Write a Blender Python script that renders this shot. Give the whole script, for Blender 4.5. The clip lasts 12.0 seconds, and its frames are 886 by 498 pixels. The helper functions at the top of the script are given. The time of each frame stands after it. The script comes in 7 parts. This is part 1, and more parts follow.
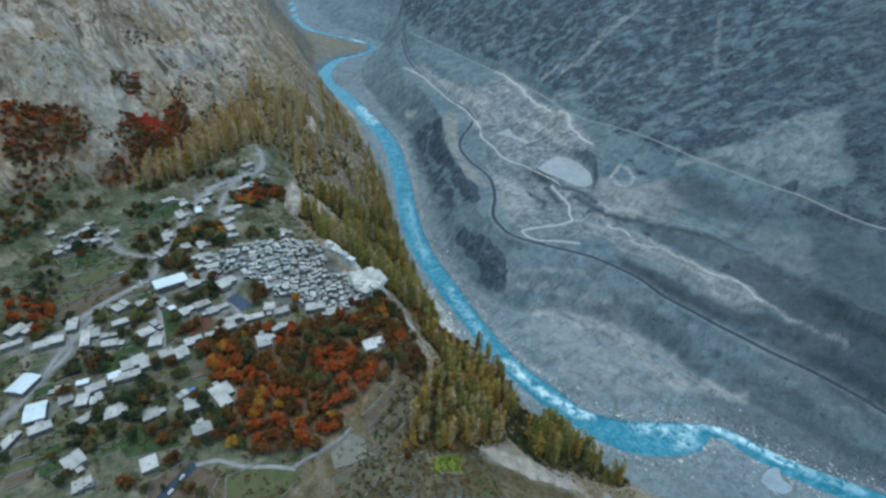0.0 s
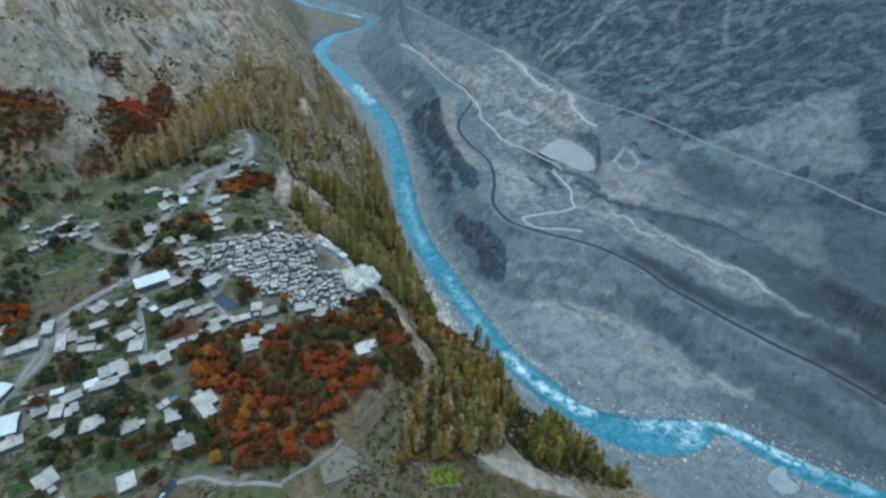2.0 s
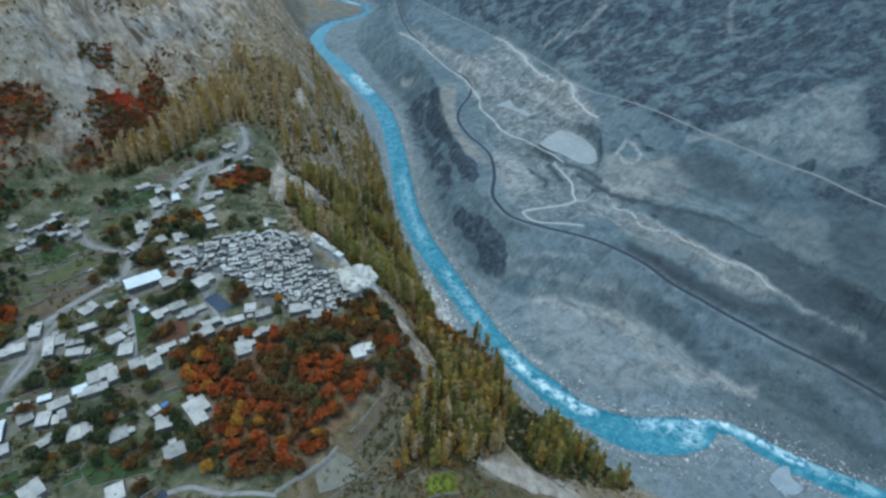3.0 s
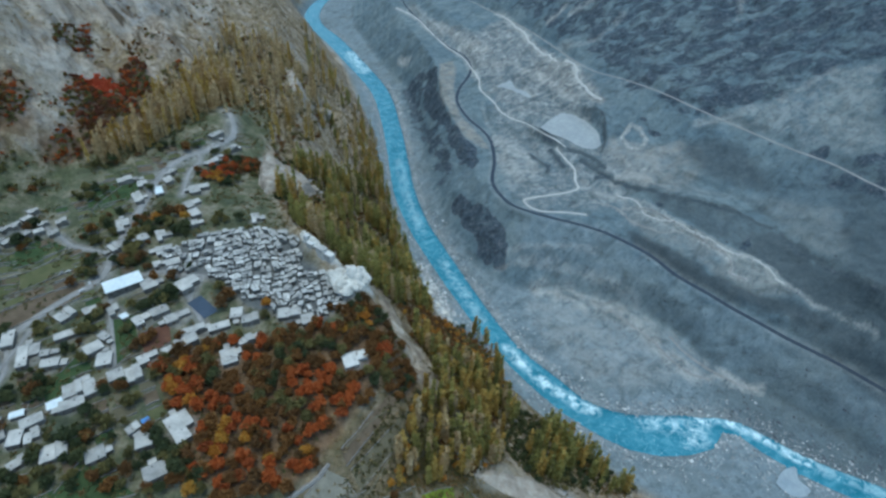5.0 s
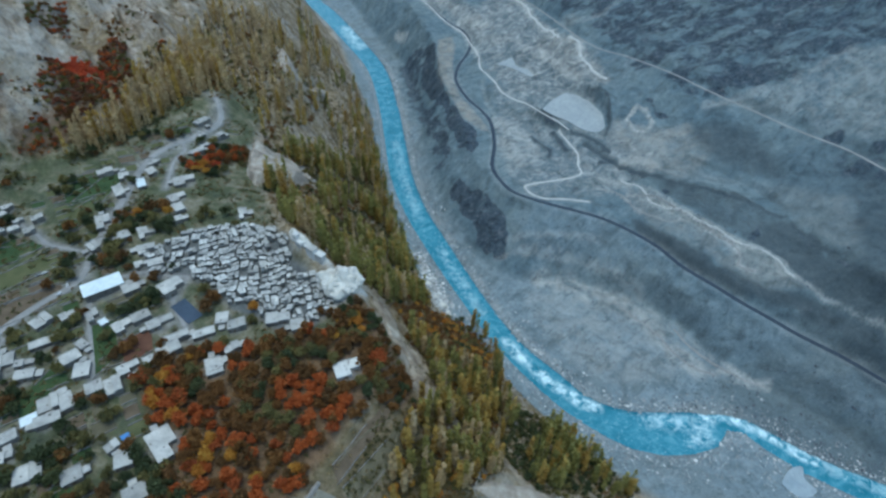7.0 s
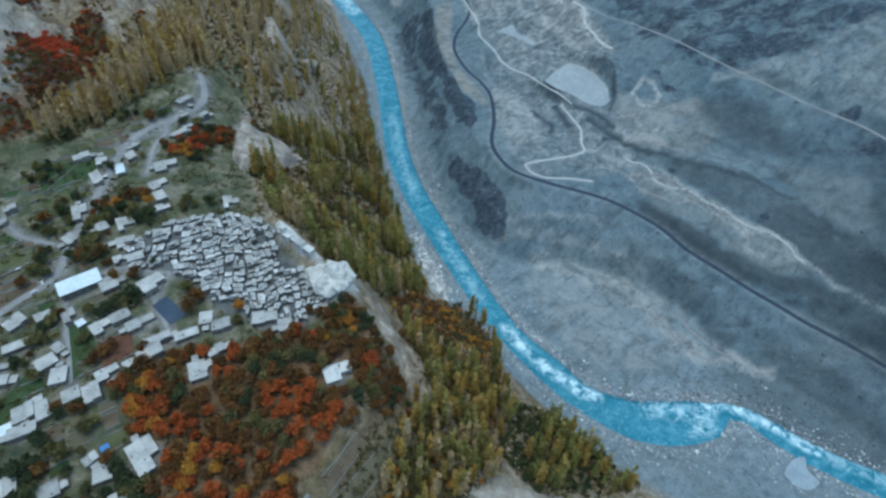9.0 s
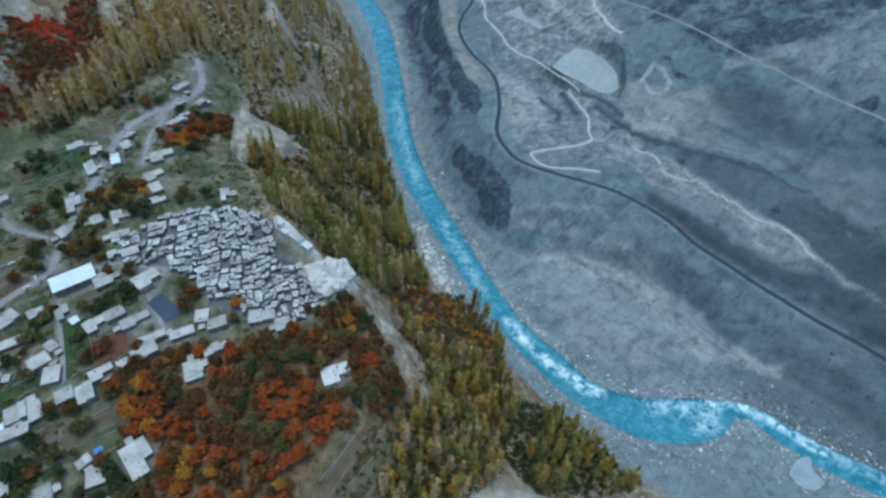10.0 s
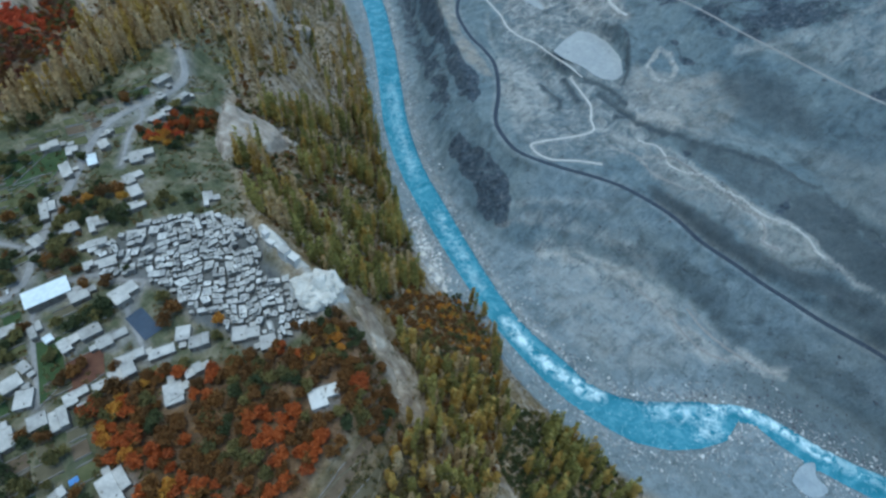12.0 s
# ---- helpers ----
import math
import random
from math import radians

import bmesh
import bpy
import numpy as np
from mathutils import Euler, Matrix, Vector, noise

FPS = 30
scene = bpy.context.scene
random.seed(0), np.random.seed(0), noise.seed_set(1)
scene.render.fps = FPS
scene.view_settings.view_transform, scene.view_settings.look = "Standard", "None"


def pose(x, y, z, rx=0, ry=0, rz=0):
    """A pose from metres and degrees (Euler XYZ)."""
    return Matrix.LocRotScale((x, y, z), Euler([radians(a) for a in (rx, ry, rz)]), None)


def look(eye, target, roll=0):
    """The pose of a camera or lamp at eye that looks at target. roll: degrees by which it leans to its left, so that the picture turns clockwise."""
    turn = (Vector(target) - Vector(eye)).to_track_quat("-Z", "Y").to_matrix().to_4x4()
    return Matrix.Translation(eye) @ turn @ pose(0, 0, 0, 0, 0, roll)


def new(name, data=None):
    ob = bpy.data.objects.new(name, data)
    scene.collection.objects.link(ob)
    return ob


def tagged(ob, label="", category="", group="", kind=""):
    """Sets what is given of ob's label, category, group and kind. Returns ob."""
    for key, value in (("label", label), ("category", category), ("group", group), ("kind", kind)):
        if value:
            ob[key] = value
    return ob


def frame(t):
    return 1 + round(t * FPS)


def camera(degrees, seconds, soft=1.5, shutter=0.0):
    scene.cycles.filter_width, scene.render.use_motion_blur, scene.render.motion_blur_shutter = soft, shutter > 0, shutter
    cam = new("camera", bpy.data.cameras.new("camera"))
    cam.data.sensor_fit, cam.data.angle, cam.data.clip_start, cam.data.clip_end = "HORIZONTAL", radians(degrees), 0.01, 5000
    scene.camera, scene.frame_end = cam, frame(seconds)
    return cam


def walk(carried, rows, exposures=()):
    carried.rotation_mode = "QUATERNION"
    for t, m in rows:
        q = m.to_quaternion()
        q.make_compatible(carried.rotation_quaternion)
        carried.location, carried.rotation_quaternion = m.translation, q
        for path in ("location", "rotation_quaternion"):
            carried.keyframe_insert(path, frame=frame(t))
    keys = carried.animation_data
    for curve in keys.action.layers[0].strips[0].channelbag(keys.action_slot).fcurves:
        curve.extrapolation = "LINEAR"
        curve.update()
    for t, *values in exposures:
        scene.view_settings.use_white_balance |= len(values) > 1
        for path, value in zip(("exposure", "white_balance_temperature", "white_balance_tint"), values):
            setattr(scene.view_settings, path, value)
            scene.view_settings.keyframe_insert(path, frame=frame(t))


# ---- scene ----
cam = camera(80.0, 12.0, soft=2.7)
METRES, EYE, TILT, LEAN, TURN = 200.0, 513.0, -31.0, -2.5, 0.0
ROWS = [
    (0.0, 0.0, 0.0, 0.0, 0.0, 0.0, -0.0),
    (0.5, 0.0037, 0.0339, 0.0219, 0.0, -0.61, 0.01),
    (1.0, 0.0065, 0.0681, 0.0438, -0.02, -1.22, 0.03),
    (1.5, 0.009, 0.1038, 0.067, -0.07, -1.86, 0.02),
    (2.0, 0.0127, 0.1385, 0.0891, -0.07, -2.48, 0.05),
    (2.5, 0.0156, 0.1726, 0.1108, -0.09, -3.09, 0.07),
    (3.0, 0.0184, 0.2063, 0.1328, -0.1, -3.69, 0.08),
    (5.0, 0.0299, 0.3465, 0.2239, -0.16, -6.19, 0.15),
    (5.5, 0.0333, 0.3803, 0.2463, -0.16, -6.78, 0.18),
    (6.0, 0.0359, 0.414, 0.2685, -0.16, -7.41, 0.18),
    (6.5, 0.0397, 0.4498, 0.2917, -0.17, -8.15, 0.21),
    (7.0, 0.043, 0.4835, 0.3139, -0.19, -8.96, 0.23),
    (9.0, 0.061, 0.6209, 0.4044, -0.23, -12.66, 0.33),
    (9.5, 0.065, 0.6576, 0.4286, 0.33, -13.69, -0.05),
    (10.0, 0.0694, 0.6921, 0.451, 0.31, -14.63, -0.04),
    (10.5, 0.0745, 0.7285, 0.4757, 0.31, -15.65, -0.01),
    (11.0, 0.079, 0.763, 0.4983, 0.27, -16.58, 0.03),
    (11.5, 0.0838, 0.8014, 0.5243, 0.24, -17.25, 0.03),
    (12.0, 0.0878, 0.8326, 0.5465, 0.24, -17.2, 0.01),
]
walk(cam, [(t, pose(0, 0, EYE, TILT, LEAN, TURN) @ pose(METRES * x, METRES * y, METRES * z, 90 + pitch, roll, yaw)) for t, x, y, z, yaw, pitch, roll in ROWS], [(0.0, 0.5, 6000, -9), (12.0, 0.5, 5700, -9)])

# ---- world and light ----
world = bpy.data.worlds.new("world")
scene.world = world
world.use_nodes = True
sky = world.node_tree.nodes.new("ShaderNodeTexSky")
sky.sky_type, sky.sun_disc = "NISHITA", False
sky.sun_elevation, sky.sun_rotation = radians(86), radians(200)
world.node_tree.links.new(sky.outputs[0], world.node_tree.nodes["Background"].inputs[0])
world.node_tree.nodes["Background"].inputs[1].default_value = 0.17
sun = new("sun", bpy.data.lights.new("sun", "SUN"))
sun.data.energy, sun.data.angle, sun.data.color = 1.1, radians(40), (1.0, 0.95, 0.87)
sun.matrix_world = look((0, 0, 0), (0.05, 0.02, -0.98))


# ---- materials ----
def shader(name, rough=0.9):
    m = bpy.data.materials.new(name)
    m.use_nodes = True
    b = m.node_tree.nodes["Principled BSDF"]
    b.inputs["Roughness"].default_value = rough
    b.inputs["Specular IOR Level"].default_value = 0.25
    return m, m.node_tree, b


def noise_node(nt, scale, detail=4.0, rough=0.6, coords="world", stretch=None, warp=0.0):
    """A noise texture at a size given in cycles per metre."""
    n = nt.nodes.new("ShaderNodeTexNoise")
    n.inputs["Scale"].default_value, n.inputs["Detail"].default_value = scale, detail
    n.inputs["Roughness"].default_value, n.inputs["Distortion"].default_value = rough, warp
    if coords == "world":
        src = nt.nodes.new("ShaderNodeNewGeometry").outputs["Position"]
    else:
        src = nt.nodes.new("ShaderNodeTexCoord").outputs["Object"]
    if stretch:
        mp = nt.nodes.new("ShaderNodeMapping")
        mp.inputs["Rotation"].default_value = [radians(a) for a in stretch[1]]
        mp.vector_type = "TEXTURE"
        mp.inputs["Scale"].default_value = [1 / k for k in stretch[0]]
        nt.links.new(src, mp.inputs["Vector"])
        src = mp.outputs[0]
    nt.links.new(src, n.inputs["Vector"])
    return n.outputs["Fac"]


def ramp(nt, fac, stops):
    r = nt.nodes.new("ShaderNodeValToRGB")
    while len(r.color_ramp.elements) < len(stops):
        r.color_ramp.elements.new(0.5)
    for e, (p, c) in zip(r.color_ramp.elements, stops):
        e.position, e.color = p, (*c, 1) if not isinstance(c, (int, float)) else (c, c, c, 1)
    nt.links.new(fac, r.inputs[0])
    return r.outputs[0]


def blend(nt, fac, a, b, kind="MIX"):
    m = nt.nodes.new("ShaderNodeMix")
    m.data_type, m.blend_type = "RGBA", kind
    for sock, v in ((m.inputs["Factor"], fac), (m.inputs["A"], a), (m.inputs["B"], b)):
        if isinstance(v, (int, float)):
            sock.default_value = v
        elif isinstance(v, tuple):
            sock.default_value = (*v, 1)
        else:
            nt.links.new(v, sock)
    return m.outputs["Result"]


def sums(nt, op, a, b):
    m = nt.nodes.new("ShaderNodeMath")
    m.operation, m.use_clamp = op, True
    for sock, v in zip(m.inputs, (a, b)):
        if isinstance(v, (int, float)):
            sock.default_value = v
        else:
            nt.links.new(v, sock)
    return m.outputs[0]


def mask(nt, name):
    a = nt.nodes.new("ShaderNodeAttribute")
    a.attribute_name = name
    return a.outputs["Fac"]


def bump(nt, b, fac, strength, dist):
    n = nt.nodes.new("ShaderNodeBump")
    n.inputs["Strength"].default_value, n.inputs["Distance"].default_value = strength, dist
    nt.links.new(fac, n.inputs["Height"])
    nt.links.new(n.outputs[0], b.inputs["Normal"])


def plain(name, colours, scale=0.5, rough=0.9, coords="world", vary=0.0, relief=0.0, metal=0.0, fine=6.0):
    """Noise between colours at two scales, with a little difference from piece to piece."""
    m, nt, b = shader(name, rough)
    col = ramp(nt, noise_node(nt, scale, 3.0, 0.6, coords), [(0.3 + 0.4 * i / max(1, len(colours) - 1), c) for i, c in enumerate(colours)])
    g = ramp(nt, noise_node(nt, scale * fine, 4.0, 0.65, coords), [(0.25, 0.72), (0.75, 1.0)])
    col = blend(nt, 1.0, col, g, "MULTIPLY")
    if vary:
        r = nt.nodes.new("ShaderNodeObjectInfo").outputs["Random"]
        col = blend(nt, 1.0, col, ramp(nt, r, [(0.0, 1.0 - vary), (1.0, 1.0)]), "MULTIPLY")
    nt.links.new(col, b.inputs["Base Color"])
    b.inputs["Metallic"].default_value = metal
    if relief:
        bump(nt, b, noise_node(nt, scale * fine, 5.0, 0.7, coords), 0.7, relief)
    return m


def ground_material():
    m, nt, b = shader("ground", 0.95)
    big, mid, small = noise_node(nt, 0.012, 5, 0.62, warp=0.6), noise_node(nt, 0.06, 6, 0.65), noise_node(nt, 0.45, 5, 0.7)
    rills = noise_node(nt, 0.045, 6, 0.68, stretch=((0.28, 1.0, 0.5), (0, 0, 30)), warp=0.5)
    crags = noise_node(nt, 0.045, 8, 0.72, stretch=((0.36, 1.0, 0.45), (0, 0, -52)), warp=0.8)
    # warm rock and dry soil of the village side
    west = ramp(nt, mid, [(0.25, (0.21, 0.165, 0.12)), (0.42, (0.36, 0.295, 0.23)), (0.55, (0.48, 0.41, 0.335)), (0.75, (0.60, 0.53, 0.45))])
    west = blend(nt, ramp(nt, crags, [(0.41, 0.95), (0.49, 0.0)]), west, (0.11, 0.085, 0.06))
    west = blend(nt, ramp(nt, crags, [(0.54, 0.0), (0.66, 0.85)]), west, (0.58, 0.52, 0.445))
    west = blend(nt, ramp(nt, noise_node(nt, 0.018, 8, 0.75, warp=0.7), [(0.53, 0.0), (0.60, 0.7)]), west, (0.175, 0.115, 0.062))
    gullies = noise_node(nt, 0.017, 6, 0.66, stretch=((0.34, 1.0, 0.45), (0, 0, -50)), warp=1.0)
    west = blend(nt, ramp(nt, gullies, [(0.40, 0.75), (0.46, 0.0)]), west, (0.15, 0.112, 0.075))
    west = blend(nt, ramp(nt, noise_node(nt, 0.011, 7, 0.7, warp=1.0), [(0.54, 0.0), (0.62, 0.7)]), west, (0.40, 0.385, 0.37))
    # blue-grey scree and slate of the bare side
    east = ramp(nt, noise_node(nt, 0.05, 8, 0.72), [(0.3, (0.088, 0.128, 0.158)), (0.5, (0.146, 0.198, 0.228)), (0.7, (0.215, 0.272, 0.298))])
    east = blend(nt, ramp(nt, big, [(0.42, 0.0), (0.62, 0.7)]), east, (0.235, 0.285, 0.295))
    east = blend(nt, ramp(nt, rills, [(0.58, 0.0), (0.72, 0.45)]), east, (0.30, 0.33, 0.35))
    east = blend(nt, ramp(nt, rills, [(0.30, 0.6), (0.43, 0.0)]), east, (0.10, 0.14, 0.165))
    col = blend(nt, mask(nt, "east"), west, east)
    # dark grey of some slopes; also holds scarp, crease and lane shade as colour
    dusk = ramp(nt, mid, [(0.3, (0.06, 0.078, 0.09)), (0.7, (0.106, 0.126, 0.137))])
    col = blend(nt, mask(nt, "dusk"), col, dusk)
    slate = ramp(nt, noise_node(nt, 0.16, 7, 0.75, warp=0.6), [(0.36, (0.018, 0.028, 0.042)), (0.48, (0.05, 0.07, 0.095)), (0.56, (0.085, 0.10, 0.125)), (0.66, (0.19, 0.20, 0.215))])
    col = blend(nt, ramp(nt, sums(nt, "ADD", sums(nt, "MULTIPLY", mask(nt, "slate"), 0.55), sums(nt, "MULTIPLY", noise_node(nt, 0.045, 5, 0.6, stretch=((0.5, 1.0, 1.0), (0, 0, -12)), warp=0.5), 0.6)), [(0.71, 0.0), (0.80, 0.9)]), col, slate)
    col = blend(nt, sums(nt, "MULTIPLY", mask(nt, "tan"), ramp(nt, mid, [(0.3, 0.2), (0.6, 1.0)])), col, (0.45, 0.385, 0.31))
    works = ramp(nt, noise_node(nt, 0.055, 8, 0.72, warp=0.9), [(0.36, (0.085, 0.11, 0.13)), (0.46, (0.20, 0.225, 0.235)), (0.54, (0.33, 0.335, 0.325)), (0.64, (0.56, 0.555, 0.53))])
    col = blend(nt, mask(nt, "works"), col, works)
    scrub = ramp(nt, noise_node(nt, 0.09, 8, 0.74), [(0.32, (0.12, 0.092, 0.052)), (0.45, (0.22, 0.162, 0.09)), (0.54, (0.32, 0.25, 0.155)), (0.66, (0.46, 0.39, 0.29))])
    col = blend(nt, sums(nt, "MULTIPLY", mask(nt, "scrub"), ramp(nt, noise_node(nt, 0.04, 6, 0.7), [(0.40, 0.05), (0.54, 1.0)])), col, scrub)
    grass = ramp(nt, noise_node(nt, 0.045, 7, 0.7), [(0.36, (0.045, 0.064, 0.03)), (0.46, (0.088, 0.105, 0.052)), (0.54, (0.155, 0.15, 0.09)), (0.64, (0.28, 0.26, 0.195))])
    col = blend(nt, mask(nt, "green"), col, grass)
    litter = ramp(nt, noise_node(nt, 0.12, 5, 0.7), [(0.35, (0.11, 0.066, 0.04)), (0.6, (0.24, 0.145, 0.082))])
    col = blend(nt, mask(nt, "litter"), col, litter)
    gravel = ramp(nt, mid, [(0.3, (0.165, 0.21, 0.236)), (0.5, (0.225, 0.276, 0.304)), (0.7, (0.30, 0.355, 0.38))])
    gravel = blend(nt, ramp(nt, big, [(0.45, 0.0), (0.6, 0.6)]), gravel, (0.195, 0.228, 0.235))
    col = blend(nt, mask(nt, "gravel"), col, gravel)
    dust = ramp(nt, noise_node(nt, 0.1, 5, 0.7), [(0.35, (0.20, 0.195, 0.185)), (0.65, (0.37, 0.36, 0.345))])
    col = blend(nt, mask(nt, "dust"), col, dust)
    col = blend(nt, sums(nt, "MULTIPLY", mask(nt, "pale"), ramp(nt, noise_node(nt, 0.07, 6, 0.7), [(0.38, 0.1), (0.56, 1.0)])), col, (0.50, 0.49, 0.46))
    blotch = ramp(nt, noise_node(nt, 0.035, 6, 0.66, warp=0.8), [(0.36, 0.66), (0.47, 0.9), (0.56, 1.0)])
    rough_east = sums(nt, "MULTIPLY", mask(nt, "east"), sums(nt, "SUBTRACT", 1.0, sums(nt, "MULTIPLY", mask(nt, "dusk"), 0.75)))
    col = blend(nt, rough_east, col, blotch, "MULTIPLY")
    wash = noise_node(nt, 0.13, 6, 0.7, stretch=((0.3, 1.0, 0.4), (0, 0, 42)), warp=0.3)
    col = blend(nt, sums(nt, "MULTIPLY", rough_east, ramp(nt, wash, [(0.35, 0.6), (0.45, 0.0)])), col, (0.085, 0.112, 0.128))
    patch = noise_node(nt, 0.11, 9, 0.78, warp=0.4)
    col = blend(nt, sums(nt, "SUBTRACT", 1.0, sums(nt, "MULTIPLY", mask(nt, "east"), 0.4)), col, ramp(nt, patch, [(0.37, 0.58), (0.46, 0.88), (0.55, 1.0)]), "MULTIPLY")
    pebbles = ramp(nt, noise_node(nt, 0.7, 3, 0.6), [(0.62, 0.0), (0.70, 0.6)])
    col = blend(nt, sums(nt, "MULTIPLY", pebbles, sums(nt, "ADD", sums(nt, "MULTIPLY", mask(nt, "gravel"), 0.8), 0.12)), col, (0.52, 0.53, 0.52))
    col = blend(nt, 1.0, col, ramp(nt, small, [(0.2, 0.6), (0.5, 0.92), (0.8, 1.0)]), "MULTIPLY")
    nt.links.new(col, b.inputs["Base Color"])
    bump(nt, b, sums(nt, "ADD", sums(nt, "MULTIPLY", mid, 0.7), sums(nt, "MULTIPLY", small, 0.3)), 1.0, 4.0)
    return m


def water_material():
    m, nt, b = shader("glacial water", 0.3)
    b.inputs["Specular IOR Level"].default_value = 0.25
    deep = ramp(nt, noise_node(nt, 0.05, 5, 0.65, warp=0.8), [(0.3, (0.025, 0.15, 0.21)), (0.5, (0.055, 0.215, 0.29)), (0.70, (0.13, 0.33, 0.41))])
    run = noise_node(nt, 0.10, 7, 0.72, warp=0.5)
    foam = sums(nt, "MULTIPLY", mask(nt, "rapid"), ramp(nt, run, [(0.43, 0.0), (0.60, 1.0)]))
    flecks = ramp(nt, noise_node(nt, 0.24, 5, 0.65, warp=1.0), [(0.58, 0.0), (0.70, 0.85)])
    foam = sums(nt, "ADD", foam, sums(nt, "MULTIPLY", flecks, sums(nt, "ADD", mask(nt, "rapid"), 0.45)))
    # shade of the cut bank, put into the water's colour
    bank_shade = sums(nt, "MULTIPLY", mask(nt, "bank_shade"), 0.65)
    col = blend(nt, bank_shade, deep, (0.006, 0.075, 0.12))
    nt.links.new(blend(nt, foam, col, (0.66, 0.82, 0.86)), b.inputs["Base Color"])
    rough = nt.nodes.new("ShaderNodeMapRange")
    rough.inputs[3].default_value, rough.inputs[4].default_value = 0.25, 0.8
    nt.links.new(foam, rough.inputs[0])
    nt.links.new(rough.outputs[0], b.inputs["Roughness"])
    bump(nt, b, run, 0.6, 0.7)
    return m


GROUND, WATER = ground_material(), water_material()
ASPHALT = plain("asphalt", [(0.036, 0.05, 0.075), (0.054, 0.07, 0.095)], 0.08, 0.85)
DIRT = plain("pale dirt track", [(0.46, 0.455, 0.44), (0.64, 0.63, 0.60)], 0.06, 0.95)
LANE = plain("dusty lane", [(0.25, 0.245, 0.24), (0.36, 0.35, 0.34)], 0.06, 0.95)

# ---- the lie of the land: break lines in metres (x, y, z) between which the ground is stretched ----
BED = [(-1500, 4700, 135), (-1120, 4150, 108), (-936, 3646, 80), (-828, 3272, 60), (-689, 2972, 44), (-536, 2854, 36), (-380, 2753, 30), (-317, 2687, 26), (-317, 2568, 22), (-371, 2456, 19), (-432, 2368, 17), (-444, 2166, 14), (-407, 1998, 12), (-324, 1849, 9), (-226, 1646, 5), (-133, 1435, 0), (-88, 1233, -2),
       (-62, 1072, -2), (-42, 941, -2), (-13, 833, -2), (23, 743, -2), (56, 667, -2), (87, 601, -2), (119, 543, -2), (158, 494, -2), (194, 457, -3), (243, 433, -4), (283, 430, -4), (322, 436, -5), (347, 446, -5), (368, 443, -5), (385, 428, -5),
       (415, 402, -5), (446, 382, -5), (481, 364, -5), (560, 326, -5), (720, 280, -5), (1200, 180, -5), (2600, 0, -5)]
WIDTH = [50, 46, 44, 42, 40, 36, 34, 32, 30, 36, 46, 56, 58, 60, 56, 50, 46, 45, 45, 41, 41, 38, 35, 34, 40, 38, 52, 58, 50, 24, 20, 30, 30, 32, 34, 36, 45, 50, 50]
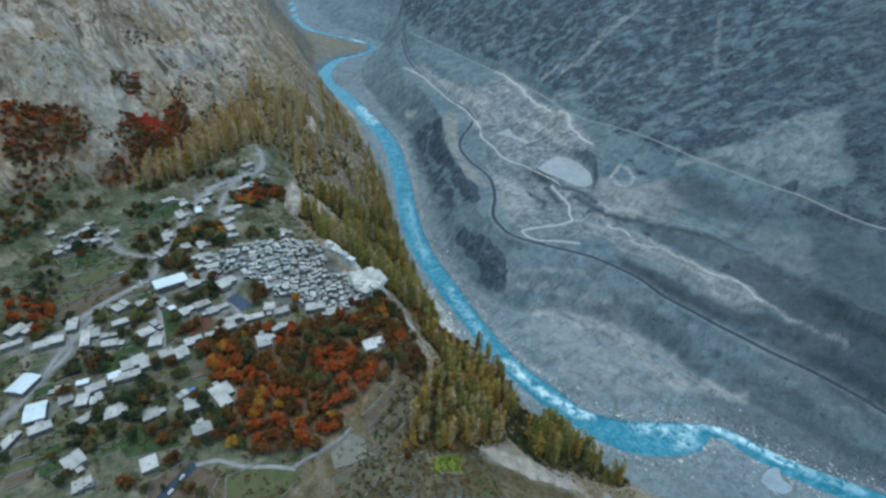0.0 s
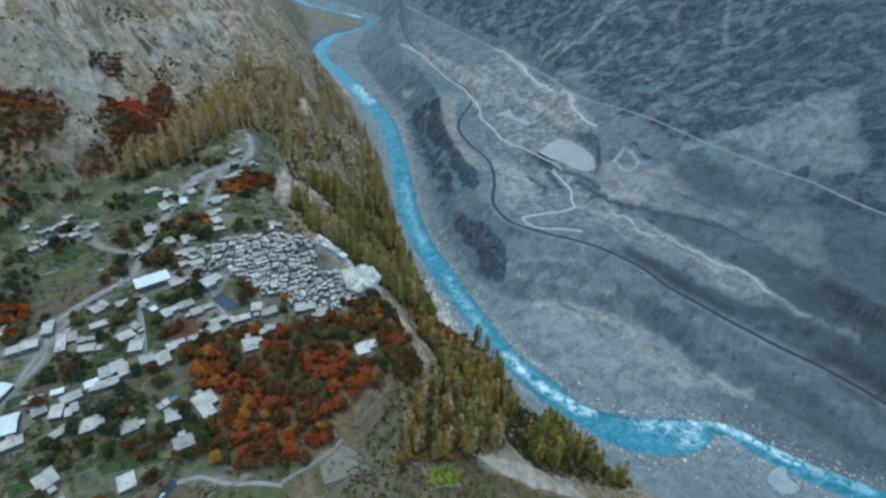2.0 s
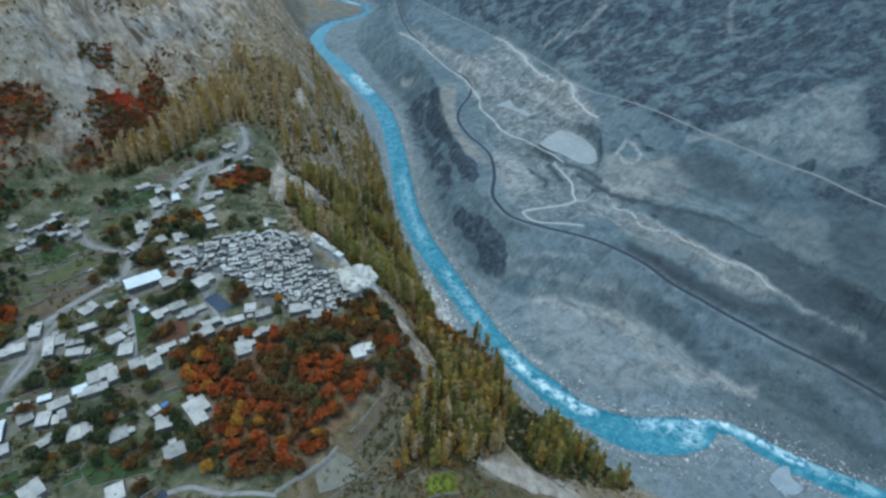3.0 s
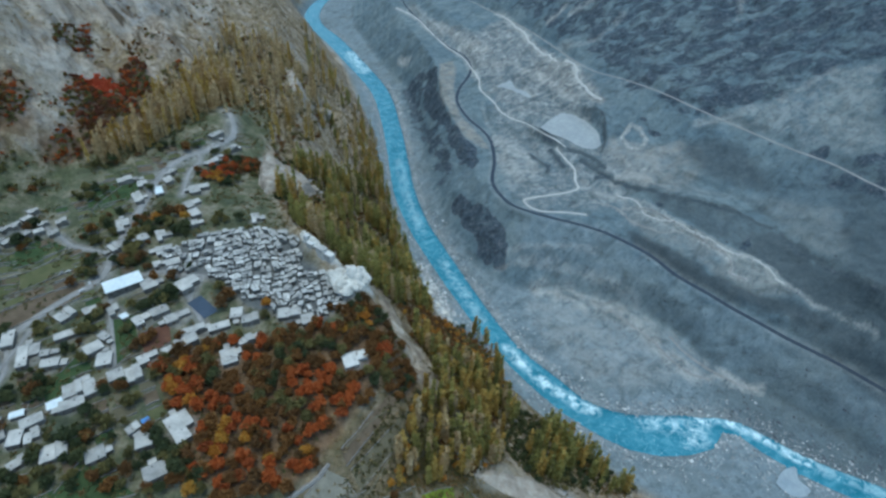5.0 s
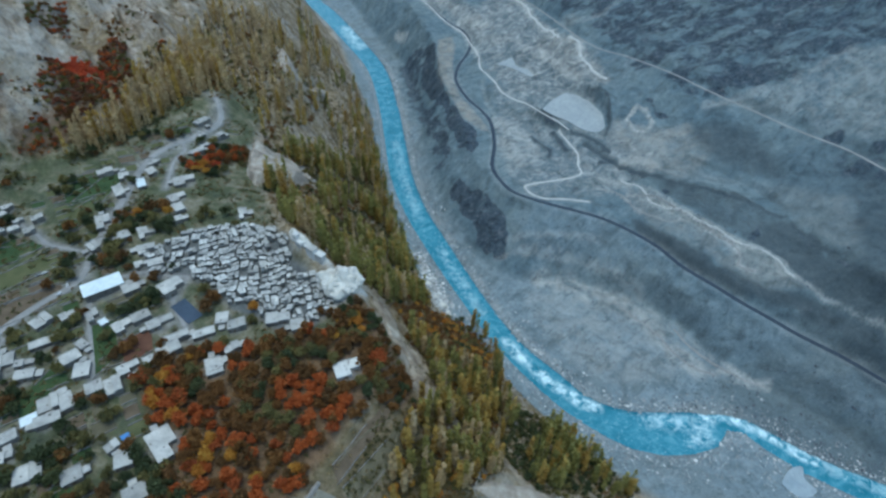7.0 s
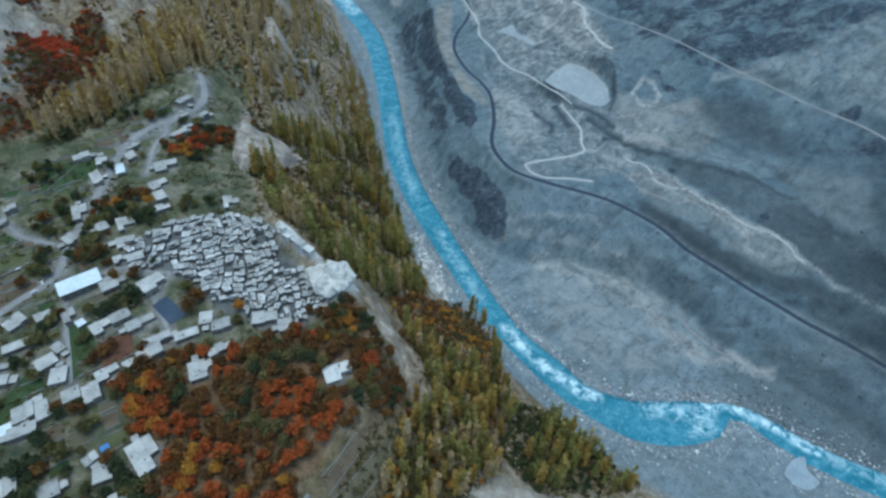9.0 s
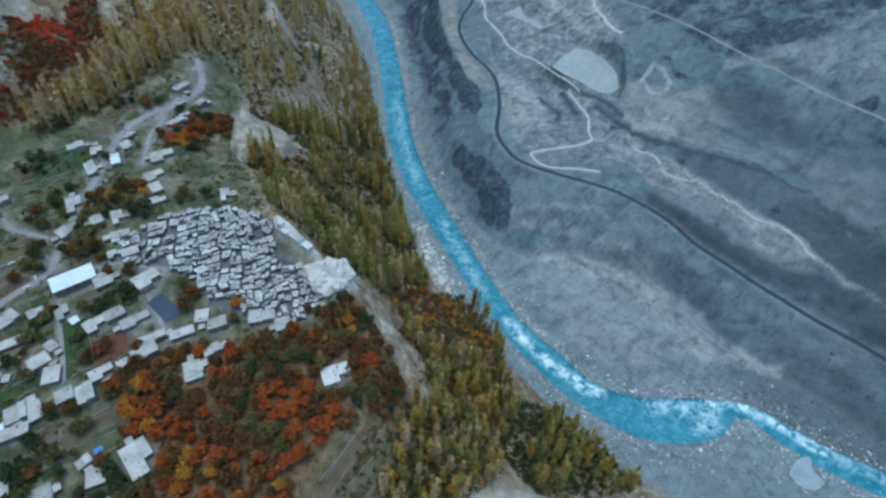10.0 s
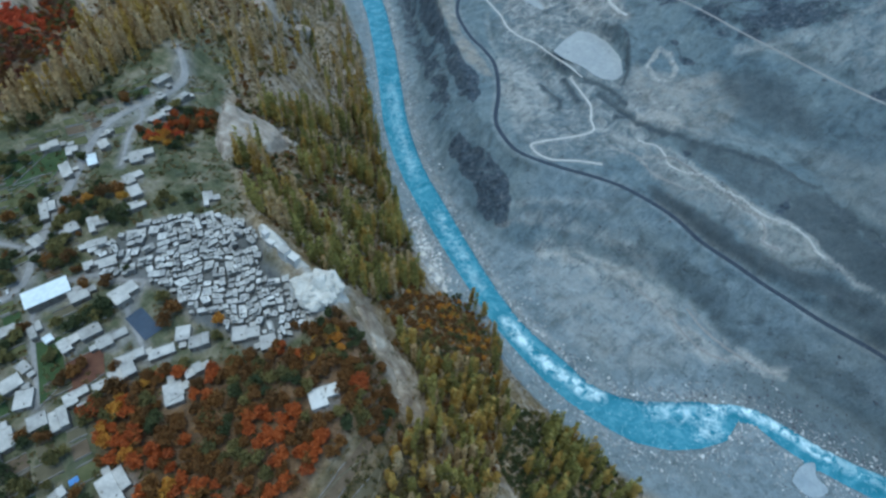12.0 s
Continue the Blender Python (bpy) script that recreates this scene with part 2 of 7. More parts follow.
LINES = {
    "gravel_foot": [(-800, 3700, 95), (-700, 3350, 78), (-560, 3030, 58), (-400, 2880, 46), (-270, 2720, 38), (-255, 2560, 34), (-300, 2350, 28), (-300, 2150, 24), (-262, 1960, 20), (-215, 1830, 16), (-142, 1620, 12), (-64, 1450, 8), (-20, 1227, 8), (-6, 1050, 12), (14, 925, 15), (42, 810, 11), (84, 713, 7), (126, 667, 9),
                    (213, 658, 12), (291, 620, 15), (342, 575, 18), (372, 513, 18), (413, 485, 14), (476, 429, 10), (526, 383, 8), (720, 320, 8), (1200, 230, 8), (2600, 60, 8)],
    "cliff_top": [(-155, 1996, 110), (-48, 1595, 105), (5, 1397, 98), (33, 1179, 84), (70, 981, 74), (86, 866, 70), (102, 791, 60), (124, 735, 45)],
    "road": [(-160, 2380, 120), (-125, 2080, 117), (-88, 1880, 114), (-52, 1761, 112), (-8, 1632, 108), (39, 1521, 101), (82, 1462, 95), (98, 1398, 88), (89, 1337, 84), (67, 1266, 82), (59, 1210, 80), (63, 1163, 80), (82, 1098, 79), (106, 1047, 79), (119, 1001, 78), (119, 925, 78), (110, 853, 78), (119, 810, 78),
             (139, 776, 78), (186, 748, 79), (233, 730, 78), (271, 711, 76), (317, 669, 73), (342, 627, 71), (369, 596, 70), (393, 567, 69), (417, 542, 68), (440, 518, 67), (464, 499, 65), (488, 481, 62), (515, 458, 57), (600, 385, 52), (900, 300, 50), (2600, 120, 60)],
    "below_road": [(124, 735, 44), (166, 705, 51), (252, 688, 55), (305, 632, 50), (362, 566, 48), (410, 513, 46), (467, 458, 43), (510, 425, 37)],
    "apron": [(299, 929, 123), (372, 940, 134), (420, 880, 136)],
    "talus": [(-205, 1100, 62), (-160, 956, 76), (-114, 888, 38), (-88, 800, 50)],
    "scarp": [(340, 800, 115), (390, 755, 120), (430, 722, 126), (466, 678, 122), (489, 609, 122), (505, 572, 128)],
    "ridge": [(155, 1020, 86), (231, 864, 89), (284, 788, 92), (352, 705, 95), (410, 638, 100), (458, 591, 106), (503, 538, 110), (550, 484, 112), (640, 430, 110)],
    "slope_base": [(-30, 1868, 150), (148, 1420, 128), (234, 1179, 120), (299, 929, 123), (356, 854, 122), (462, 751, 121), (508, 566, 137), (543, 495, 142), (640, 440, 140), (1000, 340, 140)],
    "track": [(-140, 2293, 165), (56, 1891, 160), (238, 1497, 158), (318, 1195, 166), (372, 1090, 177), (418, 1003, 184), (458, 945, 180), (494, 893, 178), (538, 802, 182), (569, 742, 187), (587, 680, 190), (615, 630, 193), (700, 560, 200), (1000, 450, 210)],
    "east_mid": [(-150, 2700, 300), (150, 2100, 320), (330, 1700, 320), (480, 1360, 320), (600, 1140, 300), (650, 960, 310), (740, 1020, 387), (800, 800, 350), (900, 600, 360), (1300, 480, 420)],
    "east_top": [(300, 3600, 900), (800, 2600, 950), (1150, 1900, 950), (1400, 1300, 950), (1700, 900, 950), (2300, 700, 950)],
    "north": [(-1000, 4600, 300), (-300, 4000, 420), (300, 3600, 900)],
    "north_foot": [(-560, 3500, 150), (-340, 3150, 125), (-190, 2880, 125), (-80, 2600, 210)],
    "left_foot": [(-1200, 4000, 125), (-1000, 3650, 100), (-885, 3272, 76), (-740, 2900, 58), (-620, 2700, 50), (-560, 2480, 38), (-500, 2222, 26), (-456, 2010, 20), (-372, 1850, 16), (-275, 1640, 12), (-195, 1399, 10), (-133, 1209, 8), (-101, 1054, 7), (-82, 925, 7), (-50, 819, 7), (-24, 730, 7), (6, 655, 6),
                  (37, 596, 4), (63, 563, 3), (91, 525, 3), (112, 488, 4), (143, 443, 7), (191, 390, 9), (238, 336, 12), (330, 250, 12), (600, 120, 12), (1200, 0, 12), (2600, -150, 12)],
    "rim": [(-560, 2150, 150), (-500, 1900, 180), (-430, 1600, 200), (-350, 1300, 208), (-293, 1077, 204), (-222, 962, 186), (-212, 800, 196), (-196, 695, 188), (-165, 600, 196), (-135, 530, 212), (-108, 478, 226), (-85, 455, 221), (-60, 436, 212),
            (-32, 400, 200), (-20, 360, 186), (-10, 310, 170), (0, 260, 158), (40, 170, 155), (150, 60, 165), (400, -80, 170), (1000, -250, 170), (2600, -400, 170)],
    "terrace_edge": [(-60, 215, 172), (-56, 278, 176), (-50, 355, 197), (-75, 405, 205), (-150, 450, 206)],
    "terrace": [(-160, 100, 178), (-162, 250, 186), (-166, 308, 190), (-182, 408, 202), (-244, 437, 206), (-286, 576, 213), (-256, 699, 226), (-251, 776, 227)],
    "terrace_west": [(-420, 100, 190), (-370, 300, 195), (-342, 447, 205), (-372, 507, 217), (-380, 590, 230), (-331, 649, 229), (-320, 720, 236), (-330, 860, 236), (-370, 1000, 236), (-390, 1180, 243)],
    "west_low": [(-560, 100, 230), (-520, 400, 255), (-457, 554, 290), (-430, 626, 293), (-400, 700, 268), (-444, 766, 305), (-420, 880, 285)],
    "west_mid": [(-700, 100, 400), (-600, 400, 395), (-530, 560, 375), (-485, 690, 372), (-510, 800, 372), (-470, 1040, 310), (-513, 1209, 328), (-600, 1600, 345), (-660, 2000, 320), (-690, 2340, 250), (-800, 2600, 200)],
    "west_top": [(-1600, -300, 1000), (-1250, 500, 1000), (-1150, 1000, 950), (-1100, 1500, 850), (-1100, 2100, 650), (-1250, 2800, 500), (-1700, 3600, 600)],
}


def smooth(points, step=3.0):
    """Points every few metres along a smooth curve through the given ones."""
    p = np.array(points, float)
    ext = np.vstack([2 * p[0] - p[1], p, 2 * p[-1] - p[-2]])
    out = []
    for i in range(len(p) - 1):
        a, b, c, d = ext[i:i + 4]
        n = max(2, int(np.linalg.norm((c - b)[:2]) / step))
        t = np.linspace(0, 1, n, endpoint=False)[:, None]
        out.append(0.5 * (2 * b + (c - a) * t + (2 * a - 5 * b + 4 * c - d) * t**2 + (3 * b - a - 3 * c + d) * t**3))
    return np.vstack(out + [p[-1:]])


def spread(lo, hi, a, b, step, grow):
    """Grid lines: even between a and b, ever wider beyond."""
    mid = list(np.arange(a, b + step / 2, step))
    s = step
    while mid[-1] < hi:
        s *= grow
        mid.append(mid[-1] + s)
    s = step
    while mid[0] > lo:
        s *= grow
        mid.insert(0, mid[0] - s)
    return np.array(mid)


XS, YS = spread(-2300, 2400, -440, 640, 3.0, 1.12), spread(-500, 4500, 190, 1080, 3.0, 1.014)
GX, GY = np.meshgrid(XS, YS)


def nearest_row(axis, v):
    return np.clip(np.searchsorted((axis[1:] + axis[:-1]) / 2, v), 0, len(axis) - 1)


def relax(fixed, value):
    """Stretches a sheet between the fixed places, coarse grid first."""
    z = np.full(fixed.shape, value[fixed].mean())
    first = True
    for stride in (16, 8, 4, 2, 1):
        iy, ix = np.arange(0, len(YS), stride), np.arange(0, len(XS), stride)
        xs, ys = XS[ix], YS[iy]
        f, total, count = np.zeros((len(iy), len(ix)), bool), np.zeros((len(iy), len(ix))), np.zeros((len(iy), len(ix)))
        py, px = np.nonzero(fixed)
        cy, cx = np.minimum((py + stride // 2) // stride, len(iy) - 1), np.minimum((px + stride // 2) // stride, len(ix) - 1)
        np.add.at(total, (cy, cx), value[py, px])
        np.add.at(count, (cy, cx), 1)
        f = count > 0
        if first:
            c = np.full(f.shape, z.mean())
        else:
            ax = np.array([np.interp(xs, oldx, row) for row in c])
            c = np.array([np.interp(ys, oldy, col) for col in ax.T]).T
        first = False
        c[f] = total[f] / count[f]
        ex, ey = np.pad(xs, 1, mode="reflect", reflect_type="odd"), np.pad(ys, 1, mode="reflect", reflect_type="odd")
        wl, wr = 1 / (ex[1:-1] - ex[:-2]), 1 / (ex[2:] - ex[1:-1])
        sx = 2 / (ex[2:] - ex[:-2])
        wd, wu = 1 / (ey[1:-1] - ey[:-2]), 1 / (ey[2:] - ey[1:-1])
        sy = 2 / (ey[2:] - ey[:-2])
        wl, wr, wd, wu = (wl * sx)[None], (wr * sx)[None], (wd * sy)[:, None], (wu * sy)[:, None]
        total_w = wl + wr + wd + wu
        par = (np.add.outer(np.arange(len(ys)), np.arange(len(xs))) % 2).astype(bool)
        for k in range(160 if stride > 1 else 90):
            for side in (par, ~par):
                p = np.pad(c, 1, mode="edge")
                n = (wl * p[1:-1, :-2] + wr * p[1:-1, 2:] + wd * p[:-2, 1:-1] + wu * p[2:, 1:-1]) / total_w
                free = side & ~f
                c[free] += 1.5 * (n - c)[free]
        oldx, oldy = xs, ys
    return c


def lattice_noise(x, y, size, seed):
    """Smooth random heights from -1 to 1, of the given size in metres."""
    r = np.random.RandomState(seed).uniform(-1, 1, (256, 256))
    u, v = x / size, y / size
    i, j = np.floor(u).astype(int), np.floor(v).astype(int)
    fu, fv = u - i, v - j
    fu, fv = fu * fu * (3 - 2 * fu), fv * fv * (3 - 2 * fv)
    at = lambda a, b: r[a % 256, b % 256]
    return (at(i, j) * (1 - fu) + at(i + 1, j) * fu) * (1 - fv) + (at(i, j + 1) * (1 - fu) + at(i + 1, j + 1) * fu) * fv


def rough_noise(x, y, size, octaves, seed, ridged=False):
    total, amp = 0, 1.0
    for k in range(octaves):
        n = lattice_noise(x + 37 * k, y - 91 * k, size / 2**k, seed + k)
        total = total + amp * ((1 - 2 * np.abs(n)) if ridged else n)
        amp *= 0.5
    return total / 2


def away(x, y, points):
    """Distance to a broken line, and the third coordinate of its nearest place."""
    p = np.asarray(points, float)
    best, val = np.full(np.shape(x), 1e9), np.zeros(np.shape(x))
    for a, b in zip(p[:-1], p[1:]):
        d = b - a
        t = np.clip(((x - a[0]) * d[0] + (y - a[1]) * d[1]) / max(1e-9, d[0]**2 + d[1]**2), 0, 1)
        e = np.hypot(x - a[0] - t * d[0], y - a[1] - t * d[1])
        near = e < best
        best[near], val[near] = e[near], (a[2] + t * d[2])[near]
    return best, val


def inside(x, y, ring):
    """How far inside a closed ring, in metres (negative outside)."""
    p = np.array([(*q[:2], 0) for q in ring] + [(*ring[0][:2], 0)], float)
    d, _ = away(x, y, p)
    odd = np.zeros(np.shape(x), bool)
    for a, b in zip(p[:-1], p[1:]):
        if a[1] == b[1]:
            continue
        cross = (a[1] > y) != (b[1] > y)
        odd ^= cross & (x < (b[0] - a[0]) * (y - a[1]) / (b[1] - a[1]) + a[0])
    return np.where(odd, d, -d)


def step01(v, a, b):
    t = np.clip((v - a) / (b - a), 0, 1)
    return t * t * (3 - 2 * t)


bed = smooth([(x, y, z) for x, y, z in BED], 6.0)
half = np.interp(np.arange(len(bed)), [int(np.argmin(np.hypot(bed[:, 0] - x, bed[:, 1] - y))) for x, y, _ in BED], WIDTH) / 2
side = np.gradient(bed[:, :2], axis=0)
side = np.stack([-side[:, 1], side[:, 0]], 1) / np.linalg.norm(side, axis=1)[:, None]
# side points to the bare bank
banks = [np.c_[bed[:, :2] + k * side * half[:, None], bed[:, 2] + 3.2] for k in (1, -1)]

fixed, value, weight = np.zeros(GX.shape, bool), np.zeros(GX.shape), np.zeros(GX.shape)
for line in [bed, *banks, *(smooth(l, 3.0) for l in LINES.values())]:
    dense = np.vstack([np.linspace(a, b, max(2, int(np.linalg.norm(b - a) / 1.5))) for a, b in zip(line[:-1], line[1:])])
    keep = (dense[:, 0] > XS[0]) & (dense[:, 0] < XS[-1]) & (dense[:, 1] > YS[0]) & (dense[:, 1] < YS[-1])
    r, c = nearest_row(YS, dense[keep, 1]), nearest_row(XS, dense[keep, 0])
    np.add.at(value, (r, c), dense[keep, 2])
    np.add.at(weight, (r, c), 1)
fixed = weight > 0
value[fixed] /= weight[fixed]
GZ = relax(fixed, value)

# ---- plan of the village: x, y, width, depth, degrees ----
HALL = [(-253, 425, 28, 15, 38)]
METAL = [(-311, 296, 19, 14, 84), (-285, 270, 13, 18, 26), (-281, 567, 7, 16, 30), (-249, 310, 9, 7, 38), (-269, 301, 8, 5, 27), (-238, 391, 5, 6, 50)]
STREET = [(-284, 390, 13, 11, 58), (-267, 396, 10, 8, 45), (-272, 371, 18, 7, 34), (-249, 397, 8, 14, 40), (-222, 388, 13, 11, 48), (-212, 397, 13, 9, 41), (-196, 393, 19, 9, 38), (-232, 426, 12, 14, 40), (-199, 427, 18, 14, 50), (-290, 350, 14, 22, 27), (-276, 353, 12, 6, 19), (-270, 343, 12, 8, 17), (-246, 358, 12, 10, 48), (-234, 349, 10, 13, 20), (-244, 370, 6, 9, 58), (-313, 364, 8, 17, 25)]
LOWER = [(-203, 352, 14, 9, 41), (-219, 335, 10, 10, 36), (-207, 337, 10, 14, 35), (-232, 324, 8, 14, 41), (-243, 322, 12, 12, 34), (-180, 368, 16, 10, 38), (-144, 356, 11, 15, 26), (-191, 359, 8, 6, 35), (-237, 310, 15, 8, 29), (-259, 283, 8, 12, 19), (-230, 275, 15, 12, 29), (-205, 275, 11, 10, 35), (-189, 294, 8, 6, 49), (-179, 286, 10, 10, 25), (-159, 298, 15, 24, 44), (-164, 266, 13, 11, 33), (-256, 296, 13, 8, 40), (-249, 284, 8, 8, 27)]
WEST = [(-353, 354, 16, 15, -19), (-349, 338, 16, 5, 40), (-319, 341, 21, 9, 31), (-236, 232, 12, 13, 51), (-188, 235, 10, 12, 34), (-223, 214, 5, 9, 30), (-219, 217, 5, 6, 33), (-272, 284, 9, 10, 41), (-273, 256, 14, 8, 37), (-287, 242, 14, 6, 85), (-47, 356, 19, 13, 24), (-248, 267, 11, 5, 50), (-280, 293, 9, 7, 21)]
NORTH = [(-318, 575, 14, 9, 36), (-300, 574, 9, 12, 28), (-295, 550, 8, 19, 37), (-279, 587, 8, 12, 41), (-289, 504, 11, 21, 31), (-263, 487, 9, 11, 43), (-248, 492, 8, 17, 34), (-243, 578, 20, 16, 28), (-239, 549, 16, 13, 44), (-231, 531, 9, 14, 39), (-168, 525, 7, 17, 22), (-247, 633, 13, 6, 41), (-257, 682, 18, 8, 61), (-237, 668, 17, 7, 62), (-248, 633, 16, 7, 50), (-238, 470, 11, 10, 37), (-282, 471, 8, 12, 52), (-226, 513, 9, 8, 35), (-251, 660, 9, 7, 45), (-241, 650, 9, 7, 45), (-279, 603, 7, 6, 40)]
POND_SIDE = [(-150, 398, 9, 11, 14), (-137, 392, 13, 9, 19), (-111, 398, 9, 11, 13), (-102, 399, 9, 8, 14), (-90, 392, 10, 11, 21), (-160, 384, 16, 7, 28), (-144, 357, 10, 10, 42), (-179, 379, 18, 6, 30), (-235, 451, 6, 8, 36), (-223, 455, 12, 9, 30), (-238, 473, 14, 7, 27), (-135, 371, 11, 7, 36)]
HAMLET = [(-373, 498, 9, 5, 65), (-375, 486, 9, 5, 68), (-379, 477, 8, 5, 64), (-359, 497, 8, 6, 39), (-345, 502, 9, 7, 39), (-374, 452, 8, 5, 56), (-370, 463, 8, 5, 59), (-365, 479, 9, 6, 64), (-358, 487, 8, 6, 45), (-345, 487, 8, 7, 35), (-376, 463, 8, 5, 60), (-374, 510, 9, 6, 54), (-392, 474, 8, 5, 63)]
OLD_TOWN = [(-236, 446), (-232, 472), (-221, 487), (-206, 501), (-181, 506), (-157, 506), (-129, 492), (-112, 474), (-106, 452), (-86, 440), (-71, 436), (-64, 412), (-71, 401), (-82, 392), (-104, 390), (-122, 402), (-146, 411), (-172, 435), (-198, 441), (-219, 443)]
POOL = [(-196, 411), (-188, 421), (-167, 403), (-175, 393)]
WOODS = {
    "orchard": [(-200, 354), (-161, 371), (-103, 383), (-52, 395), (-19, 370), (-27, 340), (-57, 291), (-76, 262), (-110, 250), (-138, 264), (-168, 303)],
    "red_bank": [(-410, 676), (-373, 782), (-342, 727), (-365, 622), (-396, 567), (-392, 630)],
    "red_core": [(-405, 690), (-396, 716), (-380, 732), (-363, 700), (-370, 676), (-394, 684)],
    "red_slope": [(-476, 577), (-453, 618), (-425, 643), (-411, 589), (-436, 540), (-457, 528)],
    "red_nook": [(-454, 765), (-451, 823), (-427, 766), (-430, 711)],
    "red_corner": [(-256, 612), (-238, 640), (-207, 667), (-199, 649), (-218, 617), (-225, 594), (-247, 600)],
    "red_lane": [(-389, 390), (-362, 391), (-343, 386), (-328, 353), (-358, 352)],
    "mixed_edge": [(-442, 490), (-430, 536), (-399, 584), (-378, 574), (-390, 501), (-397, 455), (-401, 411)],
    "ochre_row": [(-364, 594), (-336, 683), (-325, 805), (-313, 900), (-269, 810), (-281, 718), (-318, 632), (-342, 589)],
    "ochre_upper": [(-335, 835), (-368, 1048), (-291, 1173), (-226, 1135), (-170, 882), (-192, 696), (-229, 755), (-263, 736)],
    "olive_slope": [(-215, 643), (-194, 698), (-138, 808), (-95, 1003), (-40, 771), (6, 601), (12, 523), (-8, 448), (-30, 456), (-44, 458), (-66, 456), (-84, 474), (-116, 496), (-178, 607)],
    "golden_slope": [(-16, 410), (65, 588), (101, 522), (94, 406), (70, 317), (29, 283), (-13, 272), (-4, 316), (7, 366)],
    "dark_slope": [(88, 418), (132, 424), (178, 398), (226, 358), (160, 325), (105, 312), (78, 340)],
    "brush": [(-359, 1596), (-235, 1335), (-118, 1171), (-69, 878), (1, 624), (-33, 553), (-69, 753), (-157, 917), (-235, 1116)],
    "scrub_hill": [(-539, 714), (-539, 1152), (-479, 1556), (-367, 1504), (-330, 923), (-423, 689), (-475, 580)],
    "rust_band": [(-22, 456), (2, 520), (34, 575), (62, 586), (92, 524), (85, 467), (65, 444), (31, 427), (12, 420)],
    "foot_scrub": [(-472, 592), (-458, 624), (-426, 630), (-400, 657), (-407, 692), (-372, 754), (-350, 836), (-327, 834), (-334, 701), (-364, 615), (-386, 581), (-408, 538), (-438, 504)],
    "brown_band": [(-523, 915), (-527, 1041), (-463, 986), (-411, 911), (-357, 856), (-370, 746), (-429, 781), (-454, 785)],
    "upper_band": [(-457, 1039), (-423, 1132), (-376, 1143), (-339, 995), (-352, 908), (-391, 883)],
    "brow": [(-62, 222), (-24, 328), (0, 340), (50, 298), (70, 240), (0, 212)],
    "rim_wood": [(-74, 404), (-60, 410), (-46, 420), (-36, 420), (-26, 404), (-12, 388), (-5, 372), (4, 352), (-8, 330), (-26, 336), (-42, 384)],
}
FIELDS = {
    "green_1": [(-367, 444), (-354, 482), (-325, 472), (-354, 439)],
    "olive_1": [(-364, 416), (-320, 468), (-293, 455), (-347, 409)],
    "brown_1": [(-354, 382), (-292, 432), (-279, 415), (-325, 373), (-342, 364)],
    "green_2": [(-351, 555), (-328, 577), (-311, 544), (-332, 526)],
    "olive_2": [(-330, 523), (-311, 538), (-302, 510), (-313, 481)],
    "green_3": [(-247, 389), (-232, 395), (-216, 363), (-225, 344)],
    "maroon_1": [(-221, 375), (-202, 389), (-193, 369), (-209, 352)],
    "green_4": [(-266, 305), (-272, 323), (-261, 337), (-255, 361), (-246, 338), (-250, 316)],
    "olive_3": [(-249, 259), (-228, 265), (-220, 247), (-243, 243)],
    "green_5": [(-218, 250), (-213, 273), (-171, 253), (-205, 239)],
    "pale_1": [(-69, 258), (-57, 277), (-45, 273), (-36, 263), (-51, 254), (-64, 247)],
    "bright_1": [(7, 271), (30, 283), (32, 267), (9, 255)],
    "tan_1": [(9, 254), (32, 266), (36, 245), (8, 237)],
    "tan_2": [(-19, 263), (3, 276), (2, 236), (-23, 232)],
    "olive_4": [(38, 286), (61, 273), (64, 255), (38, 245)],
    "green_6": [(-338, 533), (-325, 558), (-312, 544), (-324, 517)],
    "green_7": [(-329, 528), (-316, 580), (-300, 580), (-304, 527)],
    "brown_3": [(-50, 291), (-30, 320), (-8, 352), (-5, 344), (-29, 306), (-45, 281)],
    "tan_4": [(-42, 279), (-15, 312), (-2, 336), (1, 326), (-14, 295), (-34, 267)],
    "tan_3": [(-64, 239), (-30, 268), (-21, 263), (-42, 228), (-61, 225)],
    "olive_8": [(-136, 232), (-113, 247), (-84, 242), (-95, 221), (-131, 217)],
    "brown_2": [(-182, 225), (-167, 242), (-140, 234), (-142, 216), (-180, 212)],
}
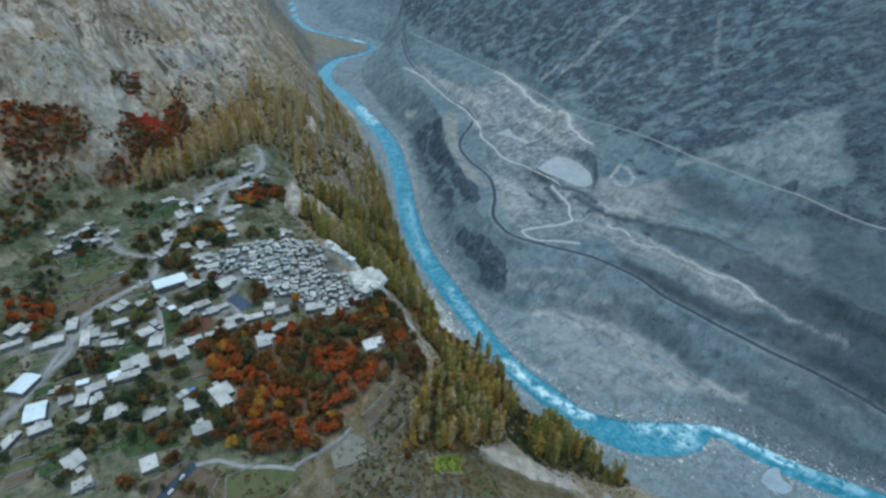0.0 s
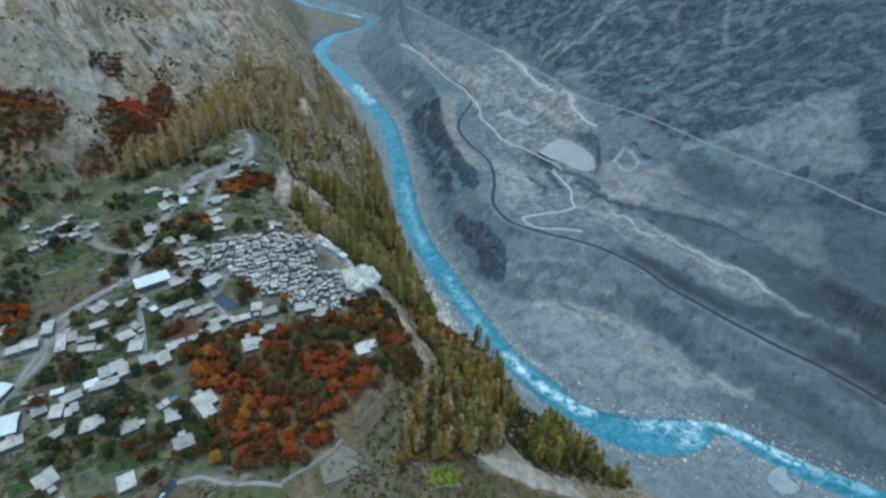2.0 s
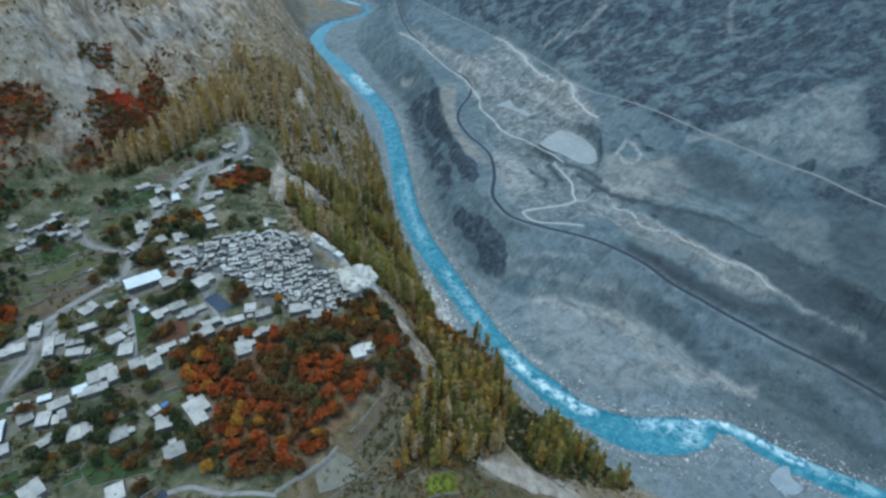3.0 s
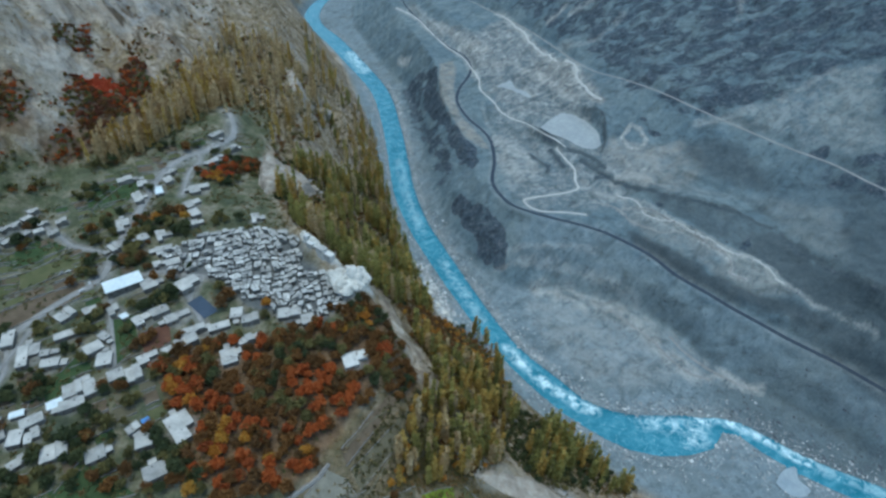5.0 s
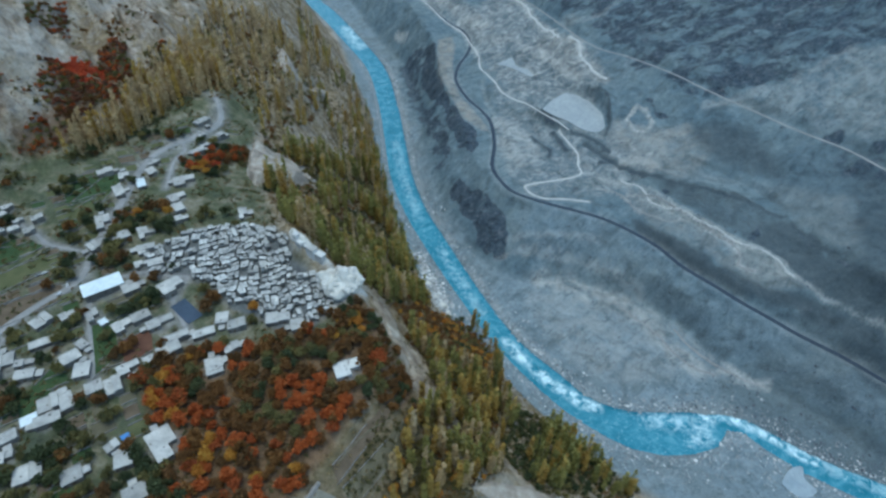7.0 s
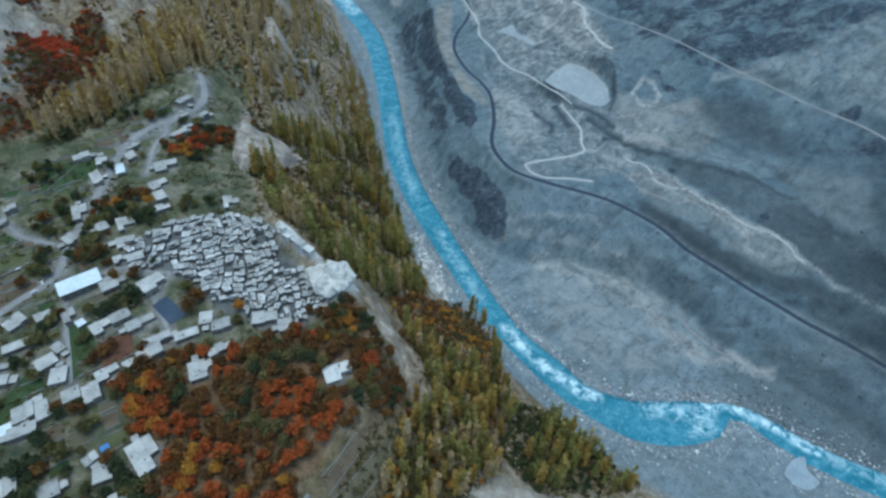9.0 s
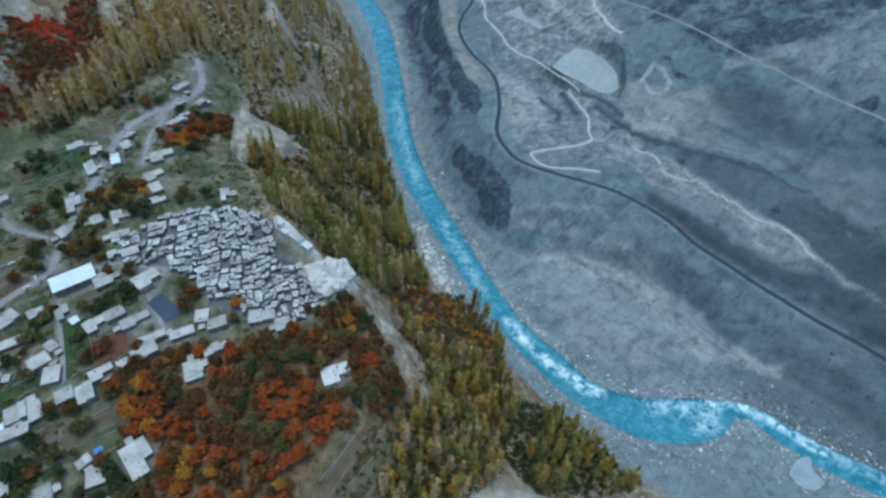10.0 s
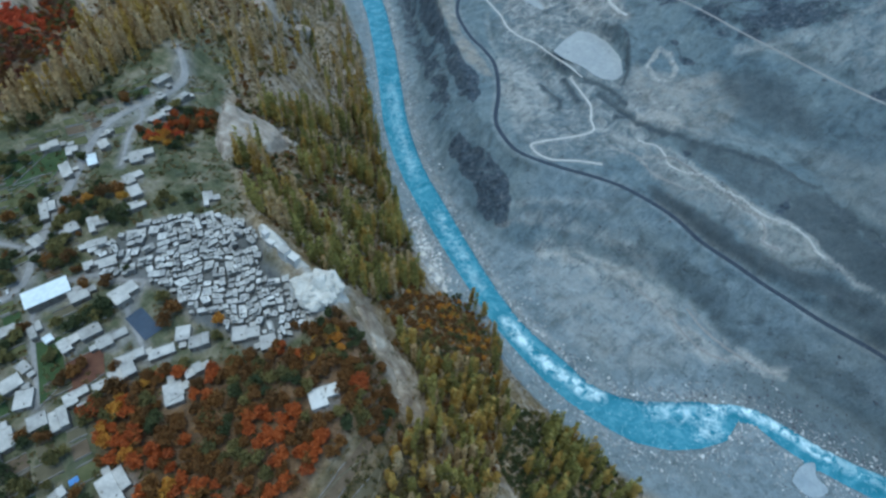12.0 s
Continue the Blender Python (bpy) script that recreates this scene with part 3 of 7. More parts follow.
WAYS = {
    "street": [(-334, 337, 198), (-319, 358, 199), (-317, 367, 200), (-307, 390, 201), (-294, 411, 203), (-278, 434, 205), (-282, 467, 207), (-285, 498, 209), (-287, 529, 211), (-289, 556, 212), (-291, 579, 213), (-290, 600, 216), (-286, 618, 218), (-274, 638, 219), (-260, 654, 218), (-249, 675, 218), (-243, 700, 219), (-252, 728, 222), (-268, 752, 226)],
    "lane_a": [(-294, 468, 208), (-324, 475, 209), (-340, 486, 211), (-358, 495, 213)],
    "lane_b": [(-264, 424, 204), (-252, 396, 202), (-234, 362, 199), (-225, 344, 197)],
    "lane_c": [(-316, 364, 199), (-300, 336, 198), (-302, 314, 197), (-307, 304, 196)],
    "lane_d": [(-307, 264, 196), (-303, 294, 196), (-306, 324, 197), (-305, 350, 199), (-304, 379, 201)],
    "lane_e": [(-246, 438, 206), (-229, 445, 206), (-203, 441, 205), (-192, 440, 205), (-196, 418, 203), (-177, 391, 200), (-169, 379, 199)],
    "lane_f": [(-159, 239, 185), (-146, 244, 184), (-126, 241, 182), (-107, 243, 181), (-91, 243, 179)],
    "lane_g": [(-257, 565, 210), (-262, 590, 212), (-265, 612, 213), (-261, 630, 214), (-266, 643, 218)],
    "pit_track_b": [(254, 834, 93), (262, 811, 91), (291, 785, 93), (336, 730, 96), (376, 677, 97), (410, 627, 100), (443, 585, 100)],
    "bar_track": [(308, 551, 12), (327, 528, 12), (347, 507, 11), (367, 493, 12), (400, 480, 12)],
}
BARE = {
    "fan": [(446, 910, 168), (497, 901, 195), (549, 883, 225), (600, 868, 252), (668, 850, 290)],
    "white_ridge": [(-110, 479, 227), (-99, 463, 228), (-82, 453, 221), (-71, 445, 217)],
    "white_rock": [(-76, 437, 215), (-63, 434, 213), (-55, 451, 198), (-52, 422, 208), (-61, 413, 206)],
    "outcrop_a": [(-195, 682, 191), (-175, 667, 180), (-157, 678, 158), (-143, 692, 139)],
    "outcrop_b": [(-81, 557, 150), (-60, 552, 132), (-48, 543, 126)],
    "outcrop_c": [(56, 303, 128), (77, 309, 113), (102, 307, 99), (123, 304, 88)],
    "outcrop_d": [(-243, 986, 193), (-215, 924, 188), (-220, 1094, 98)],
    "pale_slope": [(-466, 639, 337), (-467, 763, 337), (-460, 788, 325), (-434, 674, 308), (-409, 695, 281), (-404, 623, 268)],
    "pale_slope_b": [(-440, 962, 298), (-422, 1094, 272), (-354, 1000, 233)],
    "bank_rocks": [(-7, 669, 7), (9, 630, 7), (20, 613, 7), (27, 591, 7)],
}
MARKS = {
    "quarry_a": [(-76, 1847, 112), (28, 1608, 105), (99, 1478, 94), (130, 1352, 102), (189, 1313, 124), (238, 1213, 129), (285, 1086, 135)],
    "track_f": [(111, 1165, 86), (117, 1073, 79), (132, 1013, 81), (136, 946, 80), (134, 867, 80), (141, 813, 80)],
    "gully_b": [(262, 890, 104), (286, 848, 104), (304, 817, 103)],
    "bar_path": [(110, 697, 15), (167, 687, 33), (224, 674, 33), (270, 647, 33), (294, 624, 28), (314, 589, 16), (313, 558, 14)],
    "bar_path_b": [(183, 559, 5), (229, 592, 9), (281, 607, 14), (311, 590, 16)],
    "slope_line": [(127, 715, 35), (180, 706, 52), (251, 693, 57)],
    "slope_line_b": [(135, 700, 29), (195, 685, 37), (257, 662, 37)],
    "crack": [(328, 569, 16), (341, 534, 15), (360, 512, 15)],
    "white_way": [(112, 1294, 97), (111, 1231, 94), (126, 1190, 92), (137, 1152, 94), (146, 1113, 92), (164, 1076, 94), (189, 1042, 99), (202, 996, 108), (228, 950, 111), (242, 925, 109)],
    "white_loop": [(157, 1089, 93), (165, 1110, 98), (180, 1100, 101), (190, 1076, 103), (175, 1074, 98)],
    "haul_way": [(228, 936, 100), (241, 896, 97), (248, 868, 96), (244, 839, 92), (245, 819, 90), (230, 809, 88), (203, 805, 84), (171, 799, 81), (155, 792, 80), (162, 774, 79), (181, 762, 79), (213, 759, 81), (245, 751, 83)],
    "bank_a": [(296, 1048, 113), (313, 1024, 114), (320, 991, 115), (309, 926, 121), (294, 894, 119)],
    "bank_c": [(183, 939, 89), (196, 912, 89), (207, 890, 88), (206, 873, 89)],
    "bank_d": [(218, 934, 98), (227, 903, 98), (231, 881, 94)],
    "ring_bank": [(336, 929, 129), (359, 961, 130), (372, 946, 131), (374, 913, 131), (358, 890, 128), (340, 896, 126), (336, 929, 129)],
    "dark_a": [(201, 995, 103), (221, 956, 106), (241, 928, 111), (261, 909, 111), (279, 888, 111), (293, 856, 108)],
    "dark_b": [(277, 835, 102), (295, 830, 102), (309, 813, 104), (330, 785, 111)],
    "rubble": [(304, 820, 102), (322, 829, 112), (338, 823, 114), (345, 801, 115)],
    "quarry_b": [(177, 1640, 158), (200, 1590, 158), (217, 1514, 155), (232, 1462, 156), (236, 1402, 152), (255, 1325, 149), (276, 1262, 153)],
    "quarry_d": [(291, 1242, 161), (304, 1198, 163), (299, 1154, 154), (306, 1114, 152), (313, 1077, 149), (326, 1048, 147)],
    "quarry_e": [(235, 1261, 134), (252, 1174, 133), (266, 1119, 131), (274, 1098, 133)],
    "white_patch": [(79, 1496, 110), (106, 1474, 118), (129, 1425, 117)],
    "white_patch_b": [(175, 1201, 108), (202, 1191, 109), (215, 1152, 114)],
    "white_spot": [(-89, 1568, 46), (-62, 1522, 54)],
    "yard_way": [(-117, 1866, 109), (-51, 1749, 112), (-8, 1627, 108), (39, 1513, 101), (84, 1441, 93), (103, 1364, 89), (109, 1290, 96)],
    "scarp_a": [(330, 785, 111), (372, 753, 118), (410, 726, 123), (435, 708, 124), (457, 687, 124), (470, 671, 123)],
    "scarp_b": [(478, 655, 124), (486, 626, 125), (491, 597, 126), (499, 566, 129), (510, 545, 134), (518, 527, 136)],
    "bar_branch": [(262, 618, 14), (283, 589, 13), (304, 562, 13), (317, 534, 11), (333, 512, 11), (357, 500, 11)],
    "ridge_line_a": [(298, 790, 97), (322, 764, 100), (329, 736, 96), (355, 714, 102), (372, 690, 103), (389, 669, 105), (405, 644, 103), (421, 628, 105), (439, 603, 109), (450, 578, 102)],
    "ridge_line_b": [(261, 784, 88), (293, 761, 89), (307, 727, 88), (343, 693, 94), (367, 693, 98)],
    "ridge_line_c": [(378, 683, 104), (392, 658, 99), (404, 639, 100), (405, 619, 97), (399, 608, 92), (414, 597, 92)],
    "ridge_line_d": [(301, 760, 90), (327, 749, 99), (343, 731, 103), (364, 702, 104)],
    "ridge_edge": [(328, 763, 101), (362, 709, 103), (383, 681, 104), (407, 645, 103), (432, 619, 106), (444, 600, 107), (452, 577, 103)],
    "ridge_tail": [(452, 577, 103), (474, 544, 99), (495, 524, 100), (516, 498, 103)],
    "ridge_edge_b": [(318, 745, 94), (348, 709, 96), (375, 692, 104), (393, 659, 99), (402, 630, 99), (401, 606, 95)],
    "bar_pale": [(174, 658, 11), (212, 643, 11), (248, 625, 12), (267, 617, 14), (286, 593, 13), (306, 558, 13), (325, 527, 12), (337, 510, 11)],
    "bar_pale_b": [(329, 569, 14), (340, 541, 13), (357, 518, 13), (375, 497, 17), (392, 487, 15), (408, 483, 14)],
    "streak_foot": [(284, 1450, 190), (304, 1443, 210), (320, 1456, 226)],
    "curve_pale": [(287, 1337, 161), (327, 1272, 188), (359, 1266, 203), (393, 1280, 228), (413, 1301, 249)],
    "streak_high": [(329, 1409, 219), (366, 1401, 251), (408, 1429, 293), (455, 1446, 335), (519, 1479, 384)],
    "streak_thin": [(570, 1119, 288), (599, 1203, 330), (629, 1283, 389)],
    "fan_edge": [(452, 912, 168), (505, 899, 188), (549, 882, 216), (578, 889, 240), (618, 887, 265), (655, 864, 281)],
}
BASINS = {
    "basin": [(206, 992), (231, 1031), (261, 1064), (283, 1057), (302, 1025), (311, 982), (308, 936), (290, 913), (266, 916), (243, 948), (221, 968)],
    "basin_b": [(144, 1214), (165, 1238), (180, 1256), (186, 1207), (204, 1193), (214, 1161), (208, 1153), (175, 1194)],
    "pit": [(144, 1000), (182, 975), (201, 876), (179, 864), (141, 904)],
}
GREY = {
    "cliff_a": [(8, 1362), (21, 1373), (19, 1250), (36, 1157), (50, 1089), (70, 1017), (93, 977), (94, 922), (80, 903), (58, 932), (48, 988), (36, 1046), (20, 1126), (-5, 1207), (-20, 1290), (-13, 1353)],
    "slate_a": [(-79, 1445), (-25, 1434), (8, 1359), (-13, 1353), (-20, 1290), (-5, 1207), (20, 1126), (48, 988), (46, 931), (32, 898), (16, 924), (16, 986), (-15, 1116), (-44, 1240), (-64, 1344)],
    "cliff_b": [(43, 856), (59, 862), (89, 812), (113, 777), (128, 753), (129, 723), (124, 706), (123, 690), (108, 692), (91, 707), (84, 729), (76, 762), (55, 800), (44, 834)],
    "tan_yard": [(233, 1298), (276, 1267), (306, 1199), (301, 1143), (309, 1073), (277, 1085), (249, 1155), (229, 1217)],
    "tan_bank": [(21, 1385), (52, 1416), (60, 1367), (54, 1283), (53, 1196), (65, 1114), (100, 1023), (114, 970), (99, 976), (70, 1021), (47, 1102), (27, 1191), (19, 1265)],
    "tan_field": [(294, 895), (333, 887), (400, 897), (426, 859), (424, 809), (375, 763), (334, 788), (309, 838)],
    "smooth_dark": [(420, 892), (457, 872), (492, 832), (505, 770), (497, 735), (466, 766), (433, 799), (415, 848)],
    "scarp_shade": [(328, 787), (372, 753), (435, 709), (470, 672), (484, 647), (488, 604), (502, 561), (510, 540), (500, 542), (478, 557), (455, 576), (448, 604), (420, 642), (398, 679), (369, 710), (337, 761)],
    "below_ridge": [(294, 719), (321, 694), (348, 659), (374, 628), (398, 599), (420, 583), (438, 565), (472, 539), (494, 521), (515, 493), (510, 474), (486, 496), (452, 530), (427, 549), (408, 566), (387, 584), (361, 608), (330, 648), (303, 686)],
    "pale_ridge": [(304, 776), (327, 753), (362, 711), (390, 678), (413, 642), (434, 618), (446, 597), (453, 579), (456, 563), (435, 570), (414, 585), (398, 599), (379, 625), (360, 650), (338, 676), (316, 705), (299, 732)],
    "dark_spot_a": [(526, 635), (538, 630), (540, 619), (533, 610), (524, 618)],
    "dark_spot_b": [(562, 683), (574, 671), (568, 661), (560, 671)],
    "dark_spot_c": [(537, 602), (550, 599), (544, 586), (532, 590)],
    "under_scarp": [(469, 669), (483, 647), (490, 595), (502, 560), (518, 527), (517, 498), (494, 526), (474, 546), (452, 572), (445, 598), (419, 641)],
    "flat": [(130, 996), (156, 1001), (182, 955), (195, 904), (183, 857), (149, 841), (130, 880)],
    "wedge": [(326, 558), (339, 542), (357, 519), (370, 501), (356, 505), (340, 514), (331, 533)],
    "blot": [(371, 970), (388, 966), (395, 934), (417, 900), (399, 907), (381, 926), (374, 950)],
    "fan": [(472, 909), (510, 895), (552, 881), (581, 887), (628, 881), (662, 867), (614, 732), (588, 749), (555, 809), (519, 864)],
}

# ---- what covers the ground ----
to_bed, bed_z = away(GX, GY, np.c_[bed[::4, :2], half[::4]])
beside = to_bed - bed_z                       # metres from the water's edge
east_ring = [tuple(p) for p in bed[::5, :2]] + [(2600, 4700), (-1500, 4700)]
east = step01(inside(GX, GY, east_ring), -6, 6)
terrace_ring = [(-470, 60), (-130, 60), (-95, 215), (-70, 262), (-52, 330), (-40, 398), (-90, 450), (-115, 478), (-140, 530), (-172, 600), (-202, 690), (-215, 800), (-300, 860), (-330, 720), (-350, 640), (-400, 585), (-450, 480)]
terrace = step01(inside(GX, GY, terrace_ring), -4, 10)
hill = (1 - east) * (1 - terrace) * step01(beside, 5, 40)
steep = np.hypot(*np.gradient(GZ, YS, XS))
bar = east * step01(-inside(GX, GY, [tuple(p[:2]) for p in LINES["gravel_foot"]] + [(2600, 4700)]), -8, 8)
foot_d, _ = away(GX, GY, LINES["left_foot"])
left_bar = (1 - east) * (1 - step01(GZ, 7.5, 12))
calm = np.clip(step01(beside, 2, 30), 0, 1)
wild = calm * (0.15 + 0.85 * step01(steep, 0.15, 0.5)) * (1 - 0.9 * terrace)
far_grow = 1 + 1.5 * step01(np.hypot(GX, GY), 1100, 2500)
GZ = GZ + wild * far_grow * ((7.0 + 9.0 * (1 - east) * step01(GZ, 225, 270)) * rough_noise(GX, GY, 70, 4, 11, True) + (1 - east) * step01(GZ, 230, 265) * 15.0 * rough_noise(GX * 0.8 + GY * 0.6, (GY * 0.8 - GX * 0.6) * 0.3, 34, 4, 15, True) + 2.6 * rough_noise(GX, GY, 18, 3, 21) + east * 2.2 * rough_noise(GX, GY, 16, 2, 25, True)) + calm * (1 - terrace) * 1.1 * rough_noise(GX, GY, 12, 3, 31)
GZ += east * calm * step01(steep, 0.25, 0.55) * far_grow * 2.4 * rough_noise(0.66 * GX - 0.75 * GY, 0.2 * (0.75 * GX + 0.66 * GY), 15, 3, 27, True)
GZ += terrace * 0.5 * rough_noise(GX, GY, 60, 2, 41)


def bench(points, flat, fade):
    """Levels the ground along a way."""
    global GZ
    d, z = away(GX, GY, points)
    k = 1 - step01(d, flat, fade)
    GZ = GZ * (1 - k) + z * k


road_line = smooth(LINES["road"], 8.0)
bench(road_line[::3], 5, 13)
track_line = smooth(LINES["track"], 8.0)
bench(track_line[::3], 3.5, 14)


def level(ring, z, fade):
    """Levels the ground inside a ring."""
    global GZ
    k = 1 - step01(-inside(GX, GY, ring), 0, fade)
    GZ = GZ * (1 - k) + z * k


GZ = np.where(beside < 8.0, np.minimum(GZ, away(GX, GY, bed[::3])[1] + 2.9 + 0.35 * beside), GZ)
road_gap, _ = away(GX, GY, road_line[::3])
bank_ridge = lambda name, high, wide: high * (1 - step01(away(GX, GY, MARKS[name])[0], 0, wide))
SIDE_POOL = [(381, 376), (396, 390), (412, 394), (408, 380), (414, 368), (398, 360), (386, 366)]
level(BASINS["basin"], 114, 9)
level(BASINS["basin_b"], 108, 10)
level(BASINS["pit"], 84, 14)
level(POOL, float(GZ[nearest_row(YS, 408), nearest_row(XS, -180)]) - 1.2, 5)
level(SIDE_POOL, -3.0, 6)
for name, high, wide in (("bank_a", 2, 8), ("bank_c", 4, 8), ("bank_d", 4, 8), ("ring_bank", 3, 8), ("gully_b", -5, 10), ("crack", -3, 6), ("ridge_edge", 2.5, 12)):
    GZ = GZ + bank_ridge(name, high, wide)
for way in ("haul_way", "white_way", "track_f"):
    bench(MARKS[way], 2.5, 8)
bench(WAYS["pit_track_b"], 2.0, 6)
for ring, high in (("cliff_a", 9.0), ("cliff_b", 9.0), ("slate_a", 5.0), ("scarp_shade", 3.5)):
    GZ = GZ + step01(inside(GX, GY, GREY[ring]), -6, 8) * step01(road_gap, 8, 20) * high * (rough_noise(GX, GY * 0.6, 26, 4, 141, True) - 0.25)


def ground(x, y):
    """The ground's height."""
    x, y = np.asarray(x, float), np.asarray(y, float)
    i, j = np.clip(np.searchsorted(XS, x) - 1, 0, len(XS) - 2), np.clip(np.searchsorted(YS, y) - 1, 0, len(YS) - 2)
    u, v = (x - XS[i]) / (XS[i + 1] - XS[i]), (y - YS[j]) / (YS[j + 1] - YS[j])
    return (GZ[j, i] * (1 - u) + GZ[j, i + 1] * u) * (1 - v) + (GZ[j + 1, i] * (1 - u) + GZ[j + 1, i + 1] * u) * v


def from_arrays(name, verts, faces, material, smooth_faces=True, masks=()):
    me = bpy.data.meshes.new(name)
    if isinstance(faces, np.ndarray):
        v, f = np.asarray(verts, np.float32), np.asarray(faces, np.int32)
        me.vertices.add(len(v))
        me.vertices.foreach_set("co", v.ravel())
        me.loops.add(f.size)
        me.loops.foreach_set("vertex_index", f.ravel())
        me.polygons.add(len(f))
        me.polygons.foreach_set("loop_start", np.arange(0, f.size, f.shape[1], dtype=np.int32))
        me.update(calc_edges=True)
    else:
        me.from_pydata(verts, [], faces)
    me.materials.append(material)
    if smooth_faces:
        me.shade_smooth()
    for key, values in masks:
        me.attributes.new(key, "FLOAT", "POINT").data.foreach_set("value", np.asarray(values, np.float32).ravel())
    me.update()
    return me


def grid_faces(rows, cols):
    i = np.arange((rows - 1) * cols).reshape(rows - 1, cols)[:, :-1].ravel()
    return np.stack([i, i + 1, i + cols + 1, i + cols], 1)


MASKS = {"east": east, "slate": np.zeros_like(east), "scrub": np.zeros_like(east), "green": np.zeros_like(east), "gravel": np.zeros_like(east), "pale": np.zeros_like(east), "dusk": np.zeros_like(east), "tan": np.zeros_like(east), "litter": np.zeros_like(east), "dust": np.zeros_like(east), "works": np.zeros_like(east)}


def near(name, width, strength=1.0, book=None):
    """A soft strip along a line."""
    d, _ = away(GX, GY, (book or BARE)[name])
    d = d + width * 0.5 * rough_noise(GX, GY, width * 1.2, 3, 71)
    return strength * (1 - step01(d, 0.35 * width, width))


# far ground of both sides goes blue-grey: distance haze put into colour
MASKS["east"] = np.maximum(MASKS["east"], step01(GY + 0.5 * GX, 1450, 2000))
shade_noise = rough_noise(GX, GY, 55, 4, 81)
MASKS["green"] = terrace * 0.9
MASKS["scrub"] = np.clip(hill * (1 - step01(GZ + 50 * shade_noise, 235, 300)) * step01(beside, 8, 30) * (0.6 + 0.6 * step01(shade_noise, -0.4, 0.1)), 0, 1)
MASKS["litter"] = 0.8 * step01(inside(GX, GY, WOODS["rim_wood"]) + 5 * shade_noise, -3, 5)
for ring in ("foot_scrub", "rust_band", "golden_slope", "dark_slope", "olive_slope", "ochre_upper", "ochre_row", "brush", "mixed_edge", "rim_wood"):
    MASKS["scrub"] = np.maximum(MASKS["scrub"], (0.7 if ring in ("brush", "ochre_upper") else 0.9) * step01(inside(GX, GY, WOODS[ring]) + 14 * shade_noise, -12, 4))
road_side = inside(GX, GY, [(118, 700), (150, 690), (213, 658), (291, 620), (342, 575), (372, 513), (476, 429), (620, 345), (620, 380), (533, 432), (432, 520), (349, 597), (312, 659), (280, 697), (243, 728), (150, 760)])
MASKS["gravel"] = np.clip(np.maximum(bar + left_bar, 0.55 * step01(road_side + 8 * shade_noise, -3, 6)), 0, 1)
pale = np.zeros_like(east)
for name, width, strength in (("white_ridge", 6, 1.0), ("white_rock", 13, 1.0), ("outcrop_a", 16, 0.9), ("outcrop_b", 12, 0.7),
                              ("outcrop_c", 16, 0.4), ("outcrop_d", 24, 0.6), ("pale_slope", 40, 0.4), ("pale_slope_b", 40, 0.3), ("bank_rocks", 13, 0.8)):
    pale = np.maximum(pale, near(name, width, strength))
for name, width, strength in (("bar_track", 6, 0.45), ("pit_track_b", 9, 0.45)):
    pale = np.maximum(pale, near(name, width, strength, WAYS))
pale = np.maximum(pale, 0.2 * east * (1 - step01(road_gap, 5, 10)))
pale = np.maximum(pale, 0.5 * east * (1 - step01(np.abs(beside - 4), 2, 9)) * step01(shade_noise, -0.3, 0.4))
for name, width, strength in (("white_way", 5, 0.6), ("white_loop", 5, 0.7), ("haul_way", 5, 0.5), ("track_f", 6, 0.3), ("bar_path", 6, 0.35), ("bar_path_b", 5, 0.4), ("slope_line", 7, 0.3), ("slope_line_b", 7, 0.3),
                              ("quarry_a", 14, 0.6), ("quarry_b", 13, 0.9), ("quarry_d", 12, 0.85), ("quarry_e", 9, 0.7), ("white_patch", 19, 1.0), ("white_patch_b", 11, 1.0), ("white_spot", 11, 1.0), ("yard_way", 12, 0.7),
                              ("ridge_edge", 4, 0.6), ("ridge_tail", 4, 0.5), ("ridge_edge_b", 4, 0.5), ("ridge_line_a", 6, 0.7), ("ridge_line_b", 4, 0.7), ("ridge_line_c", 4, 0.9), ("ridge_line_d", 4, 0.8), ("bar_pale", 22, 0.7), ("bar_pale_b", 9, 0.75), ("ring_bank", 5, 0.9), ("rubble", 15, 0.6), ("streak_foot", 9, 0.8), ("curve_pale", 12, 0.35),
                              ("streak_high", 16, 0.55), ("streak_thin", 8, 0.35), ("fan_edge", 16, 0.4)):
    pale = np.maximum(pale, near(name, width, strength, MARKS))
crisp = rough_noise(GX, GY, 22, 3, 83)


def zone(ring, soft, ragged=6.0):
    """Inside a ring, with a ragged soft edge."""
    return step01(inside(GX, GY, ring) + ragged * crisp, -soft, soft)


ridge_top = zone(GREY["pale_ridge"], 6)
tan_floor = zone([(294, 900), (320, 936), (365, 899), (419, 893), (421, 868), (367, 829), (338, 791), (323, 831), (297, 862)], 12, 10)
tan_brow = zone([(338, 791), (387, 751), (464, 746), (481, 693), (491, 635), (508, 570), (543, 655), (514, 699), (479, 740), (431, 771), (380, 810)], 8, 6)
quarry = zone([(-60, 1760), (20, 1640), (120, 1520), (190, 1600), (236, 1480), (262, 1310), (310, 1200), (330, 1060), (290, 1000), (200, 1060), (140, 1160), (118, 1270), (100, 1400), (40, 1540)], 14, 14)
MASKS["works"] = np.maximum(0.75 * quarry, 0.55 * zone([(130, 1160), (200, 1060), (290, 900), (360, 840), (330, 780), (250, 760), (160, 770), (128, 830), (125, 1000)], 12, 12))
bar_top = zone([(150, 635), (201, 636), (261, 616), (289, 582), (311, 536), (329, 511), (288, 495), (237, 491), (201, 508), (169, 556), (141, 609)], 8, 6)
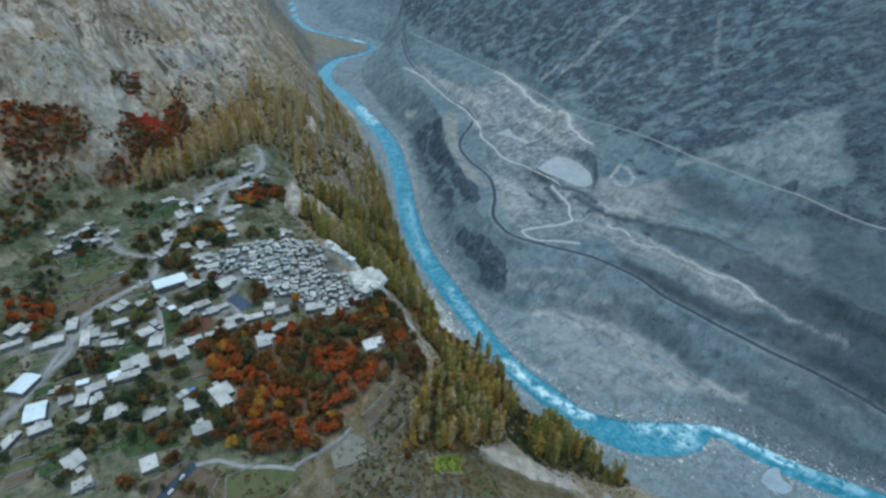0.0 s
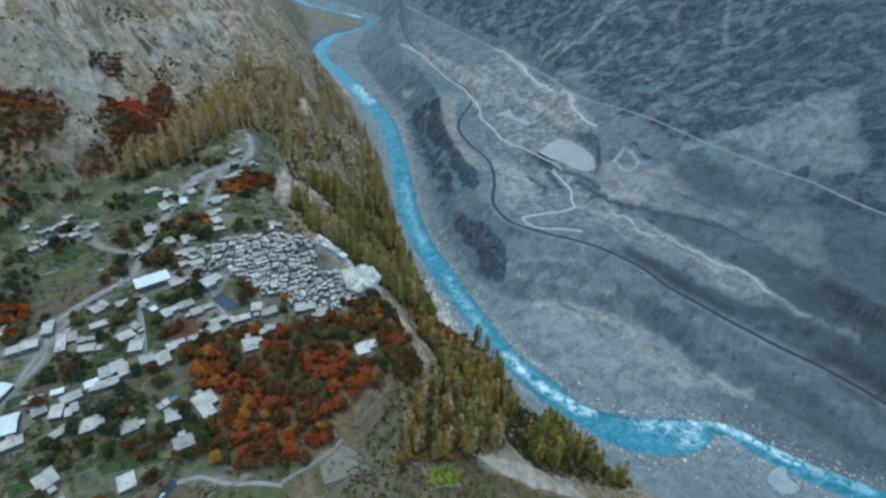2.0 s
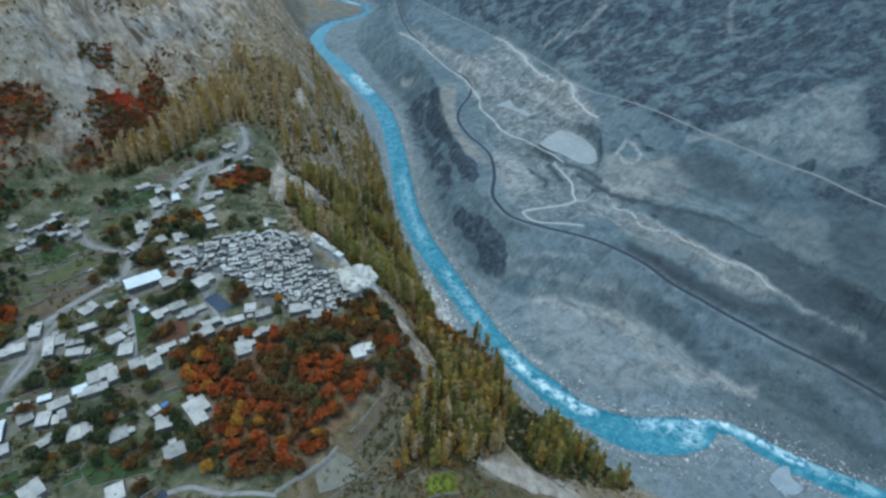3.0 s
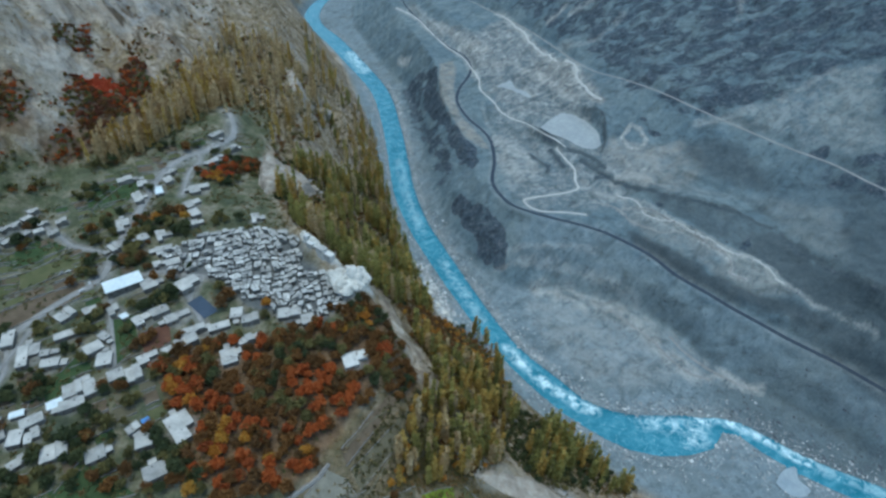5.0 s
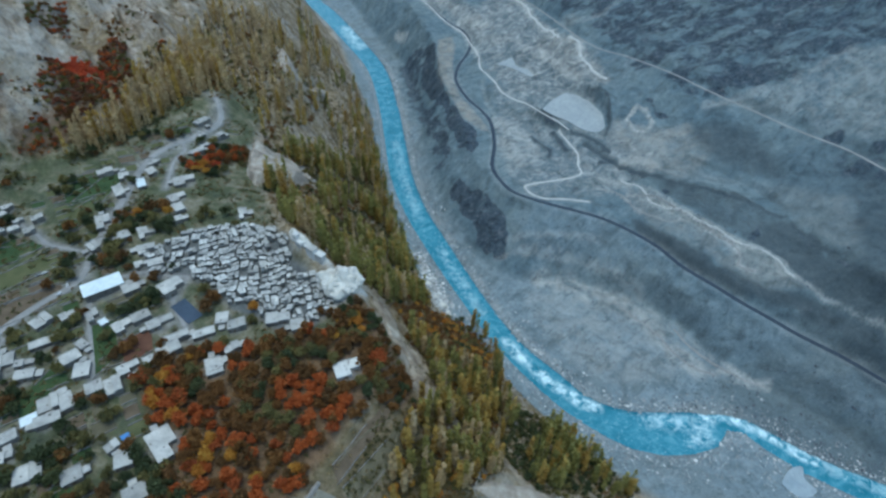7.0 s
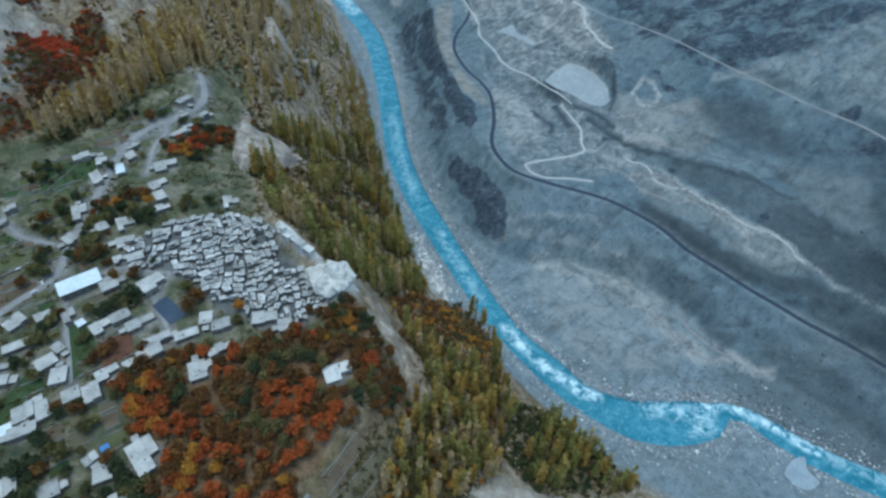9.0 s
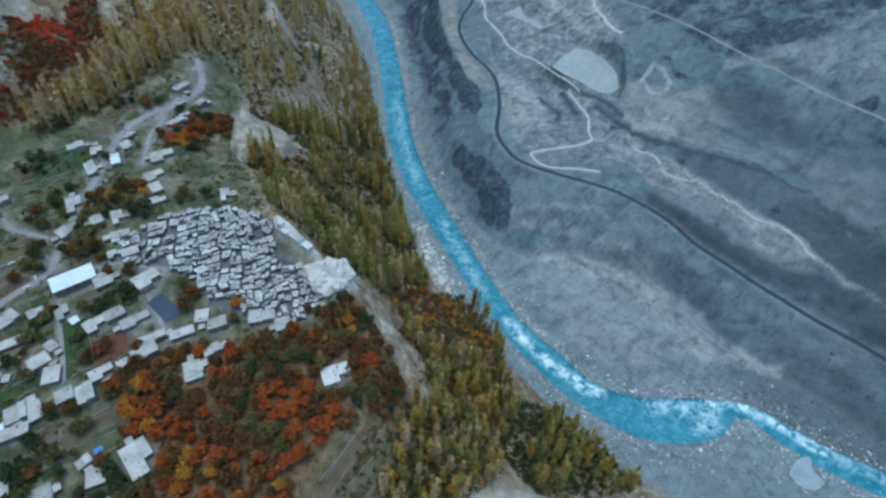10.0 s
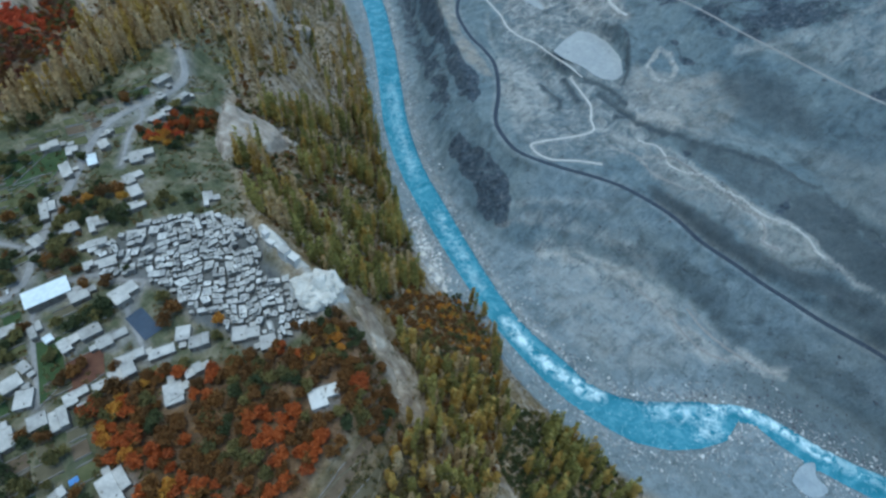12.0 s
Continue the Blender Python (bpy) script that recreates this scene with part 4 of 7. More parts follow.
for part_ in (0.32 * bar_top, 0.16 * ridge_top, 0.22 * tan_floor, 0.06 * tan_brow, 0.5 * zone(BASINS["basin"], 10) * (1 - zone(BASINS["basin"], 2)), 0.55 * zone([(119, 1036), (146, 1016), (178, 937), (182, 887), (154, 859), (127, 884)], 5), 0.5 * zone(GREY["flat"], 5), 0.34 * zone(GREY["fan"], 12, 12)):
    pale = np.maximum(pale, part_)
MASKS["tan"] = np.maximum.reduce([0.8 * zone(GREY["tan_yard"], 10, 10), 0.6 * zone(GREY["tan_bank"], 4, 3), 0.35 * zone(GREY["tan_field"], 18, 16), near("rubble", 26, 0.6, MARKS), 0.12 * quarry, 0.22 * ridge_top, 0.42 * tan_floor, 0.13 * tan_brow])
# shade of banks, scarps, gully and crack, drawn as dark ground lines
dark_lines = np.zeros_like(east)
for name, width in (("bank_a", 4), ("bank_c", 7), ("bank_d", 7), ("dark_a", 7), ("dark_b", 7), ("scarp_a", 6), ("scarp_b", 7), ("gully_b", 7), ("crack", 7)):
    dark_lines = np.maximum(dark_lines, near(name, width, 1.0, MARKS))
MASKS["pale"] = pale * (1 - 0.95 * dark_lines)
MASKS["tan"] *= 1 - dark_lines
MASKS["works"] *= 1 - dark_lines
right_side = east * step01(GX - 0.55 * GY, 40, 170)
# shade below scarp and ridge painted as dark ground, beside other dark slopes
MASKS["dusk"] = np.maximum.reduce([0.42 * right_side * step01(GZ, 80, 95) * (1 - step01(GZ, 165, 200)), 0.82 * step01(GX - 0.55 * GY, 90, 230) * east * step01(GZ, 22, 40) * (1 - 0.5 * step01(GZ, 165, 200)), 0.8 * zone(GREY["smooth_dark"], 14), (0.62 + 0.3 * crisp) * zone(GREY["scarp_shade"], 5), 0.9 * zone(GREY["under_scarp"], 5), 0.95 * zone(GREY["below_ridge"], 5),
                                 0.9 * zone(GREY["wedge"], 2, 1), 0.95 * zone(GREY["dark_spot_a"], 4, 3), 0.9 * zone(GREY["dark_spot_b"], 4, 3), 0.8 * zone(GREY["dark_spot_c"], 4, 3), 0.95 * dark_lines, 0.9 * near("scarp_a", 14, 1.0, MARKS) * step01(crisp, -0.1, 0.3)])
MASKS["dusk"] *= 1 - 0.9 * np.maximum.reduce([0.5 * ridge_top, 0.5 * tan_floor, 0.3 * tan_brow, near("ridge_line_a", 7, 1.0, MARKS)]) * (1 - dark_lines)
MASKS["litter"] = np.maximum(MASKS["litter"], 0.85 * step01(inside(GX, GY, WOODS["orchard"]) + 6 * shade_noise, -3, 6))
for ring in ("red_bank", "red_slope", "red_nook", "red_corner", "red_lane"):
    MASKS["litter"] = np.maximum(MASKS["litter"], 0.8 * step01(inside(GX, GY, WOODS[ring]) + 14 * shade_noise, -4, 8))
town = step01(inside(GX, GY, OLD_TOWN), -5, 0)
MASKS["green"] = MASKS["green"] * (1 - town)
# shadow of the narrow lanes, painted into the town's ground
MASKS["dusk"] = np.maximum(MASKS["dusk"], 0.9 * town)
dust = 0.3 * town
for x, y, w, d, _ in HALL + METAL + STREET + LOWER + WEST + NORTH + POND_SIDE + HAMLET:
    dust = np.maximum(dust, 0.7 * (1 - step01(np.hypot(GX - x, GY - y) + 5 * shade_noise, 0.36 * math.hypot(w, d), 0.36 * math.hypot(w, d) + 3)))
for way in ("street", "lane_a", "lane_b", "lane_c", "lane_d", "lane_e", "lane_g"):
    dust = np.maximum(dust, 0.8 * (1 - step01(away(GX, GY, WAYS[way])[0], 2.5, 7)))
dust = np.maximum(dust, 0.7 * (1 - step01(away(GX, GY, WAYS["street"])[0] + 7 * shade_noise, 3, 17)))
MASKS["dust"] = dust
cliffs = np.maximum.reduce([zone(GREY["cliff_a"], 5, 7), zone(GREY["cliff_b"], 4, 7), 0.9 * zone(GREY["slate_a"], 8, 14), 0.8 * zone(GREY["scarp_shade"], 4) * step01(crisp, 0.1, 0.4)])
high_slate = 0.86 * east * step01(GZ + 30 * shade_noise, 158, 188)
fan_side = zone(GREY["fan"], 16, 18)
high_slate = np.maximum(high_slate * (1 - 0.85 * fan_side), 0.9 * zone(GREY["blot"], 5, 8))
# dark_lines brings its painted shade into the slate as well
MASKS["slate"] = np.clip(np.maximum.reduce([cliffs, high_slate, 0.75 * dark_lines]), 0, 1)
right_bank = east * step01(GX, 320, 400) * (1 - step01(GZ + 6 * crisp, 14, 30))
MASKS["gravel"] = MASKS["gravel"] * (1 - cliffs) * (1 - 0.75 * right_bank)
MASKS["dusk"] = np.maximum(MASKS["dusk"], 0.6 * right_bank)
# brown growth lying in patches over the village side's hill
growth = rough_noise(GX * 0.9 + GY * 0.3, GY * 0.6 - GX * 0.3, 75, 4, 85)
MASKS["scrub"] = np.maximum(MASKS["scrub"], 0.9 * hill * step01(growth - 0.12 * (1 - step01(GZ, 230, 300)), -0.02, 0.2) * (1 - step01(GZ, 420, 520)))
brow = [(-160, 195), (-150, 232), (-95, 240), (-70, 262), (-24, 338), (-2, 345), (8, 318), (50, 300), (150, 290), (230, 300), (160, 200), (60, 150)]
MASKS["scrub"] = np.maximum(MASKS["scrub"], 0.95 * step01(inside(GX, GY, brow) + 5 * crisp, -6, 4))
MASKS["green"] = np.maximum(MASKS["green"], 0.9 * step01(inside(GX, GY, brow) + 5 * crisp, -6, 4))
MASKS["litter"] = np.maximum(MASKS["litter"], 0.4 * step01(inside(GX, GY, brow) + 5 * crisp, -6, 4))
# bare earth of the cliff edge
RIM_BARE = [(-37, 445), (-30, 453), (-22, 437), (-13, 424), (-5, 417), (8, 413), (15, 394), (22, 373), (24, 363), (11, 354), (1, 366), (-6, 383), (-13, 397), (-21, 404), (-27, 416)]
rim_bare = step01(inside(GX, GY, RIM_BARE) + 4 * crisp, -4, 3)
MASKS["tan"] = np.maximum(MASKS["tan"], 0.5 * rim_bare)
for key in ("scrub", "green", "litter"):
    MASKS[key] = MASKS[key] * (1 - 0.85 * rim_bare)


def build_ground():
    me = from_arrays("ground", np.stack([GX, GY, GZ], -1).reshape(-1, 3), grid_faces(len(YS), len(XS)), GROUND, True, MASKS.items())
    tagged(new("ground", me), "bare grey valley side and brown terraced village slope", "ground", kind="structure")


def ribbon(name, points, width, material, label, lift=0.25, step=3.0, level=None, masks=(), cols=5, kind="structure", category="road"):
    """A strip along a way, on the ground or at its own level."""
    p = smooth(points, step)
    d = np.gradient(p[:, :2], axis=0)
    n = np.stack([d[:, 1], -d[:, 0]], 1) / np.maximum(1e-6, np.linalg.norm(d, axis=1))[:, None]
    w = np.broadcast_to(np.asarray(width, float), (len(p),))
    t = np.linspace(-0.5, 0.5, cols)
    xy = p[:, None, :2] + n[:, None] * (w[:, None, None] * t[None, :, None])
    z = ground(xy[..., 0], xy[..., 1]) + lift if level is None else level(p)[:, None] + 0 * xy[..., 0]
    v = np.concatenate([xy, z[..., None]], -1)
    edge = v[:, [0, -1]].copy()
    edge[..., 2] -= 1.2
    v = np.concatenate([edge[:, :1], v, edge[:, 1:]], 1)
    f = grid_faces(len(p), cols + 2)[:, ::-1]
    me = from_arrays(name, v.reshape(-1, 3), f, material, True)
    return tagged(new(name, me), label, category, kind=kind)


def build_river():
    p = np.c_[bed[:, 0], bed[:, 1], bed[:, 2]]
    dense = np.vstack([np.linspace(a, b, 4, endpoint=False) for a, b in zip(p[:-1], p[1:])])
    hw = np.interp(np.linspace(0, len(p) - 1, len(dense)), np.arange(len(p)), half)
    sd = np.stack([np.interp(np.linspace(0, len(p) - 1, len(dense)), np.arange(len(p)), side[:, k]) for k in (0, 1)], 1)
    t = np.linspace(-1, 1, 33)
    wob = 1 + 0.10 * rough_noise(dense[:, 0], dense[:, 1], 40, 2, 61)
    xy = dense[:, None, :2] + sd[:, None] * ((hw * wob + 2.0)[:, None, None] * t[None, :, None])
    rapid = np.zeros(xy.shape[:2])
    for line, wide, k in (([(112, 552, 0), (132, 524, 0), (150, 503, 0), (168, 486, 0), (190, 468, 0), (206, 460, 0)], 12, 1.0), ([(326, 450, 0), (348, 452, 0), (366, 447, 0), (388, 433, 0), (410, 414, 0), (430, 402, 0)], 10, 1.0),
                          ([(262, 446, 0), (290, 442, 0), (325, 440, 0)], 16, 0.62), ([(300, 422, 0), (322, 426, 0)], 14, 0.6), ([(-250, 1720, 0), (-225, 1660, 0), (-190, 1580, 0)], 30, 0.8), ([(-420, 2600, 0), (-400, 2780, 0)], 60, 0.9),
                          ([(28, 735, 0), (54, 672, 0), (84, 604, 0)], 12, 0.34), ([(-60, 1060, 0), (-40, 940, 0), (-6, 810, 0)], 14, 0.3), ([(440, 394, 0), (490, 368, 0)], 12, 0.4)):
        rapid = np.maximum(rapid, k * (1 - step01(away(xy[..., 0], xy[..., 1], line)[0] + 4 * rough_noise(xy[..., 0], xy[..., 1], 16, 3, 66), 0.15 * wide, wide)))
    z = dense[:, None, 2] + 2.2 + (0.12 + 0.5 * rapid) * rough_noise(xy[..., 0], xy[..., 1], 7, 3, 51)
    # the painted bank shade darkens only the edge on the bare side
    me = from_arrays("river", np.concatenate([xy, z[..., None]], -1).reshape(-1, 3), grid_faces(len(dense), 33)[:, ::-1], WATER, True, [("rapid", rapid), ("bank_shade", np.broadcast_to(step01(t, 0.62, 0.86)[None], rapid.shape))])
    tagged(new("river", me), "turquoise glacial river with white rapids between gravel banks", "water", kind="structure")


build_ground()
build_river()
ribbon("road", road_line[:, :3], 6.2, ASPHALT, "dark asphalt highway cut along the bare slope", lift=0.4)
ribbon("road_track", track_line[6:, :3], 4.4, LANE, "pale dirt track across the mountain foot", lift=0.4)

# ---- helpers for things ----


def part(name, mesh, material, parent, label="", m=None):
    """A mesh as one part of a thing."""
    if isinstance(mesh, bmesh.types.BMesh):
        me = bpy.data.meshes.new(name)
        mesh.to_mesh(me)
        mesh.free()
        mesh = me
    if material and not mesh.materials:
        mesh.materials.append(material)
    ob = new(name, mesh)
    ob.parent = parent
    if m is not None:
        ob.matrix_basis = m
    return tagged(ob, label) if label else ob


def thing(name, x, y, z, turn, label, category, group=""):
    ob = new(name)
    ob.matrix_basis = pose(x, y, z, 0, 0, turn)
    return tagged(ob, label, category, group)


def boxes(name, items, bevel=0.0):
    """One mesh of boxes (x0, y0, z0, x1, y1, z1)."""
    bm = bmesh.new()
    for x0, y0, z0, x1, y1, z1 in items:
        made = bmesh.ops.create_cube(bm, size=1.0)["verts"]
        bmesh.ops.transform(bm, verts=made, matrix=Matrix.Translation(((x0 + x1) / 2, (y0 + y1) / 2, (z0 + z1) / 2)) @ Matrix.Diagonal((x1 - x0, y1 - y0, z1 - z0, 1)))
    if bevel:
        bmesh.ops.bevel(bm, geom=bm.edges[:], offset=bevel, segments=1, affect="EDGES")
    me = bpy.data.meshes.new(name)
    bm.to_mesh(me)
    bm.free()
    return me


def draped(ring, lift, step=4.0):
    """A sheet over a ring of places, lying on the ground."""
    bm = bmesh.new()
    pts = []
    for a, b in zip(ring, ring[1:] + ring[:1]):
        n = max(1, int(math.dist(a, b) / step))
        pts += [(a[0] + (b[0] - a[0]) * k / n, a[1] + (b[1] - a[1]) * k / n) for k in range(n)]
    face = bm.faces.new([bm.verts.new((x, y, 0)) for x, y in pts])
    bmesh.ops.triangulate(bm, faces=[face])
    bmesh.ops.subdivide_edges(bm, edges=[e for e in bm.edges if e.calc_length() > 2 * step], cuts=3, use_grid_fill=True)
    bmesh.ops.triangulate(bm, faces=bm.faces[:])
    bmesh.ops.recalc_face_normals(bm, faces=bm.faces[:])
    if sum(f.normal.z for f in bm.faces) < 0:
        bmesh.ops.reverse_faces(bm, faces=bm.faces[:])
    z = ground([v.co.x for v in bm.verts], [v.co.y for v in bm.verts])
    for v, h in zip(bm.verts, z):
        v.co.z = h + lift
    rim = bmesh.ops.extrude_edge_only(bm, edges=[e for e in bm.edges if e.is_boundary])["geom"]
    for v in rim:
        if isinstance(v, bmesh.types.BMVert):
            v.co.z -= 1.5
    return bm


def scatter(ring, spacing, seed, keep=1.0):
    """Uneven places inside a ring."""
    r = np.random.RandomState(seed)
    p = np.array(ring, float)[:, :2]
    (x0, y0), (x1, y1) = p.min(0), p.max(0)
    gx, gy = np.meshgrid(np.arange(x0, x1, spacing), np.arange(y0, y1, spacing))
    gx = gx + r.uniform(-0.48, 0.48, gx.shape) * spacing + (np.arange(gx.shape[0]) % 2)[:, None] * spacing / 2
    gy = gy + r.uniform(-0.48, 0.48, gy.shape) * spacing
    ok = (inside(gx, gy, ring) > 0) & (r.uniform(size=gx.shape) < keep)
    return np.stack([gx[ok], gy[ok]], 1)


# ---- more materials ----
def leaves(name, tones, thin=0.35):
    m, nt, b = shader(name, 0.75)
    tone = mask(nt, "tone")
    own = nt.nodes.new("ShaderNodeMix")
    nt.links.new(sums(nt, "GREATER_THAN", tone, 0.01), own.inputs[0])
    nt.links.new(nt.nodes.new("ShaderNodeObjectInfo").outputs["Random"], own.inputs[2])
    nt.links.new(tone, own.inputs[3])
    r = own.outputs[0]
    i = nt.nodes.new("ShaderNodeNewGeometry").outputs["Random Per Island"]
    col = ramp(nt, sums(nt, "ADD", sums(nt, "MULTIPLY", r, 0.65), sums(nt, "MULTIPLY", i, 0.35)), [(k / (len(tones) - 1), t) for k, t in enumerate(tones)])
    col = blend(nt, 1.0, col, ramp(nt, i, [(0.0, 0.7), (1.0, 1.0)]), "MULTIPLY")
    nt.links.new(col, b.inputs["Base Color"])
    b.inputs["Specular IOR Level"].default_value = 0.15
    if thin:
        see, mix = nt.nodes.new("ShaderNodeBsdfTranslucent"), nt.nodes.new("ShaderNodeMixShader")
        nt.links.new(col, see.inputs["Color"])
        mix.inputs[0].default_value = thin
        nt.links.new(b.outputs[0], mix.inputs[1])
        nt.links.new(see.outputs[0], mix.inputs[2])
        nt.links.new(mix.outputs[0], nt.nodes["Material Output"].inputs["Surface"])
    return m


LEAVES = {
    "red": leaves("red leaves", [(0.26, 0.085, 0.034), (0.40, 0.105, 0.035), (0.54, 0.145, 0.04), (0.34, 0.115, 0.04)]),
    "scarlet": leaves("scarlet leaves", [(0.44, 0.085, 0.045), (0.60, 0.115, 0.05), (0.70, 0.17, 0.06)]),
    "maroon": leaves("maroon leaves", [(0.15, 0.068, 0.045), (0.24, 0.095, 0.055), (0.34, 0.125, 0.065)]),
    "rust": leaves("rust brown leaves", [(0.12, 0.075, 0.034), (0.20, 0.10, 0.037), (0.29, 0.145, 0.046)]),
    "orange": leaves("orange leaves", [(0.48, 0.19, 0.04), (0.58, 0.28, 0.05), (0.50, 0.34, 0.07)]),
    "olive": leaves("olive leaves", [(0.12, 0.118, 0.05), (0.19, 0.168, 0.066), (0.28, 0.24, 0.09)]),
    "green": leaves("dark green leaves", [(0.055, 0.074, 0.038), (0.08, 0.098, 0.046), (0.12, 0.13, 0.056)]),
    "ochre": leaves("ochre leaves", [(0.56, 0.40, 0.20), (0.70, 0.53, 0.29), (0.70, 0.56, 0.35)], 0.5),
    "gold": leaves("golden leaves", [(0.42, 0.26, 0.08), (0.56, 0.37, 0.10), (0.68, 0.49, 0.15), (0.42, 0.31, 0.10)], 0.5),
    "mossy": leaves("yellow green leaves", [(0.24, 0.235, 0.085), (0.40, 0.36, 0.115), (0.58, 0.50, 0.18)], 0.5),
}
BARK = plain("bark", [(0.13, 0.11, 0.09), (0.22, 0.20, 0.17)], 0.8)
ROOF = plain("mud and concrete roof", [(0.42, 0.41, 0.39), (0.56, 0.545, 0.515), (0.66, 0.645, 0.61)], 0.12, 0.95, vary=0.35, relief=0.15)
OLD_ROOF = plain("weathered earth roof", [(0.42, 0.42, 0.405), (0.62, 0.615, 0.59), (0.78, 0.77, 0.735)], 0.22, 0.95, vary=0.5, relief=0.15)
WALL = plain("plastered stone wall", [(0.20, 0.185, 0.165), (0.30, 0.28, 0.25)], 0.3, 0.95, vary=0.35, relief=0.1)
OLD_WALL = plain("dark rubble wall", [(0.15, 0.148, 0.14), (0.29, 0.28, 0.26)], 0.35, 0.95, vary=0.4, relief=0.15)
PALE_WALL = plain("whitewashed wall", [(0.55, 0.54, 0.52), (0.68, 0.67, 0.65)], 0.2, 0.9, vary=0.2)
WHITE_ROOF = plain("whitewashed flat roof", [(0.60, 0.59, 0.56), (0.74, 0.73, 0.70)], 0.25, 0.95, relief=0.1)
METAL_ROOF = plain("white sheet metal roof", [(0.70, 0.78, 0.82), (0.80, 0.86, 0.88)], 0.05, 0.45, vary=0.1)
DARK = plain("dark opening", [(0.02, 0.02, 0.022), (0.035, 0.035, 0.04)], 0.5, 0.6)
TIMBER = plain("old timber", [(0.10, 0.07, 0.045), (0.18, 0.13, 0.085)], 1.0, 0.8)
BLUE = plain("blue tarpaulin", [(0.08, 0.22, 0.55), (0.14, 0.32, 0.66)], 0.4, 0.5)
EARTH_BANK = plain("grassy earth bank", [(0.12, 0.108, 0.072), (0.24, 0.215, 0.155)], 0.4, 0.95, relief=0.3)
STONE = plain("dry stone", [(0.22, 0.21, 0.20), (0.36, 0.34, 0.32)], 0.6, 0.95, vary=0.3)
WHITE_ROCK = plain("pale limestone", [(0.50, 0.475, 0.425), (0.66, 0.635, 0.58), (0.78, 0.755, 0.70)], 0.14, 0.95, relief=0.8)
SILT = plain("pale silt", [(0.33, 0.36, 0.375), (0.40, 0.425, 0.43)], 0.03, 0.6)
GREY_WATER = plain("dark pool water", [(0.055, 0.075, 0.11), (0.075, 0.095, 0.13)], 0.05, 0.2)
PALE_WATER = plain("milky pool water", [(0.30, 0.36, 0.40), (0.38, 0.43, 0.46)], 0.05, 0.25)
CROPS = {
    "green": plain("green crop", [(0.038, 0.066, 0.026), (0.066, 0.10, 0.04)], 0.12, 0.95, relief=0.2),
    "bright": plain("bright green crop", [(0.14, 0.20, 0.02), (0.22, 0.28, 0.04)], 0.15, 0.95, relief=0.2),
    "olive": plain("dry grass", [(0.085, 0.095, 0.042), (0.135, 0.135, 0.066)], 0.12, 0.95, relief=0.2),
    "brown": plain("ploughed soil", [(0.10, 0.075, 0.05), (0.17, 0.13, 0.09)], 0.12, 0.95, relief=0.2),
    "maroon": plain("withered reddish crop", [(0.11, 0.05, 0.035), (0.16, 0.08, 0.05)], 0.15, 0.95, relief=0.2),
    "tan": plain("stubble", [(0.10, 0.09, 0.058), (0.16, 0.142, 0.095)], 0.12, 0.95, relief=0.2),
    "pale": plain("bare pale soil", [(0.19, 0.18, 0.145), (0.26, 0.245, 0.20)], 0.12, 0.95, relief=0.2),
}
CROP_WORDS = {"green": "green crop field with low stone edges", "bright": "bright green crop plot beside the slope", "olive": "dry olive grass field on the terrace", "brown": "ploughed brown field on the terrace",
              "maroon": "withered reddish crop plot between houses", "tan": "tan stubble field on a stepped terrace", "pale": "bare pale soil plot on a stepped terrace"}
SCRUB = leaves("dry scrub", [(0.11, 0.105, 0.055), (0.21, 0.165, 0.08), (0.30, 0.22, 0.11), (0.36, 0.30, 0.18)])
HEDGE = leaves("hedge leaves", [(0.06, 0.085, 0.036), (0.11, 0.13, 0.055), (0.18, 0.165, 0.07), (0.22, 0.13, 0.06), (0.13, 0.145, 0.065)])
RUBBLE = leaves("river stones", [(0.13, 0.145, 0.155), (0.28, 0.29, 0.295), (0.50, 0.50, 0.495), (0.72, 0.72, 0.71)], 0)
PALE_RUBBLE = leaves("white boulders", [(0.16, 0.165, 0.17), (0.36, 0.36, 0.355), (0.60, 0.60, 0.59), (0.80, 0.80, 0.79)], 0)
DARK_RUBBLE = leaves("dark slate stones", [(0.05, 0.055, 0.07), (0.09, 0.10, 0.12), (0.14, 0.15, 0.17)], 0)


# ---- ways ----
def build_ways():
    ribbon("road_village", WAYS["street"], 6.5, LANE, "grey dusty village street between houses", 0.35)
    for key in ("lane_a", "lane_b", "lane_c", "lane_d", "lane_e", "lane_f", "lane_g"):
        ribbon("lane", WAYS[key], 3.2, LANE, "narrow dusty lane between village houses", 0.35, category="lane")
    for key in ("haul_way", "white_way"):
        ribbon("dirt_track", MARKS[key], 3.0, DIRT, "winding pale dirt track through the gravel workings", 0.35, category="track")
    for key in ("bar_pale_b", "bar_branch"):
        ribbon("dirt_track", MARKS[key], 2.2, LANE, "pale dirt track on the gravel bar", 0.35, category="track")
    for key, width in (("ridge_line_a", 1.7), ("ridge_line_b", 1.5), ("ridge_line_c", 1.8), ("ridge_line_d", 1.6)):
        ribbon("dirt_track", MARKS[key], width, DIRT if key == "ridge_line_a" else LANE, "thin pale worn path along the gravel ridge", 0.35, category="track")
    for key in ("yard_way", "quarry_b", "quarry_d"):
        ribbon("dirt_track", MARKS[key], 4.0, DIRT, "pale dirt track through the quarry yard", 0.5, category="track")


# ---- houses ----
HOMES = []          # x, y, reach: where nothing else may stand


